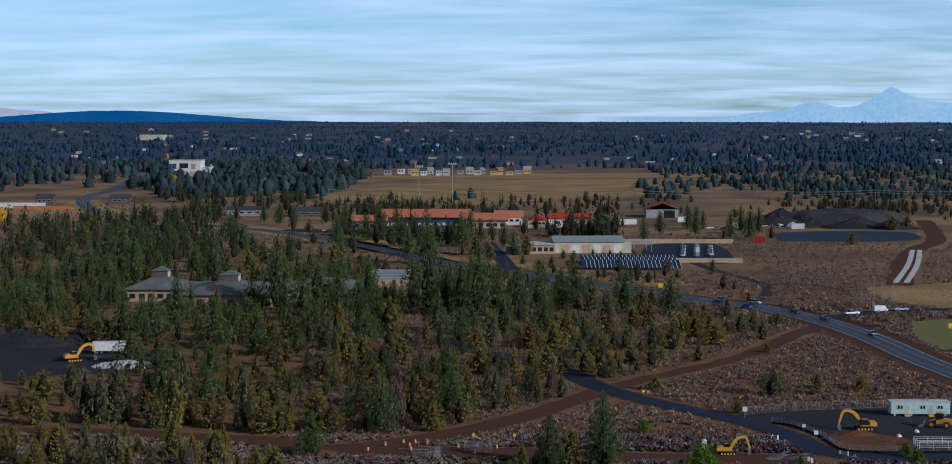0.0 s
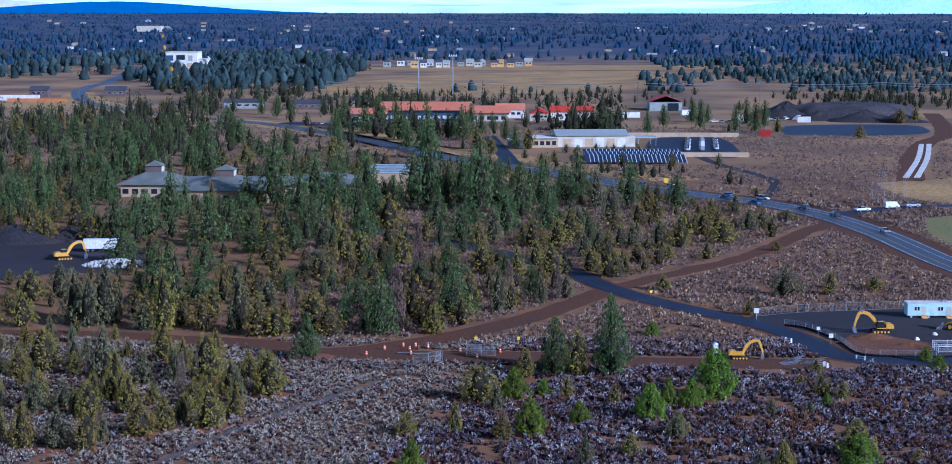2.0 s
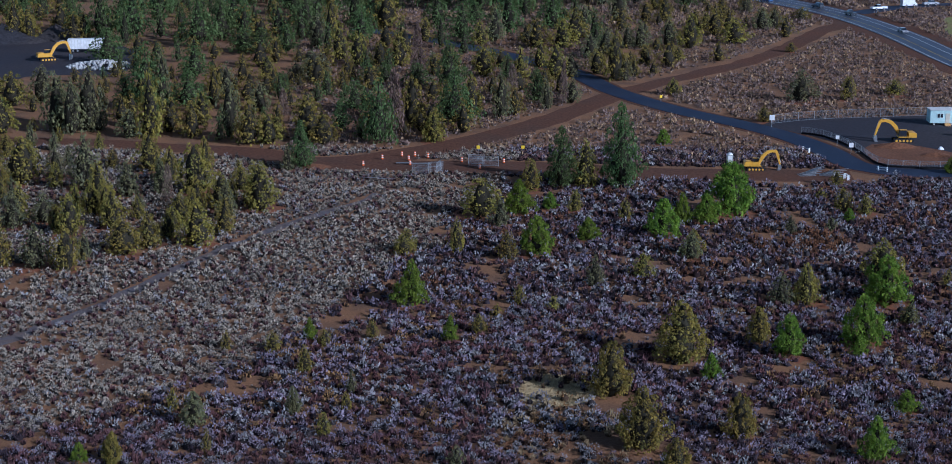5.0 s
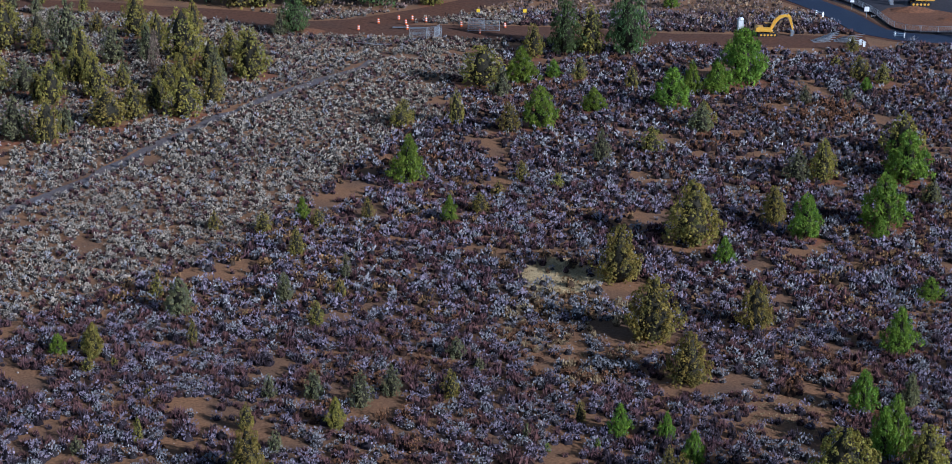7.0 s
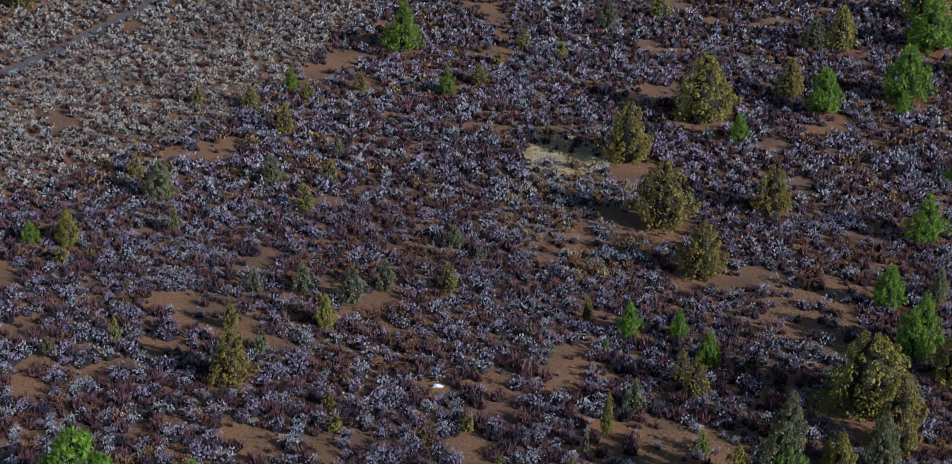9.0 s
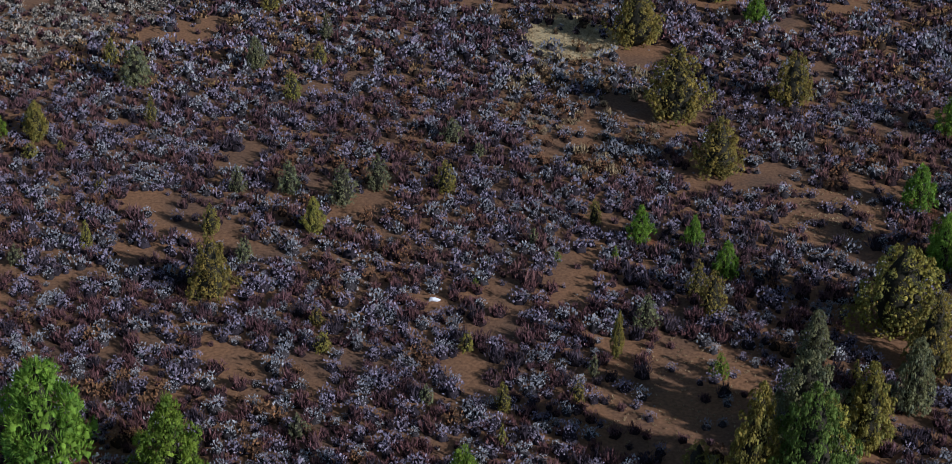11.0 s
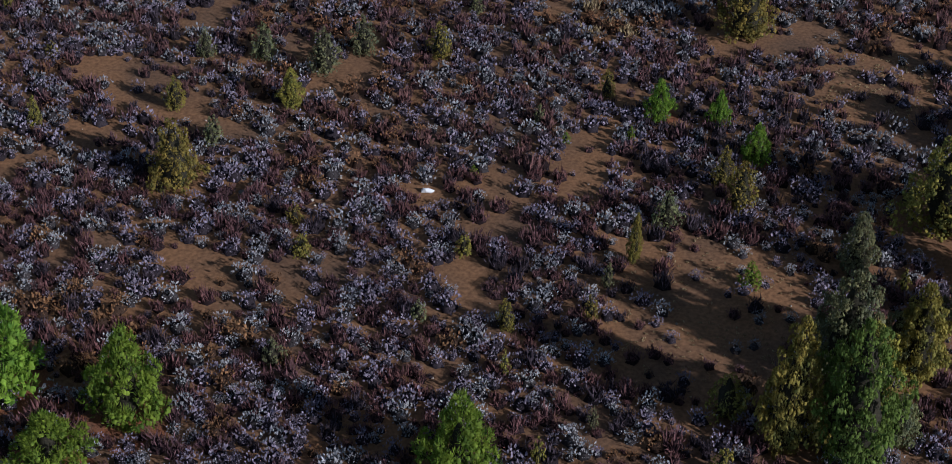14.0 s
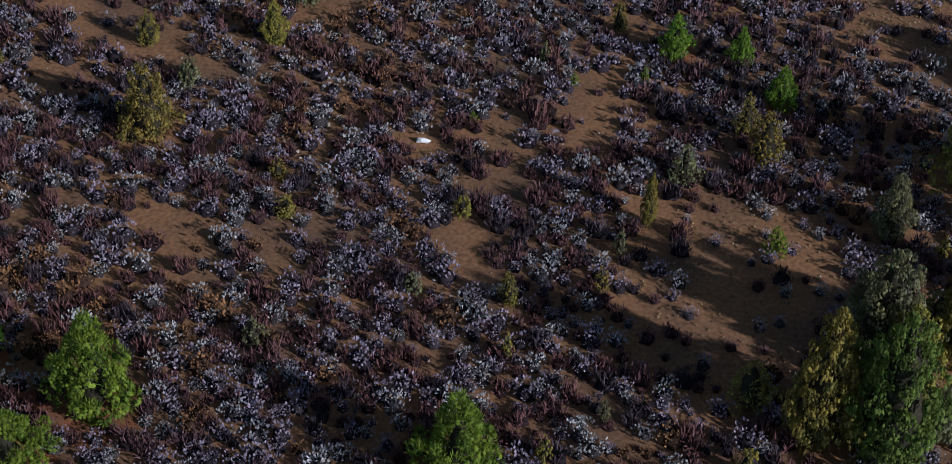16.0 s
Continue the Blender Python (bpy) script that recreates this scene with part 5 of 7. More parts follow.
def scatter_brush():
    rng = random.Random(31)
    kinds = {k: [] for k in ("pale", "silver", "lilac", "maroon", "dark", "rust", "straw")}
    grid = {}

    def free(x, y, d):
        cx, cy = int(x // 2), int(y // 2)
        for i in (-1, 0, 1):
            for j in (-1, 0, 1):
                for a, b, e in grid.get((cx + i, cy + j), ()):
                    if (a - x) ** 2 + (b - y) ** 2 < (0.52 * (d + e)) ** 2:
                        return False
        grid.setdefault((cx, cy), []).append((x, y, d))
        return True
    for _ in range(92000):
        y = 58 + (296 - 58) * rng.random() ** 0.75
        half = 26 + (y - 60) * 0.36
        x = rng.uniform(-half, min(half, 118))
        west = x < band_edge(y) + 5 * noise.noise(Vector((x * 0.08, y * 0.08, 7))) and y > 128
        b = bare(x, y)
        jx, jy = x + 2.5 * noise.noise(Vector((x * 0.5, y * 0.5, 1))), y + 2.5 * noise.noise(Vector((x * 0.5, y * 0.5, 9)))
        gap = any(inside(jx, jy, g) for g in SAND_GAPS)
        if b > (0.36 if not west else 0.5) or gap:
            if rng.random() > (0.10 if gap else 0.05):
                continue
        if (x + 1.5) ** 2 + (y - 104.2) ** 2 < 1.8:
            continue
        if near_line(x, y, PATH_LINE, 1.0 + 0.9 * noise.noise(Vector((x * 0.3, y * 0.3, 2)))) or any(near_line(x, y, ln, d + 0.7) for ln, d in ROADS[1:4]) or (y > 276 and inside(x, y, PAD_POLY)):
            continue
        if any((x - a) ** 2 + (y - b) ** 2 < (0.62 * d) ** 2 for a, b, d in TREE_FEET.get((int(x // 8), int(y // 8)), ())) and rng.random() < 0.9:
            continue
        r = rng.uniform(0.42, 0.95) if not west else rng.uniform(0.28, 0.70)
        if rng.random() < 0.22:
            r *= 0.55
        if not free(x, y, r):
            continue
        h = r * rng.uniform(1.15, 1.7)
        n1 = noise.noise(Vector((x * 0.06, y * 0.05, 11.0)))
        u = rng.random()
        if west:
            kind = "pale" if u < 0.66 else "silver" if u < 0.76 else "maroon"
        elif ((x - 11) / 8) ** 2 + ((y - 139) / 15) ** 2 < 1 and u < 0.6:
            kind = "straw" if u < 0.22 else "silver" if u < 0.45 else "rust"
        elif ((x - 49) / 9) ** 2 + ((y - 224) / 8) ** 2 < 1 and u < 0.6:
            kind = "rust"
        else:
            # more silver brush further off on the left, standing in for brighter, hazier light
            u += 0.22 * n1 + 0.07 * min(max((y - 100) / 60, 0.0), 1.0) * (x < 14)
            kind = "dark" if u < 0.12 else "maroon" if u < 0.48 else "lilac" if u < 0.78 else "silver" if u < 0.99 else "rust"
            if noise.noise(Vector((x * 0.05, y * 0.05, 21.0))) > 0.28 and rng.random() < 0.14:
                kind = "rust"
        kinds[kind].append((x, y, r, h))
    return kinds


PALE_SAGE = material("pale_sagebrush_leaf", (0.35, 0.295, 0.23), 0.9, scale=0.05, fine=20, spread=0.3, island=0.32, second=(0.23, 0.19, 0.15), amount=0.8, bump=0, spec=0.1)
LILAC = material("lilac_grey_brush", (0.255, 0.21, 0.255), 0.9, scale=0.05, fine=20, spread=0.3, island=0.32, second=(0.19, 0.16, 0.205), amount=0.8, bump=0, spec=0.1)
DARK_BRUSH = material("dark_bare_brush", (0.06, 0.045, 0.055), 0.9, scale=0.05, fine=20, spread=0.3, island=0.7, bump=0, spec=0.1)
# stem colours darkened to paint the shade between leaf tufts
SHADED_HEARTS = {key: material(key + "_shaded_stems", c, 0.95, scale=3.0, fine=6, spread=0.45, island=0.3, bump=0.6, spec=0.05) for key, c in (("pale", (0.070, 0.058, 0.049)), ("silver", (0.040, 0.034, 0.034)), ("lilac", (0.034, 0.027, 0.031)), ("maroon", (0.028, 0.018, 0.018)), ("dark", (0.022, 0.017, 0.019)), ("rust", (0.046, 0.029, 0.019)), ("straw", (0.11, 0.08, 0.045)))}
brush = scatter_brush()
for key, mat, label in (("pale", PALE_SAGE, "pale grey sagebrush in a dense band"), ("silver", SAGE, "silver-grey sagebrush on sandy ground"), ("lilac", LILAC, "lilac-grey sagebrush covering sandy ground"), ("maroon", BITTER, "dark maroon leafless bitterbrush"),
                        ("dark", DARK_BRUSH, "almost black bare bitterbrush"), ("rust", RUST, "rust-coloured low autumn brush"), ("straw", STRAW, "straw-coloured bunch grass clumps")):
    style = {"maroon": "twigs", "dark": "twigs", "straw": "twigs"}.get(key, "buds")
    for lo, hi, k in ((0, 106, (8, 100)), (106, 140, (6, 56)), (140, 190, (4, 26)), (190, 400, (2, 12))):
        got = [s for s in brush[key] if lo <= s[1] < hi]
        if got:
            shrubs("sagebrush", got, mat, label, lo + len(key), k, style, SHADED_HEARTS[key])


GRASSY = [[(150, 622), (205, 650), (270, 650), (200, 560), (166, 548), (152, 556)], [(142, 505), (158, 516), (170, 490), (150, 440), (135, 436), (134, 466)], [(-88, 935), (-56, 912), (-30, 800), (-10, 778), (-14, 747), (-30, 748), (-64, 834), (-82, 880)]]


def far_brush():
    rng = random.Random(37)
    out = {"tan": [], "grey": [], "maroon": []}
    for i in range(36000):
        # thick cover on the flats beside the lane, thinner further off
        y = rng.uniform(280, 560) if i < 23000 else 540 + 400 * rng.random() ** 1.1
        half = 0.30 * (y + 75)
        x = rng.uniform(-0.35 * half if i < 23000 else -half, half)
        if x < 24 and y < 560 and rng.random() < 0.25:
            continue
        if any(near_line(x, y, ln, d + 1.2) for ln, d in ROADS) or inside(x, y, PAD_POLY) or inside(x, y, LEFT_PAD) or inside(x, y, SCHOOL_POLY) or any(inside(x, y, q) for q in OPEN + GRASSY) or near_line(x, y, [(169, 636), (194, 732), (219, 821), (262, 960)], 7):
            continue
        if bare(x * 0.5, y * 0.4) > 0.5:
            continue
        r = rng.uniform(0.42, 0.80) * (1.0 if y < 480 else 1.3)
        u = rng.random() + 0.3 * noise.noise(Vector((x * 0.03, y * 0.02, 3.3)))
        out["maroon" if u < 0.36 else "grey" if u < 0.75 else "tan"].append((x, y, r, r * 0.9))
    return out


FAR_TAN = material("tan_brush", (0.30, 0.20, 0.115), 0.9, scale=0.03, fine=20, spread=0.3, island=0.5, bump=0, spec=0.1)
FAR_GREY = material("grey_brown_brush", (0.215, 0.16, 0.135), 0.9, scale=0.03, fine=20, spread=0.3, island=0.5, bump=0, spec=0.1)
FAR_HEART = material("brown_twigs", (0.14, 0.098, 0.076), 0.95, scale=0.05, fine=20, spread=0.3, island=0.4, bump=0, spec=0.05)
FAR_MAROON = material("maroon_brown_brush", (0.15, 0.098, 0.082), 0.9, scale=0.03, fine=20, spread=0.3, island=0.5, bump=0, spec=0.1)
for key, got in far_brush().items():
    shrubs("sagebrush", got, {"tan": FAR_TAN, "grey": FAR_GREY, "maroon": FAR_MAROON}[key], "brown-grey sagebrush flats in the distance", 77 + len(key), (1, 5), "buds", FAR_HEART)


def tufts():
    rng = np.random.default_rng(12)
    P = []
    for poly, n in ((GRASS_POLY, 700), (SAND_GAPS[0], 420), (SAND_GAPS[1], 420)):
        xs, ys = [p[0] for p in poly], [p[1] for p in poly]
        for _ in range(n):
            x, y = rng.uniform(min(xs), max(xs)), rng.uniform(min(ys), max(ys))
            if inside(x, y, poly):
                P.append((x, y, 0.22 if poly is GRASS_POLY else 0.12))
    P = np.array(P)
    C = np.repeat(P, 9, axis=0)
    B = C.copy()
    B[:, 2] = 0.0
    B[:, :2] += rng.normal(size=(len(B), 2)) * 0.04
    N = rng.normal(size=(len(B), 3)) * 0.45 + np.array([0, 0, 1])
    V, Q = blade_arrays(B, N, C[:, 2] * rng.uniform(0.8, 1.6, len(B)), 0.02, rng, 0.1)
    tagged(new("bunch_grass", joined("bunch_grass", [(V, Q)], [STRAW])), "pale straw bunch grass tufts on sand", "grass", kind="stuff")


tufts()

# ---- far hills: a backdrop of distance, self-lit in haze colours ----
def haze_glow_material(name, base, second, scale=0.004):
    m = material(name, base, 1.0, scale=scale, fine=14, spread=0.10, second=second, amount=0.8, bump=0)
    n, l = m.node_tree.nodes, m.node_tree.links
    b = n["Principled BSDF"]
    # the surface glows in its haze colour instead of taking sunlight
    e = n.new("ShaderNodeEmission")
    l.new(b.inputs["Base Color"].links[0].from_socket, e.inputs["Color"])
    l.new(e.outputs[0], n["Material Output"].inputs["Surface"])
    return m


HILL = haze_glow_material("hazed_far_hill", (0.02, 0.14, 0.35), (0.035, 0.165, 0.38))
PLAIN = haze_glow_material("hazed_far_plain", (0.012, 0.065, 0.17), (0.025, 0.09, 0.22), 0.008)
PALE_HILL = haze_glow_material("far_snowy_mountain", (0.80, 0.77, 0.86), (0.60, 0.68, 0.85))
PEAK = haze_glow_material("far_peak", (0.60, 0.92, 1.10), (0.78, 1.02, 1.15), 0.008)


def ridge(name, dist, a0, a1, height, mat, label, seed, deep=60.0):
    """A hill range seen far off, from bearing a0 to a1 in degrees to the right of straight ahead; height by share along it."""
    n = 140
    verts, faces = [], []
    for i in range(n + 1):
        f = i / n
        a = radians(a0 + (a1 - a0) * f)
        h = height(f) + 1.6 * noise.noise(Vector((f * 22, seed, 0))) + 0.8 * noise.noise(Vector((f * 70, seed, 4)))
        for k, (d, s) in enumerate(((0, 0.0), (0.45 * deep, 0.72), (deep, 1.0))):
            r = dist + d
            verts.append((5 + r * math.sin(a), -69 + r * math.cos(a), 25 + (h - 37) * s))
        if i:
            b = 3 * i
            faces += [(b - 3, b, b + 1, b - 2), (b - 2, b + 1, b + 2, b - 1)]
    tagged(new(name, mesh_of(name, verts, faces, [mat], smooth=True)), label, "mountain", kind="structure")


def hump(f, c, w, h):
    return h * math.exp(-((f - c) / w) ** 2)


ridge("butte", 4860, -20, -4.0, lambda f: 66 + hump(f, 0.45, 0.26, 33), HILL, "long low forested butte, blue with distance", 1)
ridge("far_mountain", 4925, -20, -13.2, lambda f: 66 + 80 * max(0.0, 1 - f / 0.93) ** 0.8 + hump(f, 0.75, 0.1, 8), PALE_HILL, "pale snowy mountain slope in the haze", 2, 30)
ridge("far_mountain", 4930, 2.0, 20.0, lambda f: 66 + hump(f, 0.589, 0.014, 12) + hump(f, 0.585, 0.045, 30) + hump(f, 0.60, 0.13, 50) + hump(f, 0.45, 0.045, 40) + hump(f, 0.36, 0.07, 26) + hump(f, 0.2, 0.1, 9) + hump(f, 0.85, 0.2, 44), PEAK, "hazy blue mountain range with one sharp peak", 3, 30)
ridge("far_plain", 4870, -20, 20.0, lambda f: 66.5 + hump(f, 0.55, 0.2, 1.0), PLAIN, "forested plain on the horizon, coloured blue with haze", 4, 8)


# ---- buildings ----
GREY_ROOF = material("grey_green_metal_roof", (0.165, 0.185, 0.165), 0.6, 0.2, scale=0.15, fine=8, spread=0.12, second=(0.27, 0.28, 0.25), amount=0.7, bump=0.1, spec=0.5)
PALE_ROOF = material("pale_metal_roof", (0.42, 0.47, 0.46), 0.4, 0.2, scale=0.15, fine=8, spread=0.10, bump=0.1, second=(0.36, 0.40, 0.40), spec=0.5)
ORANGE_ROOF = material("salmon_metal_roof", (0.62, 0.20, 0.10), 0.6, scale=0.1, fine=8, spread=0.14, second=(0.55, 0.24, 0.15), amount=0.7, bump=0.1)
RED_ROOF = material("red_metal_roof", (0.50, 0.055, 0.03), 0.55, scale=0.1, fine=8, spread=0.14, bump=0.1)
DARK_ROOF = material("dark_shingle_roof", (0.075, 0.08, 0.095), 0.8, scale=0.1, fine=10, spread=0.2, island=0.3)
TAN_WALL = material("tan_stucco", (0.50, 0.38, 0.24), 0.9, scale=0.3, spread=0.12)
WHITE_WALL = material("white_siding", (0.72, 0.72, 0.68), 0.75, scale=0.3, spread=0.10)
CREAM_WALL = material("cream_metal_wall", (0.58, 0.54, 0.42), 0.7, scale=0.3, spread=0.10)
GREY_WALL = material("grey_green_siding", (0.34, 0.37, 0.34), 0.8, scale=0.3, spread=0.10)
BROWN_WALL = material("brown_siding", (0.14, 0.10, 0.09), 0.8, scale=0.3, spread=0.12)
TIMBER = material("fresh_timber", (0.55, 0.33, 0.11), 0.8, scale=0.4, spread=0.15, island=0.2)
DARK_GLASS = material("dark_window_glass", (0.02, 0.028, 0.04), 0.12, scale=1, spread=0.1, bump=0, spec=0.7)
BLUE_GLASS = material("blue_facade_glass", (0.05, 0.09, 0.17), 0.15, scale=0.3, spread=0.2, bump=0, spec=0.8)
CONCRETE = material("pale_concrete", (0.58, 0.57, 0.54), 0.85, scale=0.2, spread=0.12)
STEEL = material("galvanised_steel", (0.45, 0.46, 0.47), 0.4, 0.8, scale=2, spread=0.15, bump=0)
GRAVEL = material("dark_gravel_heap", (0.030, 0.029, 0.034), 0.95, scale=0.06, fine=20, spread=0.45, second=(0.055, 0.045, 0.04), amount=0.8, bump=0.8)
BANK = material("cut_earth_bank", (0.065, 0.06, 0.064), 0.95, scale=0.07, fine=12, spread=0.5, second=(0.03, 0.03, 0.036), amount=0.9, bump=0.8)
BLUE_LOT = material("sealed_asphalt_lot", (0.032, 0.048, 0.082), 0.7, scale=0.03, fine=15, spread=0.2, second=(0.045, 0.062, 0.10), amount=0.8, bump=0.05, spec=0.25)
PANEL = material("solar_cell", (0.018, 0.03, 0.075), 0.15, scale=1, spread=0.1, bump=0, spec=0.8)
WHITE_PAINT = material("white_paint", (0.80, 0.80, 0.78), 0.4, scale=1, spread=0.06, bump=0, spec=0.5)


def roof_gable(bm, x0, y0, x1, y1, z, top, over=0.5, along="x"):
    """A closed gable roof body with its ridge along x or y."""
    x0, y0, x1, y1 = x0 - over, y0 - over, x1 + over, y1 + over
    if along == "x":
        pts = [(x0, y0, z), (x1, y0, z), (x1, y1, z), (x0, y1, z), (x0, (y0 + y1) / 2, top), (x1, (y0 + y1) / 2, top)]
        fs = [(0, 1, 5, 4), (2, 3, 4, 5), (0, 4, 3), (1, 2, 5), (3, 2, 1, 0)]
    else:
        pts = [(x0, y0, z), (x1, y0, z), (x1, y1, z), (x0, y1, z), ((x0 + x1) / 2, y0, top), ((x0 + x1) / 2, y1, top)]
        fs = [(0, 4, 5, 3), (1, 2, 5, 4), (0, 1, 4), (2, 3, 5), (3, 2, 1, 0)]
    vs = [bm.verts.new(p) for p in pts]
    for f in fs:
        bm.faces.new([vs[i] for i in f])


def roof_hip(bm, x0, y0, x1, y1, z, top, flat=0.0, over=1.0):
    """A hip roof rising to a flat of the given half size."""
    x0, y0, x1, y1 = x0 - over, y0 - over, x1 + over, y1 + over
    cx, cy = (x0 + x1) / 2, (y0 + y1) / 2
    lo = [bm.verts.new(p) for p in ((x0, y0, z), (x1, y0, z), (x1, y1, z), (x0, y1, z))]
    f = max(flat, 0.05)
    hi = [bm.verts.new(p) for p in ((cx - f, cy - f, top), (cx + f, cy - f, top), (cx + f, cy + f, top), (cx - f, cy + f, top))]
    bm.faces.new(hi)
    bm.faces.new(lo[::-1])
    for i in range(4):
        bm.faces.new((lo[i], lo[(i + 1) % 4], hi[(i + 1) % 4], hi[i]))


def windows(parent, xs, y, z0, z1, w, mat=DARK_GLASS, frame_mat=None):
    """Windows in a wall that faces the viewer: a frame standing proud and a pane in it."""
    for x in xs:
        bm = bmesh.new()
        for a in ((x - w / 2 - 0.12, z0 - 0.12, x - w / 2, z1 + 0.12), (x + w / 2, z0 - 0.12, x + w / 2 + 0.12, z1 + 0.12), (x - w / 2, z0 - 0.12, x + w / 2, z0), (x - w / 2, z1, x + w / 2, z1 + 0.12)):
            box(bm, a[0], y - 0.10, a[1], a[2], y + 0.02, a[3])
        fr = part("window_frame", bm, frame_mat or WHITE_WALL, parent)
        bm = bmesh.new()
        box(bm, x - w / 2, y - 0.05, z0, x + w / 2, y + 0.02, z1)
        part("pane", bm, mat, fr)


def simple_house(name, x, y, w, d, h, top, wall, roof, label, category, along="x", rz=0.0, group="", wins=2, door=True):
    e = empty(name, x, y, rise(x, y), rz)
    bm = bmesh.new()
    box(bm, -w / 2, -d / 2, -0.5, w / 2, d / 2, h)
    part("wall", bm, wall, e)
    bm = bmesh.new()
    roof_gable(bm, -w / 2, -d / 2, w / 2, d / 2, h + 0.003, top, 0.45, along)
    part("roof", bm, roof, e)
    if wins:
        windows(e, [w * ((i + 0.5) / wins - 0.5) * 0.8 for i in range(wins)], -d / 2, h * 0.45, h * 0.75, w * 0.5 / wins)
    if door:
        bm = bmesh.new()
        box(bm, w * 0.38, -d / 2 - 0.06, 0, w * 0.38 + 1.0, -d / 2 + 0.02, 2.1)
        part("door", bm, BROWN_WALL, e)
    return tagged(e, label, category, group)


def school():
    e = tagged(empty("school_building", -95, 565), "low school with grey-green hip roofs, two cupolas and tan walls", "school")
    for x0, y0, x1, y1, ez, top, flat in ((-18, -20, 16, 14, 4.6, 8.2, 3.4), (-40, 0, -19, 22, 4.6, 8.4, 3.0), (20, 0, 48, 26, 4.6, 7.6, 4.0)):
        bm = bmesh.new()
        box(bm, x0, y0, -0.2, x1, y1, ez)
        wall = part("wall", bm, TAN_WALL, e)
        bm = bmesh.new()
        roof_hip(bm, x0, y0, x1, y1, ez + 0.003, top, flat, 1.4)
        part("roof", bm, GREY_ROOF, e, "grey-green standing seam hip roof")
        for i in range(6):
            bm = bmesh.new()
            x = x0 + (x1 - x0) * (i + 0.5) / 6
            box(bm, x - 1.1, y0 - 0.06, 1.2, x + 1.1, y0 + 0.02, 3.0)
            part("window", bm, DARK_GLASS, wall)
    for cx, cy, z, s in ((-1, -3, 7.9, 3.3), (-29.5, 11, 8.1, 2.9)):
        bm = bmesh.new()
        box(bm, cx - s, cy - s, z, cx + s, cy + s, z + 2.6)
        c = part("cupola", bm, BROWN_WALL, e, "brown louvred cupola with pale side")
        bm = bmesh.new()
        roof_hip(bm, cx - s, cy - s, cx + s, cy + s, z + 2.603, z + 4.4, 0, 0.5)
        part("cupola_roof", bm, GREY_ROOF, c)
        bm = bmesh.new()
        box(bm, cx + s - 0.02, cy - s + 0.4, z + 0.4, cx + s + 0.06, cy + s - 0.4, z + 2.3)
        part("louvre", bm, CREAM_WALL, c)
    bm = bmesh.new()
    box(bm, -20.5, 4, -0.2, 20.5, 24, 4.3)
    part("link_wall", bm, TAN_WALL, e)
    bm = bmesh.new()
    roof_gable(bm, -21, 3, 21, 25, 4.31, 6.4, 0.6)
    part("link_roof", bm, GREY_ROOF, e)
    a = tagged(empty("school_hall", -36, 600), "flat-roofed school hall with pale grey-green roof", "school")
    bm = bmesh.new()
    box(bm, -11, -12, -0.2, 11, 22, 6.6)
    part("wall", bm, TAN_WALL, a)
    bm = bmesh.new()
    box(bm, -11.4, -12.4, 6.603, 11.4, 22.4, 7.1, 0.1)
    part("roof", bm, PALE_ROOF, a)
    for i in range(5):
        bm = bmesh.new()
        box(bm, -11.2, -9 + 6 * i, 7.102, 11.2, -8.7 + 6 * i, 7.25)
        part("roof_seam", bm, GREY_ROOF, a)


def service_building():
    e = tagged(empty("service_building", 47, 806, 0, 6), "cream service building with long pale metal roof and garage doors", "service building")
    bm = bmesh.new()
    box(bm, -17, -8, -0.2, 22, 12, 5.6)
    part("wall", bm, CREAM_WALL, e)
    bm = bmesh.new()
    roof_gable(bm, -17, -8, 18, 12, 5.603, 8.2, 0.8)
    part("roof", bm, PALE_ROOF, e)
    for i in range(6):
        bm = bmesh.new()
        box(bm, -14 + 5.4 * i, -8.07, 0, -10 + 5.4 * i, -7.95, 4.2)
        part("garage_door", bm, WHITE_WALL if i % 2 else TAN_WALL, e)
    bm = bmesh.new()
    box(bm, -30, -10, -0.2, -17.02, 8, 4.6)
    wing = part("office_wing", bm, TAN_WALL, e)
    bm = bmesh.new()
    box(bm, -31, -11, 4.603, -17.03, 9, 5.0, 0.08)
    part("flat_roof", bm, WHITE_WALL, wing)
    for i in range(4):
        bm = bmesh.new()
        box(bm, -29 + 3 * i, -10.07, 1.2, -27 + 3 * i, -9.95, 3.2)
        part("window", bm, DARK_GLASS, wing)
    bm = bmesh.new()
    box(bm, -41, -12, -0.2, -31.03, 2, 3.6)
    low = part("low_wing", bm, GREY_WALL, e)
    bm = bmesh.new()
    box(bm, -41.4, -12.4, 3.603, -30.97, 2.4, 3.95, 0.06)
    part("flat_roof", bm, PALE_ROOF, low)
    bm = bmesh.new()
    box(bm, 22.02, -6, 4.2, 34, 10, 4.5)
    part("canopy", bm, PALE_ROOF, e)
    for x in (24, 33):
        for y in (-5, 9):
            bm = bmesh.new()
            rod(bm, (x, y, -0.1), (x, y, 4.2), 0.15)
            part("post", bm, STEEL, e)


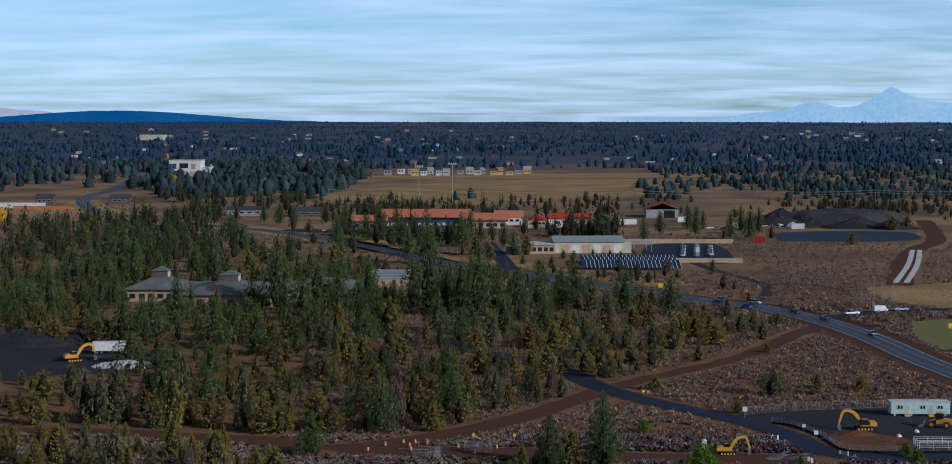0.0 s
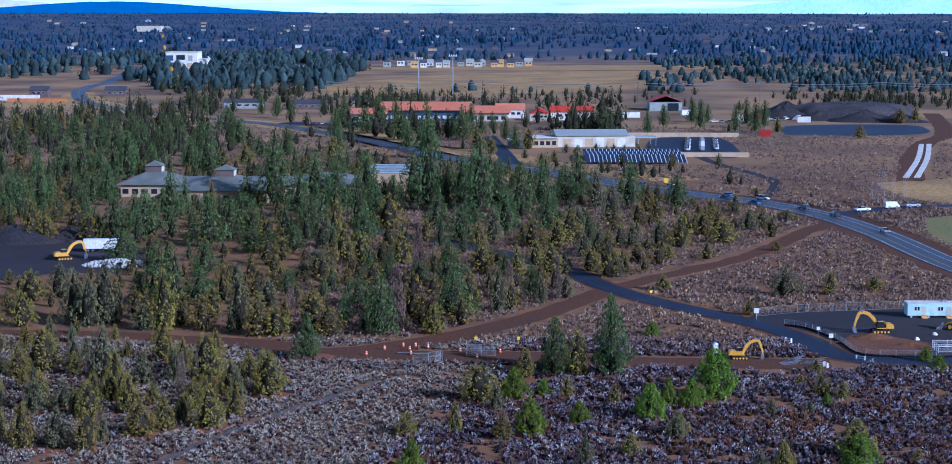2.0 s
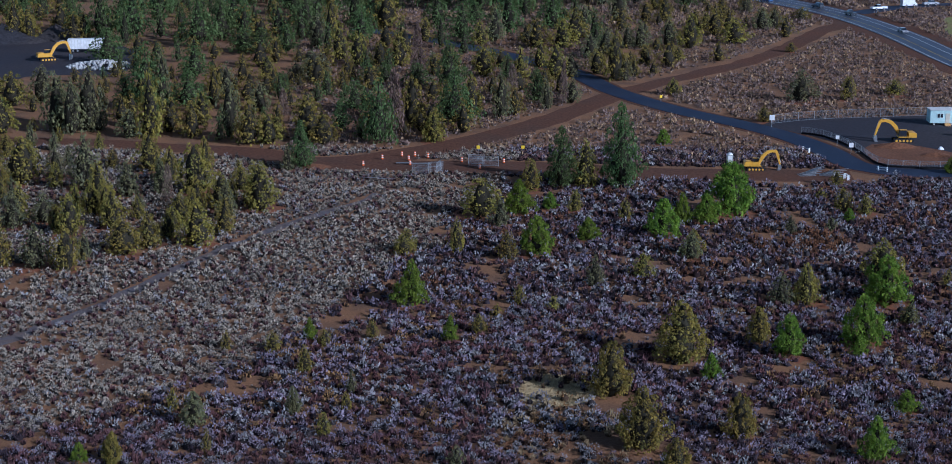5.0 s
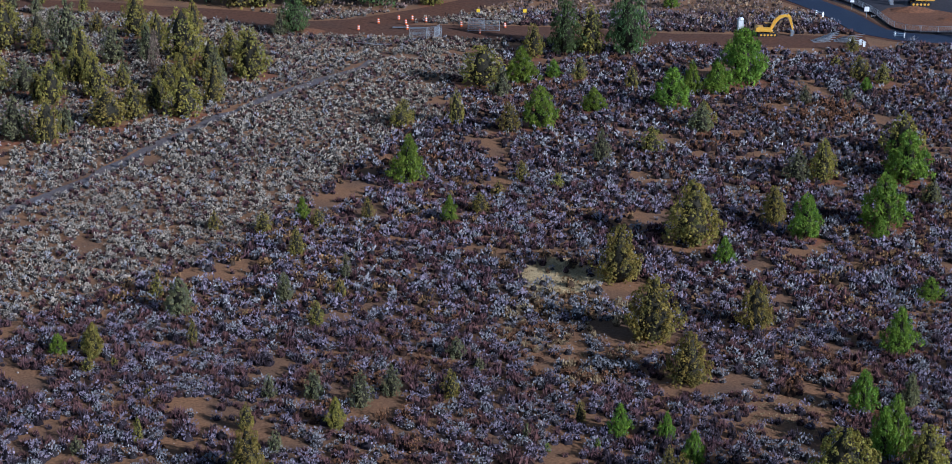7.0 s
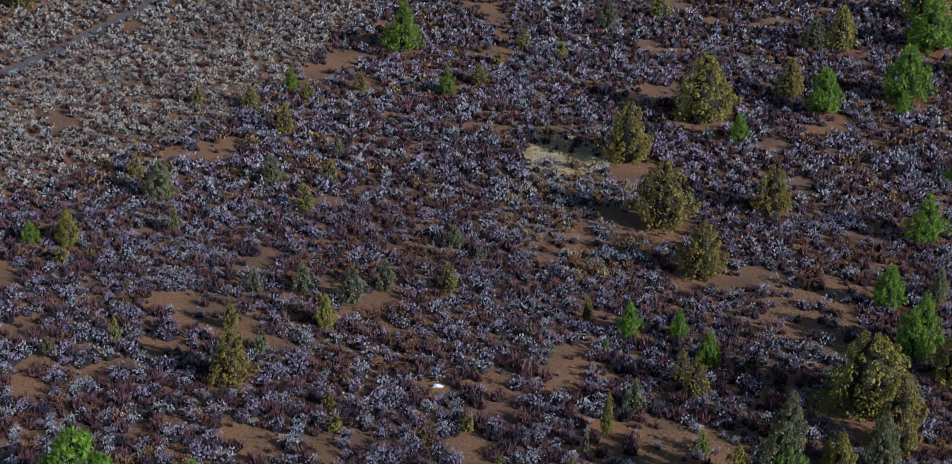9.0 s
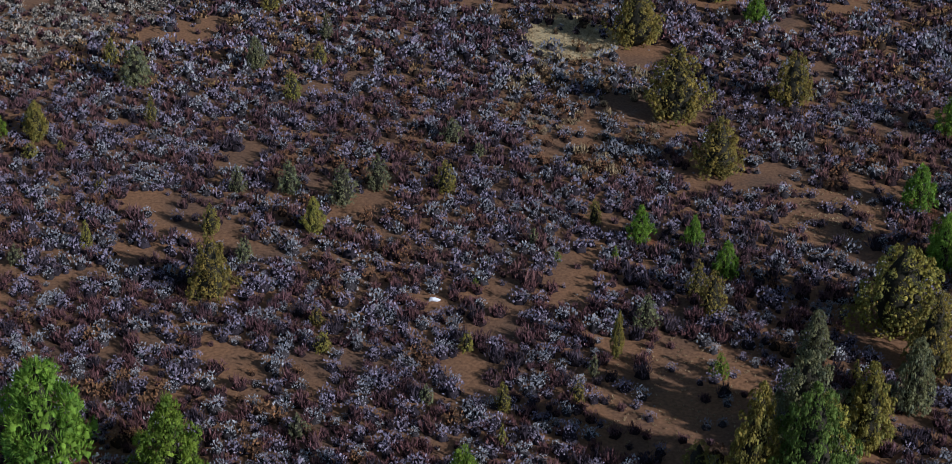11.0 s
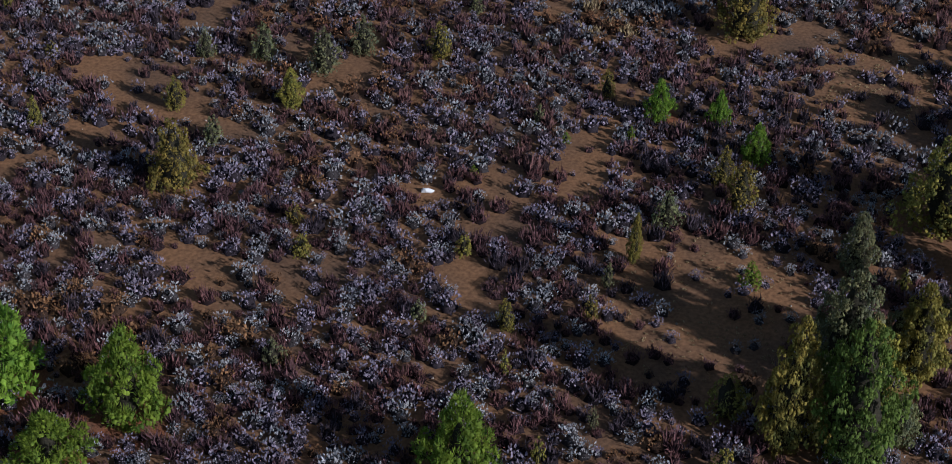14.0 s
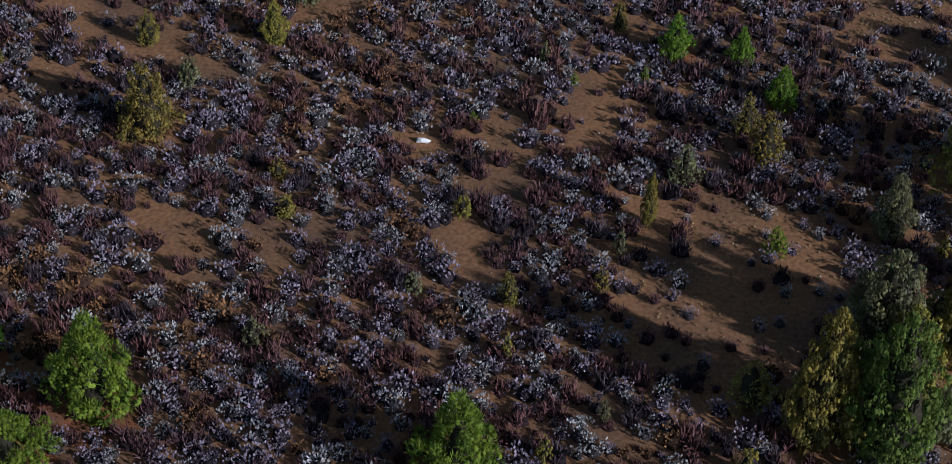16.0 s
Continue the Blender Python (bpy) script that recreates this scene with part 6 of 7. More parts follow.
def solar_field():
    rows = []
    for r in range(3):
        e = tagged(empty("solar_array", 41, 702 + 15 * r), "long row of tilted dark blue solar panels with white frames", "solar panels", "solar arrays")
        n = 24
        for i in range(n):
            bm = bmesh.new()
            x = 1.85 * i
            vs = box(bm, x, 0, 0.9, x + 1.55, 12.5, 1.0)
            for v in vs:
                v.co.z += v.co.y * 0.20
            p = part("panel", bm, PANEL, e)
            bm = bmesh.new()
            vs = box(bm, x + 1.57, 0, 0.88, x + 1.83, 12.5, 1.06)
            for v in vs:
                v.co.z += v.co.y * 0.20
            part("rail", bm, WHITE_PAINT, e)
        for i in range(0, n + 1, 6):
            for y in (1.5, 10.5):
                bm = bmesh.new()
                rod(bm, (1.85 * i, y, -0.2), (1.85 * i, y, 0.95 + 0.2 * y), 0.09)
                part("post", bm, STEEL, e)
        rows.append(e)


def long_school():
    e = tagged(empty("long_building", -42, 1000), "long building with salmon-orange metal roofs and blue-grey glazed front", "building")
    for x0, x1, y0, y1, ez, top in ((-46, -27, -18, 0, 5.0, 8.2), (-28, 24, -4, 26, 6.5, 11.0), (22, 48, -8, 16, 5.2, 9.0)):
        bm = bmesh.new()
        box(bm, x0, y0, -0.2, x1, y1, ez)
        w = part("wall", bm, CREAM_WALL if x0 != -28 else BLUE_GLASS, e)
        bm = bmesh.new()
        roof_gable(bm, x0, y0, x1, y1, ez + 0.003, top, 2.2)
        part("roof", bm, ORANGE_ROOF, e)
        k = int((x1 - x0) / 4)
        for i in range(k):
            x = x0 + (x1 - x0) * (i + 0.5) / k
            bm = bmesh.new()
            box(bm, x - 1.3, y0 - 0.07, 1.0, x + 1.3, y0 + 0.02, 3.2)
            part("window", bm, DARK_GLASS if x0 != -28 else WHITE_WALL, w)


def red_buildings():
    for x, y, w, d, h, top, roof, wall, al in ((46, 1010, 26, 14, 5.0, 8.6, RED_ROOF, WHITE_WALL, "x"), (26, 1004, 12, 16, 4.6, 8.0, RED_ROOF, CREAM_WALL, "y"), (8, 1030, 18, 14, 5, 9.0, ORANGE_ROOF, WHITE_WALL, "x")):
        e = simple_house("outbuilding", x, y, w, d, h, top, wall, roof, "pale-walled outbuilding with red metal gable roof", "building", al, group="red-roofed outbuildings", wins=4)
    e = tagged(empty("barn", 113, 1112), "grey-walled barn with red roof and wide dark door", "barn")
    bm = bmesh.new()
    box(bm, -11, -9, -0.2, 11, 14, 6.2)
    part("wall", bm, GREY_WALL, e)
    bm = bmesh.new()
    roof_gable(bm, -11, -9, 11, 14, 6.203, 10.2, 0.5, "y")
    part("roof", bm, RED_ROOF, e)
    bm = bmesh.new()
    vs = [bm.verts.new(p) for p in ((-11, -9.56, 6.2), (11, -9.56, 6.2), (0, -9.56, 10.0))]
    bm.faces.new(vs)
    bmesh.ops.solidify(bm, geom=bm.faces[:], thickness=0.1)
    part("gable", bm, CREAM_WALL, e)
    # solid dark panel on the wall, painting the shade inside an open doorway
    bm = bmesh.new()
    box(bm, 1.0, -9.08, 0, 8.5, -8.95, 5.2)
    part("door", bm, DARK_GLASS, e, "dark panel painting the shade in the open barn doorway")


def heap(name, x, y, rx, ry, h, mat, label, seed, steep=1.0):
    """A gravel heap: a steep lumpy mound on the ground."""
    n, k = 44, 14
    verts, faces = [], []
    for i in range(k + 1):
        f = i / k
        for j in range(n):
            a = 2 * math.pi * j / n
            u = 1 + 0.22 * noise.noise(Vector((math.cos(a) * 1.6, math.sin(a) * 1.6, seed)))
            r = (1 - f) * u
            z = h * (1 - (1 - f) ** steep) * (1 + 0.18 * noise.noise(Vector((math.cos(a) * 2.2, math.sin(a) * 2.2, seed + f * 3))))
            px, py = x + rx * r * math.cos(a), y + ry * r * math.sin(a)
            z += min(f * 6, 1) * (0.10 * h * noise.noise(Vector((px * 0.12, py * 0.12, seed))) + 0.05 * h * noise.noise(Vector((px * 0.4, py * 0.4, seed + 3))))
            verts.append((px, py, z - 0.1))
    for i in range(k):
        for j in range(n):
            faces.append((i * n + j, i * n + (j + 1) % n, (i + 1) * n + (j + 1) % n, (i + 1) * n + j))
    return tagged(new(name, mesh_of(name, verts, faces, [mat], smooth=True)), label, "heap")


def quarry():
    tagged(patch("asphalt_lot", [(158, 884), (200, 878), (236, 896), (246, 930), (243, 962), (200, 968), (166, 948)], 0.12, BLUE_LOT, 1.0), "wide bluish sealed asphalt lot", "asphalt lot", kind="structure")
    heap("earth_bank", 226, 1062, 46, 30, 8, BANK, "long steep cut bank of grey-brown earth", 2, 4.5)
    for x, y, rx, ry, h, s in ((180, 1035, 20, 16, 8, 5), (200, 1012, 20, 12, 6, 6), (225, 998, 24, 12, 7, 7), (244, 992, 20, 10, 6, 8), (190, 1075, 24, 18, 8, 10)):
        heap("gravel_mound", x, y, rx, ry, h, GRAVEL, "dark heap of crushed gravel", s)
    for a, b in (((167.8, 643.4), (216.7, 821)), ((172.3, 643.4), (220.5, 821))):
        tagged(ribbon("concrete_strip", [a, ((a[0] + b[0]) / 2 + 1.5, (a[1] + b[1]) / 2), b], 2.4, 0.14, WHITE_WALL, step=10), "long white concrete strip on the ground", "concrete strip", kind="structure")
    tagged(ribbon("road", [(167, 632), (192, 735), (221, 830), (243, 880), (262, 960), (285, 1080)], 11, 0.05, DIRT, wobble=1.0), "brown haul track beside concrete strips", "dirt track", kind="structure")


def far_white():
    e = tagged(empty("unfinished_building", -360, 1905), "large white building under construction with open floors and blue cladding", "building")
    bm = bmesh.new()
    box(bm, -22, 0, -0.3, 14, 30, 18)
    part("wall", bm, WHITE_WALL, e)
    bm = bmesh.new()
    box(bm, -22.3, -0.3, 18.003, 14.3, 30.3, 19.2)
    part("parapet", bm, CREAM_WALL, e)
    for i, (x, z, w, h, m) in enumerate(((-18, 9, 9, 6, BLUE_GLASS), (-18, 1, 9, 6, BLUE_GLASS), (-5, 10, 10, 5.5, DARK_GLASS), (6, 9, 5, 6, GREY_WALL), (-4, 2, 5, 5, GREY_WALL), (5, 1.5, 6, 5, TAN_WALL))):
        bm = bmesh.new()
        box(bm, x - w / 2, -0.15, z, x + w / 2, 0.1, z + h)
        part("opening", bm, m, e)
    bm = bmesh.new()
    box(bm, 14.02, 4, -0.3, 24, 26, 11)
    part("low_wing", bm, CONCRETE, e)
    b = tagged(empty("concrete_boom", -330, 1905), "white raised boom of a machine", "machine")
    bm = bmesh.new()
    rod(bm, (8, 0, -0.2), (-4, 0, 14), 0.9, 0.6)
    part("boom", bm, WHITE_PAINT, b)
    c = tagged(empty("hill_building", -700, 3350, rise(-700, 3350) - 1), "broad pale building among far trees", "building")
    bm = bmesh.new()
    box(bm, -24, 0, 0, 24, 30, 12)
    part("wall", bm, CREAM_WALL, c)
    bm = bmesh.new()
    box(bm, -32, 4, 0, -24.02, 26, 8)
    part("wing", bm, TAN_WALL, c)


def housing():
    rng = random.Random(41)
    for i in range(17):
        x = -133 + 10.3 * i + rng.uniform(-3, 3)
        y = 1965 + rng.uniform(-20, 70) + max(0, x) * 0.8
        framed = i in (3, 12, 13, 14, 16)
        wall = TIMBER if framed else rng.choice((WHITE_WALL, GREY_WALL, GREY_WALL, CREAM_WALL))
        roof = TIMBER if framed and i % 2 else rng.choice((DARK_ROOF, DARK_ROOF, PALE_ROOF))
        simple_house("house", x, y, rng.uniform(7, 9.5), 9, rng.uniform(5.0, 6.4), rng.uniform(8.0, 9.6), wall, roof, "new two-storey timber-framed house" if framed else "new pale two-storey house", "house", rng.choice("xy"), group="new houses", wins=2, door=False)
    for i in range(9):
        x, y = -330 + 20 * i + rng.uniform(-5, 5), 1890 + rng.uniform(-20, 60)
        simple_house("house", x, y, 11, 9, 3.4, 5.4, rng.choice((WHITE_WALL, CREAM_WALL)), rng.choice((PALE_ROOF, DARK_ROOF)), "low pale building among trees", "house", "x", group="low buildings", wins=2, door=False)
    for i in range(150):
        y = 2150 + 1900 * rng.random() ** 0.9
        x = rng.uniform(-0.28, 0.28) * y
        if noise.noise(Vector((x * 0.004, y * 0.003, 17.0))) < -0.15:
            continue
        simple_house("house", x, y, rng.uniform(7, 14), rng.uniform(8, 12), rng.uniform(2.6, 4.0), rng.uniform(4.6, 6.4), rng.choice((WHITE_WALL, GREY_WALL, BROWN_WALL, TAN_WALL, BROWN_WALL)), rng.choice((DARK_ROOF, DARK_ROOF, GREY_ROOF, PALE_ROOF)), "distant town house among conifers", "house", rng.choice("xy"), group="town houses", wins=0, door=False)
    for x, y, w, h in ((-357, 1279, 14, 5), (-300, 1290, 16, 4.5)):
        simple_house("house", x, y, w, 11, h, h + 3.2, BROWN_WALL, DARK_ROOF, "dark-roofed house among autumn trees", "house", "x", wins=3)
    for x, y, w, wall, roof in ((-128, 1118, 22, BROWN_WALL, DARK_ROOF), (-175, 1128, 26, GREY_WALL, DARK_ROOF), (-96, 1150, 14, TAN_WALL, DARK_ROOF)):
        simple_house("outbuilding", x, y, w, 12, 4.0, 6.5, wall, roof, "low dark-roofed building near the highway", "building", "x", wins=4)
    bm = bmesh.new()
    box(bm, -22, -0.3, -0.1, 22, 0.3, 2.6)
    f = part("site_fence", bm, material("orange_mesh", (0.50, 0.19, 0.06), 0.8, scale=0.3, spread=0.2))
    f.location = (-338, 1200, 0)
    tagged(f, "orange construction fence along the road edge", "fence")
    bm = bmesh.new()
    box(bm, -30, -0.3, -0.1, 30, 0.3, 4.0)
    f = part("white_fence", bm, WHITE_WALL)
    f.location = (-372, 1222, 0)
    tagged(f, "white hoarding beside the road", "fence")


def mast(name, x, y, h, label, arms=True):
    e = tagged(empty(name, x, y), label, "mast", "light masts")
    bm = bmesh.new()
    rod(bm, (0, 0, -0.2), (0, 0, h), 0.45, 0.25)
    part("pole", bm, STEEL, e)
    if arms:
        bm = bmesh.new()
        box(bm, -3.2, -0.25, h - 1.2, 3.2, 0.25, h - 0.5)
        a = part("crossarm", bm, STEEL, e)
        for i in range(4):
            bm = bmesh.new()
            box(bm, -3 + 1.7 * i, -0.6, h - 0.49, -2.1 + 1.7 * i, 0.2, h + 0.5)
            part("lamp", bm, WHITE_WALL, a)


def power_line():
    wood = material("weathered_pole", (0.20, 0.15, 0.11), 0.9, scale=1)
    spots = [(-128, 1225), (-12, 1228), (103, 1220), (194, 1225), (285, 1230), (380, 1236)]
    for x, y in spots:
        e = tagged(empty("power_pole", x, y), "weathered wooden power pole with crossarm", "power pole", "power poles")
        bm = bmesh.new()
        rod(bm, (0, 0, -0.2), (0, 0, 15), 0.3, 0.2)
        part("pole", bm, wood, e)
        bm = bmesh.new()
        box(bm, -0.15, -2.2, 13.6, 0.15, 2.2, 13.9)
        part("crossarm", bm, wood, e)
    for off, z in ((-2.0, 14.0), (2.0, 14.0), (0.0, 12.2)):
        verts, faces = [], []
        pts = []
        for (ax, ay), (bx, by) in zip(spots, spots[1:]):
            for i in range(8):
                t = i / 8
                pts.append((ax + (bx - ax) * t, ay + (by - ay) * t + off, z - 1.6 * 4 * t * (1 - t)))
        bm = bmesh.new()
        for p, q in zip(pts, pts[1:]):
            rod(bm, p, q, 0.10, seg=4)
        tagged(part("power_cable", bm, STEEL), "thin sagging grey power cable", "cable", "power cables")


school()
service_building()
solar_field()
long_school()
red_buildings()
quarry()
far_white()
housing()
mast("light_mast", -61, 1255, 31, "tall steel light mast beyond the school")
mast("light_mast", -35, 1255, 33, "tall steel light mast beyond the school")
power_line()

# fields, lots and drives
for poly, mat, lab in (
        ([(-88, 935), (-56, 912), (-30, 800), (-10, 778), (-14, 747), (-30, 748), (-64, 834), (-82, 880)], DRY_GRASS, "straw-coloured dry grass verge"),
        ([(-165, 1465), (-40, 1750), (170, 1830), (135, 1470), (-30, 1305), (-126, 1305)], DRY_GRASS, "wide tan dry field"),
        ([(-150, 1880), (200, 1900), (230, 2060), (-150, 1960)], DRY_GRASS, "bare tan building plots"),
        ([(-420, 1215), (-300, 1215), (-260, 1130), (-330, 1120)], DRY_GRASS, "tan dry grass beside the road bend"),
        ([(150, 622), (205, 650), (270, 650), (200, 560), (166, 548), (152, 556)], DRY_GRASS, "golden dry grass by the side road"),
        ([(142, 505), (158, 516), (170, 490), (150, 440), (135, 436), (134, 466)], GRASS, "yellow-green faded lawn"),
        ([(60, 628), (22, 690), (-4, 748), (12, 752), (34, 706), (84, 640)], DRY_GRASS, "golden dry grass strip along the highway"),
        ([(-60, 800), (-95, 880), (-135, 945), (-190, 1010), (-172, 1018), (-118, 960), (-84, 900), (-50, 815)], DRY_GRASS, "golden dry grass along the far highway"),
        ([(36, 596), (54, 612), (62, 596), (44, 578)], GRASS, "green strip of lawn beside the highway")):
    tagged(patch("dry_field", poly, 0.05, mat, 3.0, 8.0), lab, "field", kind="structure")
tagged(patch("asphalt_lot", [(70, 752), (87, 744), (114, 744), (118, 864), (84, 852)], 0.1, ASPHALT, 0.3), "dark asphalt storage lot", "asphalt lot", kind="structure")
tagged(ribbon("road", [(-4, 870), (1, 800), (5, 748), (8, 702)], 8, 0.11, ASPHALT), "short asphalt drive to the service building", "road", kind="structure")
tagged(ribbon("road", [(95, 742), (100, 700), (112, 640), (108, 600), (96, 560)], 5, 0.06, PAD, wobble=0.6), "grey gravel drive across the sagebrush flat", "dirt track", kind="structure")
bm = bmesh.new()
box(bm, 0, -0.3, -0.1, 44, 0.3, 2.2)
lot_wall = part("yard_wall", bm, TAN_WALL)
lot_wall.location = (74, 741, 0)
tagged(lot_wall, "long low tan block wall of the storage lot", "wall")
bm = bmesh.new()
box(bm, 0, -0.3, -0.1, 60, 0.3, 2.4)
lot_wall = part("yard_wall", bm, TAN_WALL)
lot_wall.location = (70, 866, 0)
tagged(lot_wall, "long low tan block wall behind the lot", "wall")
tagged(patch("parking_lot", [(-120, 985), (-84, 968), (-62, 975), (-64, 955), (-100, 948), (-130, 965)], 0.08, ASPHALT, 1.0), "grey asphalt car park in front of the long building", "asphalt lot", kind="structure")


# ---- vehicles and the building site ----
YELLOW = material("machine_yellow", (0.68, 0.36, 0.02), 0.45, scale=0.8, fine=6, spread=0.12, second=(0.45, 0.25, 0.05), amount=0.4, bump=0.05, spec=0.5)
BLACK = material("black_rubber", (0.02, 0.02, 0.022), 0.8, scale=2, spread=0.2, bump=0.1)
RED = material("red_paint", (0.45, 0.03, 0.02), 0.5, scale=1, spread=0.1, bump=0)
ORANGE = material("orange_plastic", (0.75, 0.14, 0.02), 0.6, scale=1, spread=0.1, bump=0)
SIGN_YELLOW = material("yellow_sign", (0.80, 0.55, 0.02), 0.5, scale=1, spread=0.06, bump=0)
MESH = material("fence_mesh", (0.33, 0.36, 0.38), 0.5, 0.6, scale=2, spread=0.2, bump=0)
SILT = material("black_silt_fabric", (0.02, 0.02, 0.024), 0.85, scale=1, spread=0.3, bump=0.2)
CAR_PAINTS = [material("car_paint", c, 0.3, scale=1, spread=0.04, bump=0, spec=0.6) for c in ((0.75, 0.76, 0.77), (0.03, 0.035, 0.045), (0.07, 0.13, 0.26), (0.30, 0.31, 0.33), (0.40, 0.04, 0.03))]


def wheel(e, x, y, r, w=0.25, rim_mat=None):
    bm = bmesh.new()
    rod(bm, (x, y - w / 2, r), (x, y + w / 2, r), r, seg=14)
    t = part("wheel", bm, BLACK, e)
    bm = bmesh.new()
    rod(bm, (x, y - w / 2 - 0.02, r), (x, y + w / 2 + 0.02, r), r * 0.55, seg=10)
    part("rim", bm, rim_mat or STEEL, t)


def loft(bm, sections):
    """Skins closed sections (lists of equally many points) one after another."""
    rows = [[bm.verts.new(p) for p in s] for s in sections]
    n = len(rows[0])
    for a, b in zip(rows, rows[1:]):
        for i in range(n):
            bm.faces.new((a[i], a[(i + 1) % n], b[(i + 1) % n], b[i]))
    bm.faces.new(rows[0][::-1])
    bm.faces.new(rows[-1])
    bmesh.ops.recalc_face_normals(bm, faces=bm.faces[:])


def profile_body(bm, outline, half, inset=0.0):
    """A body from a side outline of (x, z), drawn in at the top by inset."""
    top = max(z for x, z in outline)
    low = min(z for x, z in outline)
    secs = []
    for s in (-1, 1):
        secs.append([(x, s * (half - inset * (z - low) / (top - low)), z) for x, z in outline])
    loft(bm, secs)


def car(name, x, y, rz, paint, label, kind="sedan", z=0.0):
    e = tagged(empty(name, x, y, z, rz), label, "car" if kind != "pickup" else "pickup truck", "vehicles")
    if kind == "sedan":
        body, glass = [(-2.25, 0.35), (2.25, 0.35), (2.3, 0.65), (1.3, 0.9), (-1.5, 0.98), (-2.25, 0.92)], [(-1.75, 0.95), (1.15, 0.9), (0.45, 1.42), (-1.05, 1.42)]
    elif kind == "suv":
        body, glass = [(-2.3, 0.4), (2.3, 0.4), (2.35, 0.8), (1.35, 1.05), (-2.3, 1.1)], [(-2.2, 1.08), (1.2, 1.04), (0.5, 1.72), (-1.95, 1.72)]
    elif kind == "van":
        body, glass = [(-2.9, 0.4), (2.6, 0.4), (2.65, 1.0), (2.1, 1.3), (1.5, 2.3), (-2.9, 2.35)], [(1.62, 1.3), (2.08, 1.3), (1.6, 2.1), (1.5, 2.1)]
    else:
        body, glass = [(-2.8, 0.5), (2.7, 0.5), (2.75, 0.95), (1.5, 1.1), (-2.8, 1.1)], [(-0.6, 1.08), (1.4, 1.08), (0.75, 1.75), (-0.45, 1.75)]
    bm = bmesh.new()
    profile_body(bm, body, 0.92, 0.10)
    part("body", bm, paint, e)
    bm = bmesh.new()
    profile_body(bm, glass, 0.80, 0.14)
    g = part("cabin", bm, DARK_GLASS, e)
    if kind not in ("van",):
        zt = max(q[1] for q in glass)
        bm = bmesh.new()
        xs = [q[0] for q in glass if q[1] == zt]
        box(bm, min(xs), -0.62, zt - 0.02, max(xs), 0.62, zt + 0.04)
        part("roof", bm, paint, g)
    for wx in (-1.45, 1.4):
        for wy in (-0.86, 0.86):
            wheel(e, wx, wy, 0.34 if kind == "sedan" else 0.40)
    for wy in (-0.6, 0.6):
        bm = bmesh.new()
        fx = max(q[0] for q in body)
        box(bm, fx - 0.12, wy - 0.2, 0.62, fx + 0.015, wy + 0.2, 0.78)
        part("headlight", bm, WHITE_PAINT, e)
    return e


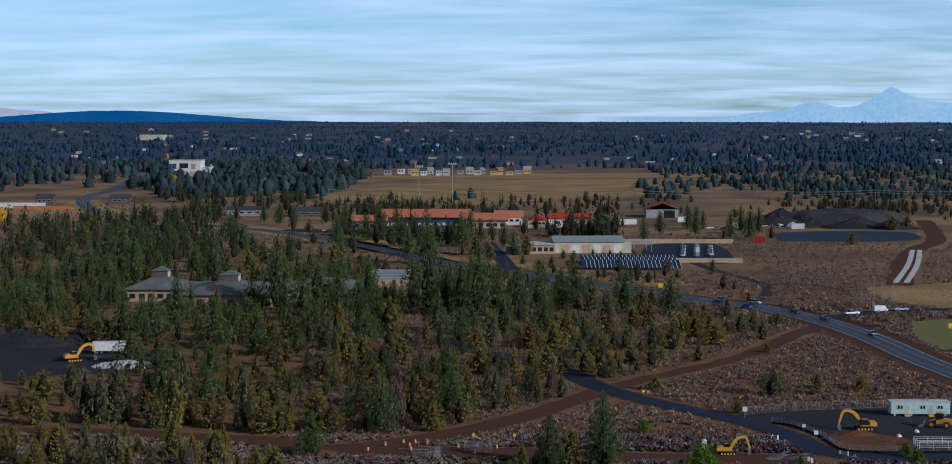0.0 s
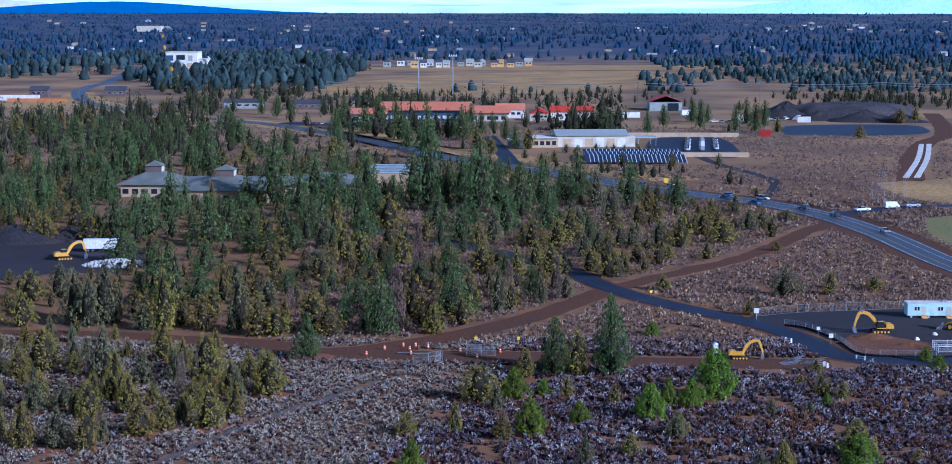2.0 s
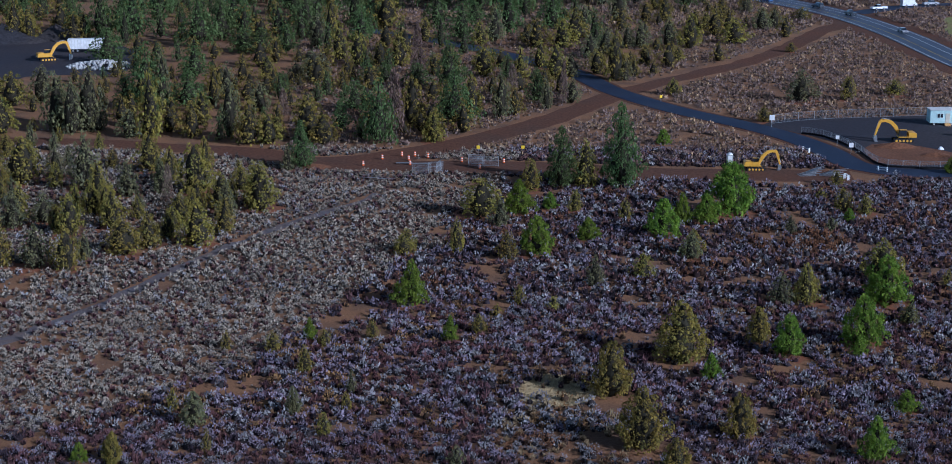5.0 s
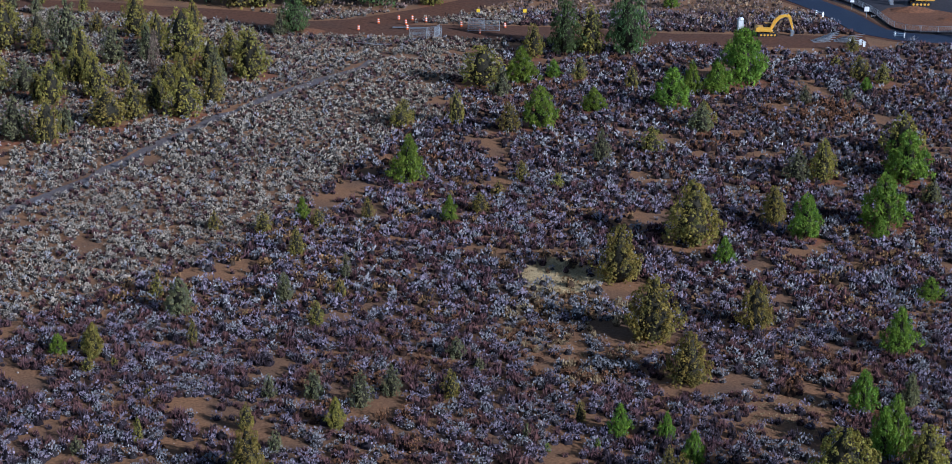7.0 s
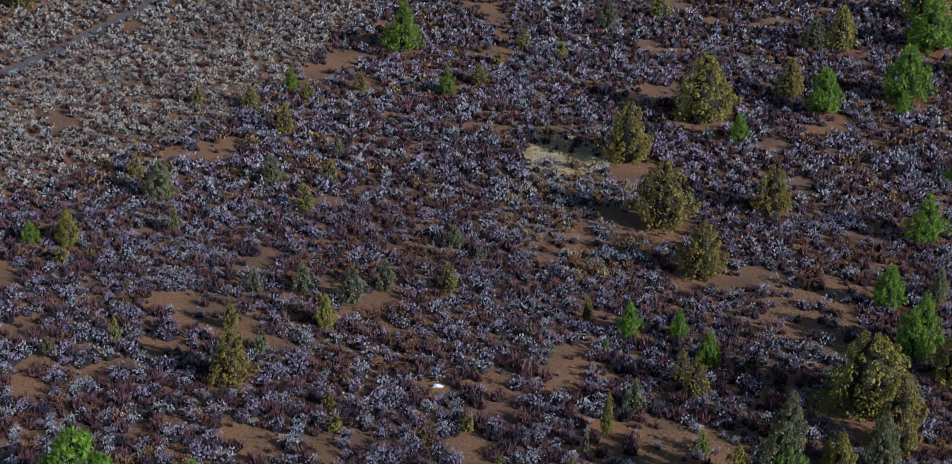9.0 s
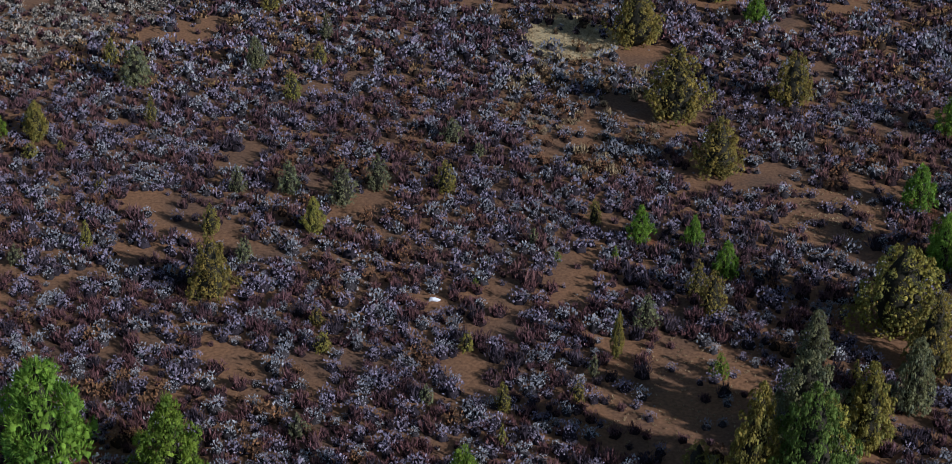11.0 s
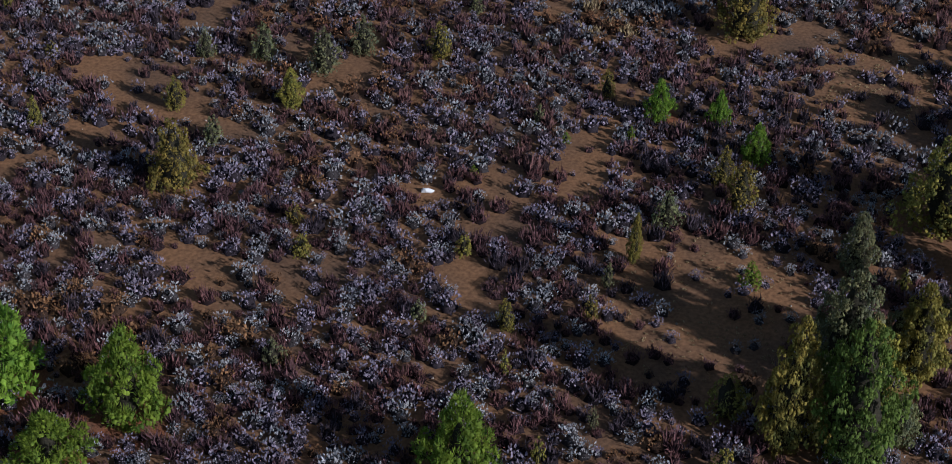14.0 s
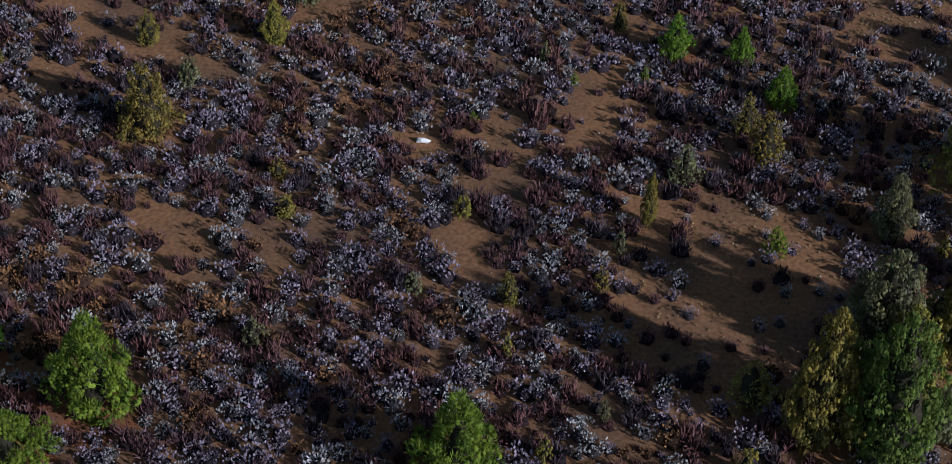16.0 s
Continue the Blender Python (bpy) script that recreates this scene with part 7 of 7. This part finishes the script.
def excavator(x, y, rz, label, reach=1.0, z=0.06, size=0.86):
    """A tracked excavator: undercarriage, house, cab, boom, stick and bucket; the arm points along +x."""
    e = tagged(empty("excavator", x, y, z, rz), label, "excavator", "excavators")
    e.scale = (size, size, size)
    for s in (-1, 1):
        bm = bmesh.new()
        out = [(-2.2, 0.0), (2.2, 0.0), (2.55, 0.35), (2.45, 0.75), (2.1, 0.95), (-2.1, 0.95), (-2.45, 0.75), (-2.55, 0.35)]
        loft(bm, [[(px, s * 1.25 - 0.32, pz) for px, pz in out], [(px, s * 1.25 + 0.32, pz) for px, pz in out]])
        t = part("track", bm, BLACK, e)
        for k in range(5):
            bm = bmesh.new()
            rod(bm, (-1.8 + 0.9 * k, s * 1.25 - 0.36, 0.42), (-1.8 + 0.9 * k, s * 1.25 + 0.36, 0.42), 0.3, seg=10)
            part("roller", bm, YELLOW, t)
    bm = bmesh.new()
    rod(bm, (0, 0, 0.8), (0, 0, 1.25), 0.8, seg=14)
    part("turntable", bm, BLACK, e)
    bm = bmesh.new()
    box(bm, -2.9, -1.45, 1.25, 1.3, 1.45, 1.5, 0.03)
    part("deck", bm, YELLOW, e)
    bm = bmesh.new()
    out = [(-3.3, 1.3), (-1.2, 1.3), (-1.2, 2.5), (-2.6, 2.55), (-3.2, 2.3)]
    loft(bm, [[(px, -1.5, pz) for px, pz in out], [(px, 1.5, pz) for px, pz in out]])
    part("counterweight", bm, YELLOW, e)
    bm = bmesh.new()
    box(bm, -1.18, -1.45, 1.502, 0.9, -0.25, 2.35, 0.06)
    part("engine_cover", bm, YELLOW, e)
    bm = bmesh.new()
    out = [(-0.7, 1.5), (1.25, 1.5), (1.3, 2.2), (0.95, 3.1), (-0.65, 3.15)]
    loft(bm, [[(px, 0.45, pz) for px, pz in out], [(px, 1.42, pz) for px, pz in out]])
    cab = part("cab", bm, BLACK, e, "dark glazed operator's cab")
    bm = bmesh.new()
    box(bm, -0.7, 0.42, 3.152, 1.0, 1.45, 3.25)
    part("cab_roof", bm, YELLOW, cab)
    for yy in (0.44, 1.43):
        bm = bmesh.new()
        box(bm, -0.4, yy - 0.02, 2.05, 0.85, yy + 0.02, 2.95)
        part("cab_window", bm, DARK_GLASS, cab)

    def beam(name, pts, w, parent):
        bm = bmesh.new()
        secs = []
        for i, (px, pz, hh) in enumerate(pts):
            a, b = pts[max(i - 1, 0)], pts[min(i + 1, len(pts) - 1)]
            dx, dz = b[0] - a[0], b[1] - a[1]
            ln = math.hypot(dx, dz)
            nx, nz = -dz / ln * hh / 2, dx / ln * hh / 2
            secs.append([(px + nx, -w, pz + nz), (px + nx, w, pz + nz), (px - nx, w, pz - nz), (px - nx, -w, pz - nz)])
        loft(bm, secs)
        return part(name, bm, YELLOW, parent)
    k = reach
    boom = beam("boom", [(0.8, 1.7, 0.7), (2.0 * k, 3.9, 0.95), (3.2 * k, 5.0, 0.9), (4.6 * k, 5.4, 0.7), (5.9 * k, 5.1, 0.45)], 0.32, e)
    beam("stick", [(5.4 * k, 5.75, 0.35), (5.9 * k, 5.1, 0.75), (6.6 * k, 3.1, 0.55), (7.0 * k, 1.6, 0.35)], 0.26, e)
    bm = bmesh.new()
    out = [(6.75 * k, 1.7), (7.25 * k, 1.6), (7.45 * k, 0.8), (7.1 * k, 0.05), (6.3 * k, 0.0), (6.5 * k, 0.55), (6.45 * k, 1.1)]
    loft(bm, [[(px, -0.6, pz) for px, pz in out], [(px, 0.6, pz) for px, pz in out]])
    part("bucket", bm, STEEL, e, "worn steel bucket on the ground")
    for a, b in (((1.2, 1.7), (2.6 * k, 3.75)), ((3.6 * k, 5.65), (5.35 * k, 5.95)), ((6.35 * k, 4.7), (7.2 * k, 2.0))):
        bm = bmesh.new()
        rod(bm, (a[0], 0, a[1]), (b[0], 0, b[1]), 0.11, 0.08)
        part("hydraulic_cylinder", bm, STEEL, e)
    return e


def wheel_loader(x, y, rz):
    e = tagged(empty("wheel_loader", x, y, 0.06, rz), "yellow wheel loader parked beside the office trailer", "loader")
    bm = bmesh.new()
    profile_body(bm, [(-3.2, 0.9), (0.2, 0.9), (0.2, 1.7), (-1.4, 2.1), (-3.2, 1.9)], 0.9, 0.12)
    part("body", bm, YELLOW, e)
    bm = bmesh.new()
    profile_body(bm, [(-1.3, 2.05), (0.4, 1.75), (0.3, 3.2), (-1.1, 3.25)], 0.75, 0.1)
    c = part("cab", bm, BLACK, e, "dark glazed cab")
    bm = bmesh.new()
    box(bm, -1.2, -0.75, 3.252, 0.4, 0.75, 3.36)
    part("cab_roof", bm, YELLOW, c)
    for s in (-0.6, 0.6):
        bm = bmesh.new()
        rod(bm, (0.4, s, 1.9), (3.0, s, 0.7), 0.16, 0.13)
        part("lift_arm", bm, YELLOW, e)
    bm = bmesh.new()
    out = [(2.9, 0.05), (4.1, 0.05), (3.3, 0.35), (3.1, 1.2), (2.7, 1.3)]
    loft(bm, [[(px, -1.4, pz) for px, pz in out], [(px, 1.4, pz) for px, pz in out]])
    part("bucket", bm, STEEL, e)
    for wx in (-2.1, 1.2):
        for wy in (-1.0, 1.0):
            wheel(e, wx, wy, 0.75, 0.55, YELLOW)


AQUA = material("pale_aqua_siding", (0.58, 0.76, 0.72), 0.6, scale=0.5, spread=0.08, bump=0)


def office_trailer():
    e = tagged(empty("office_trailer", 101.2, 325, 0.06, 0), "long pale aqua site office trailer with small windows and steps", "office trailer")
    bm = bmesh.new()
    box(bm, -6.8, -1.6, 0.45, 6.8, 1.6, 3.2, 0.05)
    body = part("body", bm, AQUA, e)
    bm = bmesh.new()
    box(bm, -6.9, -1.7, 3.203, 6.9, 1.7, 3.35, 0.03)
    part("roof", bm, WHITE_WALL, e)
    for i in range(34):
        bm = bmesh.new()
        x = -6.6 + 0.4 * i
        box(bm, x - 0.03, -1.625, 0.5, x + 0.03, -1.59, 3.1)
        part("siding_rib", bm, AQUA, body)
    for x in (-5.0, -4.35, 0.2, 0.85, 4.2, 4.85):
        bm = bmesh.new()
        box(bm, x - 0.28, -1.66, 1.6, x + 0.28, -1.58, 2.5)
        w = part("window", bm, WHITE_WALL, body)
        bm = bmesh.new()
        box(bm, x - 0.22, -1.675, 1.66, x + 0.22, -1.64, 2.44)
        part("pane", bm, DARK_GLASS, w)
    for x in (-3.1, 2.4):
        bm = bmesh.new()
        box(bm, x - 0.45, -1.66, 0.55, x + 0.45, -1.58, 2.55)
        d = part("door", bm, CREAM_WALL, body)
        for k in range(3):
            bm = bmesh.new()
            box(bm, x - 0.6, -2.0 - 0.3 * k, 0.0, x + 0.6, -1.68 - 0.3 * k, 0.45 - 0.15 * k)
            part("step", bm, TIMBER, e)
    for x in (-5.8, -2, 2, 5.8):
        for y in (-1.2, 1.2):
            bm = bmesh.new()
            box(bm, x - 0.2, y - 0.2, -0.02, x + 0.2, y + 0.2, 0.452)
            part("support", bm, CONCRETE, e)
    bm = bmesh.new()
    box(bm, 1.2, 0.1, 3.352, 2.4, 0.9, 3.75, 0.05)
    part("air_unit", bm, STEEL, e)


def fence_panel_mesh(e, w, h, mat=MESH):
    bm = bmesh.new()
    for a, b in (((0, 0, 0.1), (w, 0, 0.1)), ((0, 0, h), (w, 0, h)), ((0, 0, 0), (0, 0, h)), ((w, 0, 0), (w, 0, h)), ((0, 0, h * 0.55), (w, 0, h * 0.55))):
        rod(bm, a, b, 0.045, seg=5)
    part("frame", bm, STEEL, e)
    bm = bmesh.new()
    n = int(w / 0.16)
    for i in range(1, n):
        x = w * i / n
        rod(bm, (x, 0, 0.12), (x, 0, h - 0.02), 0.010, seg=3)
    for i in range(1, 10):
        rod(bm, (0, 0, h * i / 10), (w, 0, h * i / 10), 0.010, seg=3)
    part("mesh", bm, mat, e)


def fence_panel(x, y, rz, tilt=0.0, w=3.0, h=1.9):
    e = tagged(empty("fence_panel", x, y, 0.05), "grey steel mesh fence panel on the dirt track", "fence panel", "loose fence panels")
    e.matrix_basis = pose(x, y, 0.06, tilt, 0, rz)
    fence_panel_mesh(e, w, h)
    return e


def fence_run(points, h=1.9, label="chain-link fence with steel posts round the yard", silt=0.0, gap=3.0):
    line = smooth_line(points, gap)
    e = tagged(empty("site_fence", line[0].x, line[0].y), label, "fence", "yard fences")
    o = line[0]
    for i, p in enumerate(line):
        bm = bmesh.new()
        rod(bm, (p.x - o.x, p.y - o.y, -0.1), (p.x - o.x, p.y - o.y, h), 0.05, seg=6)
        part("post", bm, STEEL, e)
    for a, b in zip(line, line[1:]):
        bm = bmesh.new()
        d = b - a
        n = max(2, int(d.length / 0.30))
        for i in range(n):
            q = a - o + d * (i / n)
            q2 = a - o + d * ((i + 1) / n)
            rod(bm, (q.x, q.y, 0.1), (q2.x, q2.y, h), 0.010, seg=3)
            rod(bm, (q.x, q.y, h), (q2.x, q2.y, 0.1), 0.010, seg=3)
        for z in (0.08, h - 0.03):
            rod(bm, (a.x - o.x, a.y - o.y, z), (b.x - o.x, b.y - o.y, z), 0.03, seg=5)
        part("mesh", bm, MESH, e)
        if silt:
            bm = bmesh.new()
            s = Vector((d.y, -d.x, 0)).normalized() * 0.12
            vs = [bm.verts.new(v) for v in ((a.x - o.x + s.x, a.y - o.y + s.y, 0.02), (b.x - o.x + s.x, b.y - o.y + s.y, 0.02), (b.x - o.x + s.x, b.y - o.y + s.y, silt), (a.x - o.x + s.x, a.y - o.y + s.y, silt))]
            bm.faces.new(vs)
            bmesh.ops.solidify(bm, geom=bm.faces[:], thickness=0.03)
            part("silt_skirt", bm, SILT, e, "black silt fabric skirt")


def cone(x, y):
    e = tagged(empty("traffic_drum", x, y, 0.04), "orange and white traffic marker on dirt", "traffic marker", "traffic markers")
    bm = bmesh.new()
    rod(bm, (0, 0, 0), (0, 0, 0.95), 0.24, 0.17, 10)
    part("body", bm, ORANGE, e)
    for z in (0.35, 0.68):
        bm = bmesh.new()
        rod(bm, (0, 0, z), (0, 0, z + 0.14), 0.245 - 0.05 * z, 0.238 - 0.05 * z, 10)
        part("band", bm, WHITE_PAINT, e)
    bm = bmesh.new()
    box(bm, -0.3, -0.3, -0.03, 0.3, 0.3, 0.05, 0.02)
    part("base", bm, BLACK, e)


def toilet(x, y, rz=0):
    e = tagged(empty("portable_toilet", x, y, 0.03, rz), "pale grey portable toilet cabin", "portable toilet")
    bm = bmesh.new()
    box(bm, -0.55, -0.55, 0, 0.55, 0.55, 2.1, 0.04)
    part("cabin", bm, GREY_WALL, e)
    bm = bmesh.new()
    rod(bm, (0, 0, 2.1), (0, 0, 2.4), 0.62, 0.35, 10)
    part("roof", bm, WHITE_PAINT, e)
    bm = bmesh.new()
    box(bm, -0.4, -0.58, 0.1, 0.4, -0.54, 1.95)
    part("door", bm, WHITE_WALL, e)


def sign(x, y, face, label, h=2.0, w=0.75, rz=0):
    e = tagged(empty("road_sign", x, y, 0.0, rz), label, "road sign", "signs")
    bm = bmesh.new()
    rod(bm, (0, 0.04, -0.1), (0, 0.04, h), 0.05, seg=6)
    part("post", bm, STEEL, e)
    bm = bmesh.new()
    box(bm, -w / 2, -0.03, h - w, w / 2, 0.0, h, 0.01)
    part("plate", bm, face, e)


def barrier(x, y, rz, label="white road barrier of rails and posts"):
    e = tagged(empty("barrier", x, y, 0.06, rz), label, "barrier", "barriers")
    e.scale = (0.72, 0.72, 0.72)
    for px in (-1.2, 1.2):
        bm = bmesh.new()
        box(bm, px - 0.06, -0.3, -0.02, px + 0.06, 0.3, 1.3)
        part("leg", bm, WHITE_PAINT, e)
    for z in (0.45, 1.0):
        bm = bmesh.new()
        box(bm, -1.5, -0.36, z, 1.5, -0.31, z + 0.22)
        part("rail", bm, WHITE_PAINT, e)


def pipe_pen(x, y, rz, label, w=6.0, d=4.5):
    e = tagged(empty("pipe_panels", x, y, 0.06, rz), label, "pipe panels")
    for (ax, ay), (bx, by) in (((0, 0), (w, 0)), ((w, 0), (w, d)), ((w, d), (0, d)), ((0, d), (0, 0))):
        bm = bmesh.new()
        for z in (0.35, 0.8, 1.25, 1.6):
            rod(bm, (ax, ay, z), (bx, by, z), 0.05, seg=5)
        for t in (0, 0.33, 0.67):
            px, py = ax + (bx - ax) * t, ay + (by - ay) * t
            rod(bm, (px, py, -0.1), (px, py, 1.65), 0.06, seg=5)
        part("panel", bm, WHITE_PAINT, e)


def panel_pile(x, y, rz, label, n=5):
    for i in range(n):
        e = tagged(empty("fence_panel", x, y), label, "fence panel", "stacked fence panels")
        e.matrix_basis = pose(x + 0.5 * i, y + 0.35 * i, 0.06 + 0.06 * i, 90 - 4 * i, 0, rz + 9 * i)
        fence_panel_mesh(e, 3.0, 1.9)


def rubble(name, x, y, rx, ry, n, lo, hi, mat, label, seed, h=0.0):
    rng = np.random.default_rng(seed)
    pieces = []
    for _ in range(n):
        a, r = rng.uniform(0, 6.28), math.sqrt(rng.uniform(0, 1))
        s = rng.uniform(lo, hi)
        c = (x + rx * r * math.cos(a), y + ry * r * math.sin(a), h * (1 - r) + s * 0.25)
        pieces.append(ball_core(c, np.array([s, s * rng.uniform(0.6, 1), s * rng.uniform(0.4, 0.9)]), rng))
    return tagged(new(name, joined(name, pieces, [mat])), label, "stones", kind="stuff")


excavator(84.6, 305.5, 180, "large yellow tracked excavator with arched boom at the soil pit", 1.0, 0.06, 0.80)
excavator(51.0, 277.5, 0, "yellow tracked excavator parked on the dirt strip", 0.95, 0.03, 0.68)
excavator(-115.5, 408, 25, "yellow tracked excavator working in the forest yard", 1.0, 0.05)
wheel_loader(101.5, 309, 160)
office_trailer()
fence_run([(61, 324.5), (71, 329.5), (86, 333), (105, 336.5), (125, 339)])
fence_run([(65.5, 313), (69.5, 310), (73.5, 297.5), (75, 283.5), (79, 280), (90, 279.5), (104, 281)], 1.5, "chain-link fence with black silt skirt along the lane", 0.45)
for x, y, rz, tilt in ((-2.7, 279, 0, 0), (0.0, 279.2, 0, -4), (-2.7, 280.8, 8, 0), (-12.9, 272.5, 0, 0), (-10.0, 273.2, 25, 0), (-8.5, 273.0, 75, 0), (-21.8, 269.5, -15, 80), (-18.8, 268.8, -5, 84), (-16.4, 282.2, 0, 82), (-13.2, 281.8, 4, 84)):
    fence_panel(x, y, rz, tilt)
panel_pile(58.2, 274.0, 10, "stacked grey-green steel fence panels on dirt", 6)
panel_pile(62.5, 274.6, -12, "stacked grey-green steel fence panels on dirt", 5)
for x, y in ((-22.5, 279.2), (-19.3, 285.0), (-15.7, 288.0), (-13.2, 288.0), (-10.6, 286.4), (-14.2, 284.3), (-13.7, 280.0), (-0.5, 276.8), (4.0, 282.2), (-4.0, 282.9)):
    cone(x, y)
toilet(46.7, 281.5)
sign(-1.0, 290.8, SIGN_YELLOW, "yellow warning sign by the track", 1.7, 0.65)
sign(7.7, 290.9, SIGN_YELLOW, "yellow warning sign by the track", 1.7, 0.65)
sign(39.7, 349.8, SIGN_YELLOW, "small yellow sign beside the lane", 1.7, 0.65, 20)
sign(60.5, 320.5, WHITE_PAINT, "white notice board at the yard gate", 2.6, 1.1)
sign(70.5, 300.5, WHITE_PAINT, "white notice on a post by the fence", 2.2, 0.7)
sign(71.8, 293.0, WHITE_PAINT, "white notice on a post by the fence", 2.2, 0.9)
sign(148, 478, SIGN_YELLOW, "yellow diamond sign by the highway", 3.0, 1.6)
sign(67, 606, SIGN_YELLOW, "yellow sign beside the highway", 3.4, 1.8)
barrier(63.3, 294.5, -55)
barrier(74.5, 276.6, -35)
barrier(66.5, 269.8, 100, "white plastic barrier at the end of the works")
barrier(65.3, 270.6, -30, "white plastic barrier at the end of the works")
pipe_pen(91.5, 284, 0, "white steel pipe panels standing as a pen", 9, 5)
heap("white_bag", 95.5, 303.2, 0.75, 0.55, 0.7, WHITE_PAINT, "white wrapped bundle on the gravel yard", 3, 2.6)
heap("white_bag", 90.4, 297.5, 0.65, 0.5, 0.7, WHITE_PAINT, "white wrapped bundle on the gravel yard", 4, 2.6)
heap("soil_mound", 82, 300, 5, 2.6, 1.0, RED_SOIL, "low heap of dug red-brown soil", 12, 1.4)
heap("soil_mound", 88, 292, 4, 2.4, 0.7, RED_SOIL, "low heap of dug red-brown soil", 13, 1.4)
heap("soil_mound", -33, 278, 5.5, 2.6, 0.8, RED_SOIL, "low heap of reddish soil beside the track", 14, 1.4)
for x, y, rx, ry, h, s in ((-140, 445, 16, 9, 5, 21), (-124, 450, 10, 7, 4, 22), (-155, 452, 14, 9, 6, 23)):
    heap("gravel_mound", x, y, rx, ry, h, GRAVEL, "dark gravel heap in the forest yard", s)
rubble("debris_pile", -99, 398, 9, 6, 260, 0.25, 0.7, CONCRETE, "pale heap of broken concrete and debris", 9, 1.6)
skip = tagged(empty("white_container", -109, 424, 0.05, 8), "white steel container truck box in the forest yard", "container")
bm = bmesh.new()
box(bm, -5, -1.3, 0.9, 5, 1.3, 3.6, 0.05)
part("body", bm, WHITE_PAINT, skip)
for i in range(12):
    bm = bmesh.new()
    box(bm, -4.8 + 0.8 * i, -1.36, 1.0, -4.6 + 0.8 * i, -1.29, 3.5)
    part("rib", bm, WHITE_WALL, skip)
for wx in (-3.6, -2.4, 3.2):
    wheel(skip, wx, 0, 0.5, 2.4)

# vehicles on the roads and lots
HZ = 0.165
for x, y, rz, k, kind, lab in ((86.3, 571, 125, 2, "sedan", "blue sedan on the highway"), (84.2, 562, 125, 1, "sedan", "dark sedan on the highway"), (97.5, 560, -40, 0, "suv", "white car on the highway"), (92.5, 546.5, 128, 2, "sedan", "blue-grey sedan on the highway"),
                               (107, 530, 118, 1, "suv", "dark car on the highway"), (114, 511, 105, 1, "pickup", "dark pickup on the highway"), (121.5, 470, -82, 3, "sedan", "grey car on the highway"), (126, 525.5, 200, 0, "pickup", "white pickup waiting at the junction"),
                               (138, 535, 20, 0, "van", "white van on the side road"), (146, 538.5, 16, 3, "pickup", "grey pickup with load on the side road"), (68, 592, 130, 0, "van", "white van on the highway"), (58, 608, 130, 2, "sedan", "blue car on the highway")):
    car("car" if kind in ("sedan", "suv") else "pickup_truck" if kind == "pickup" else "van", x, y, rz, CAR_PAINTS[k], lab, kind, HZ)
lot_rng = random.Random(3)
for r in range(3):
    for i in range(11):
        if lot_rng.random() < 0.85:
            car("pickup_truck" if r % 2 else "car", 93 + 7.0 * r + 0.7 * i, 776 + 6.2 * i, 95 + lot_rng.uniform(-3, 3), CAR_PAINTS[0 if lot_rng.random() < 0.85 else 3], "white fleet vehicle parked on the storage lot", "van" if r == 1 else "pickup", 0.105)
for i in range(16):
    car("car", 132 + 4.0 * i + lot_rng.uniform(-1, 1), 985 + 2.2 * i + lot_rng.uniform(-10, 10), lot_rng.uniform(0, 360), CAR_PAINTS[lot_rng.choice((0, 0, 3, 4, 1))], "parked vehicle in the quarry yard", lot_rng.choice(("van", "pickup", "suv")))
for i in range(10):
    car("car", -112 + 4.2 * i, 962 + lot_rng.uniform(-3, 3), 90 + lot_rng.uniform(-4, 4), CAR_PAINTS[lot_rng.randrange(5)], "parked car in front of the long building", "sedan", 0.085)
for x, y, w, m, lab in ((145, 872, 6, RED, "red steel container at the field edge"), (163, 1018, 7, RED, "red container in the quarry yard"), (124, 1060, 11, WHITE_WALL, "white storage tent beside the barn"), (84, 1032, 12, WHITE_WALL, "white plastic-wrapped stack of goods"), (150, 1000, 7, WHITE_WALL, "white trailer in the quarry yard"), (186, 990, 8, WHITE_WALL, "white trailer in the quarry yard")):
    e = tagged(empty("storage_container", x, y, 0, lot_rng.uniform(-15, 15)), lab, "container")
    bm = bmesh.new()
    box(bm, -w / 2, -1.4, -0.1, w / 2, 1.4, 3.2, 0.05)
    part("body", bm, m, e)
    bm = bmesh.new()
    box(bm, -w / 2 - 0.05, -1.45, 3.203, w / 2 + 0.05, 1.45, 3.35)
    part("lid", bm, m, e)

# small things among the sagebrush
rubble("field_stones", -9.5, 104.2, 4.5, 2.2, 34, 0.10, 0.28, STONE, "pale field stones among sagebrush", 4)
rubble("field_stones", 4, 150, 60, 80, 260, 0.06, 0.16, STONE, "small pale stones scattered on sand", 5)
bm = bmesh.new()
loft(bm, [[(0.42 * math.cos(a) * s + dx, 0.14 * math.sin(a) * s, z + 0.05 * math.sin(3 * a)) for a in (0, 0.9, 1.8, 2.7, 3.6, 4.5, 5.4)] for s, z, dx in ((1.0, 0.02, 0), (1.1, 0.12, 0.03), (0.6, 0.26, -0.06))])
litter = part("plastic_sheet", bm, WHITE_PAINT)
litter.location = (-1.5, 104.2, 0.02)
tagged(litter, "crumpled white plastic sheet caught in sagebrush", "litter")
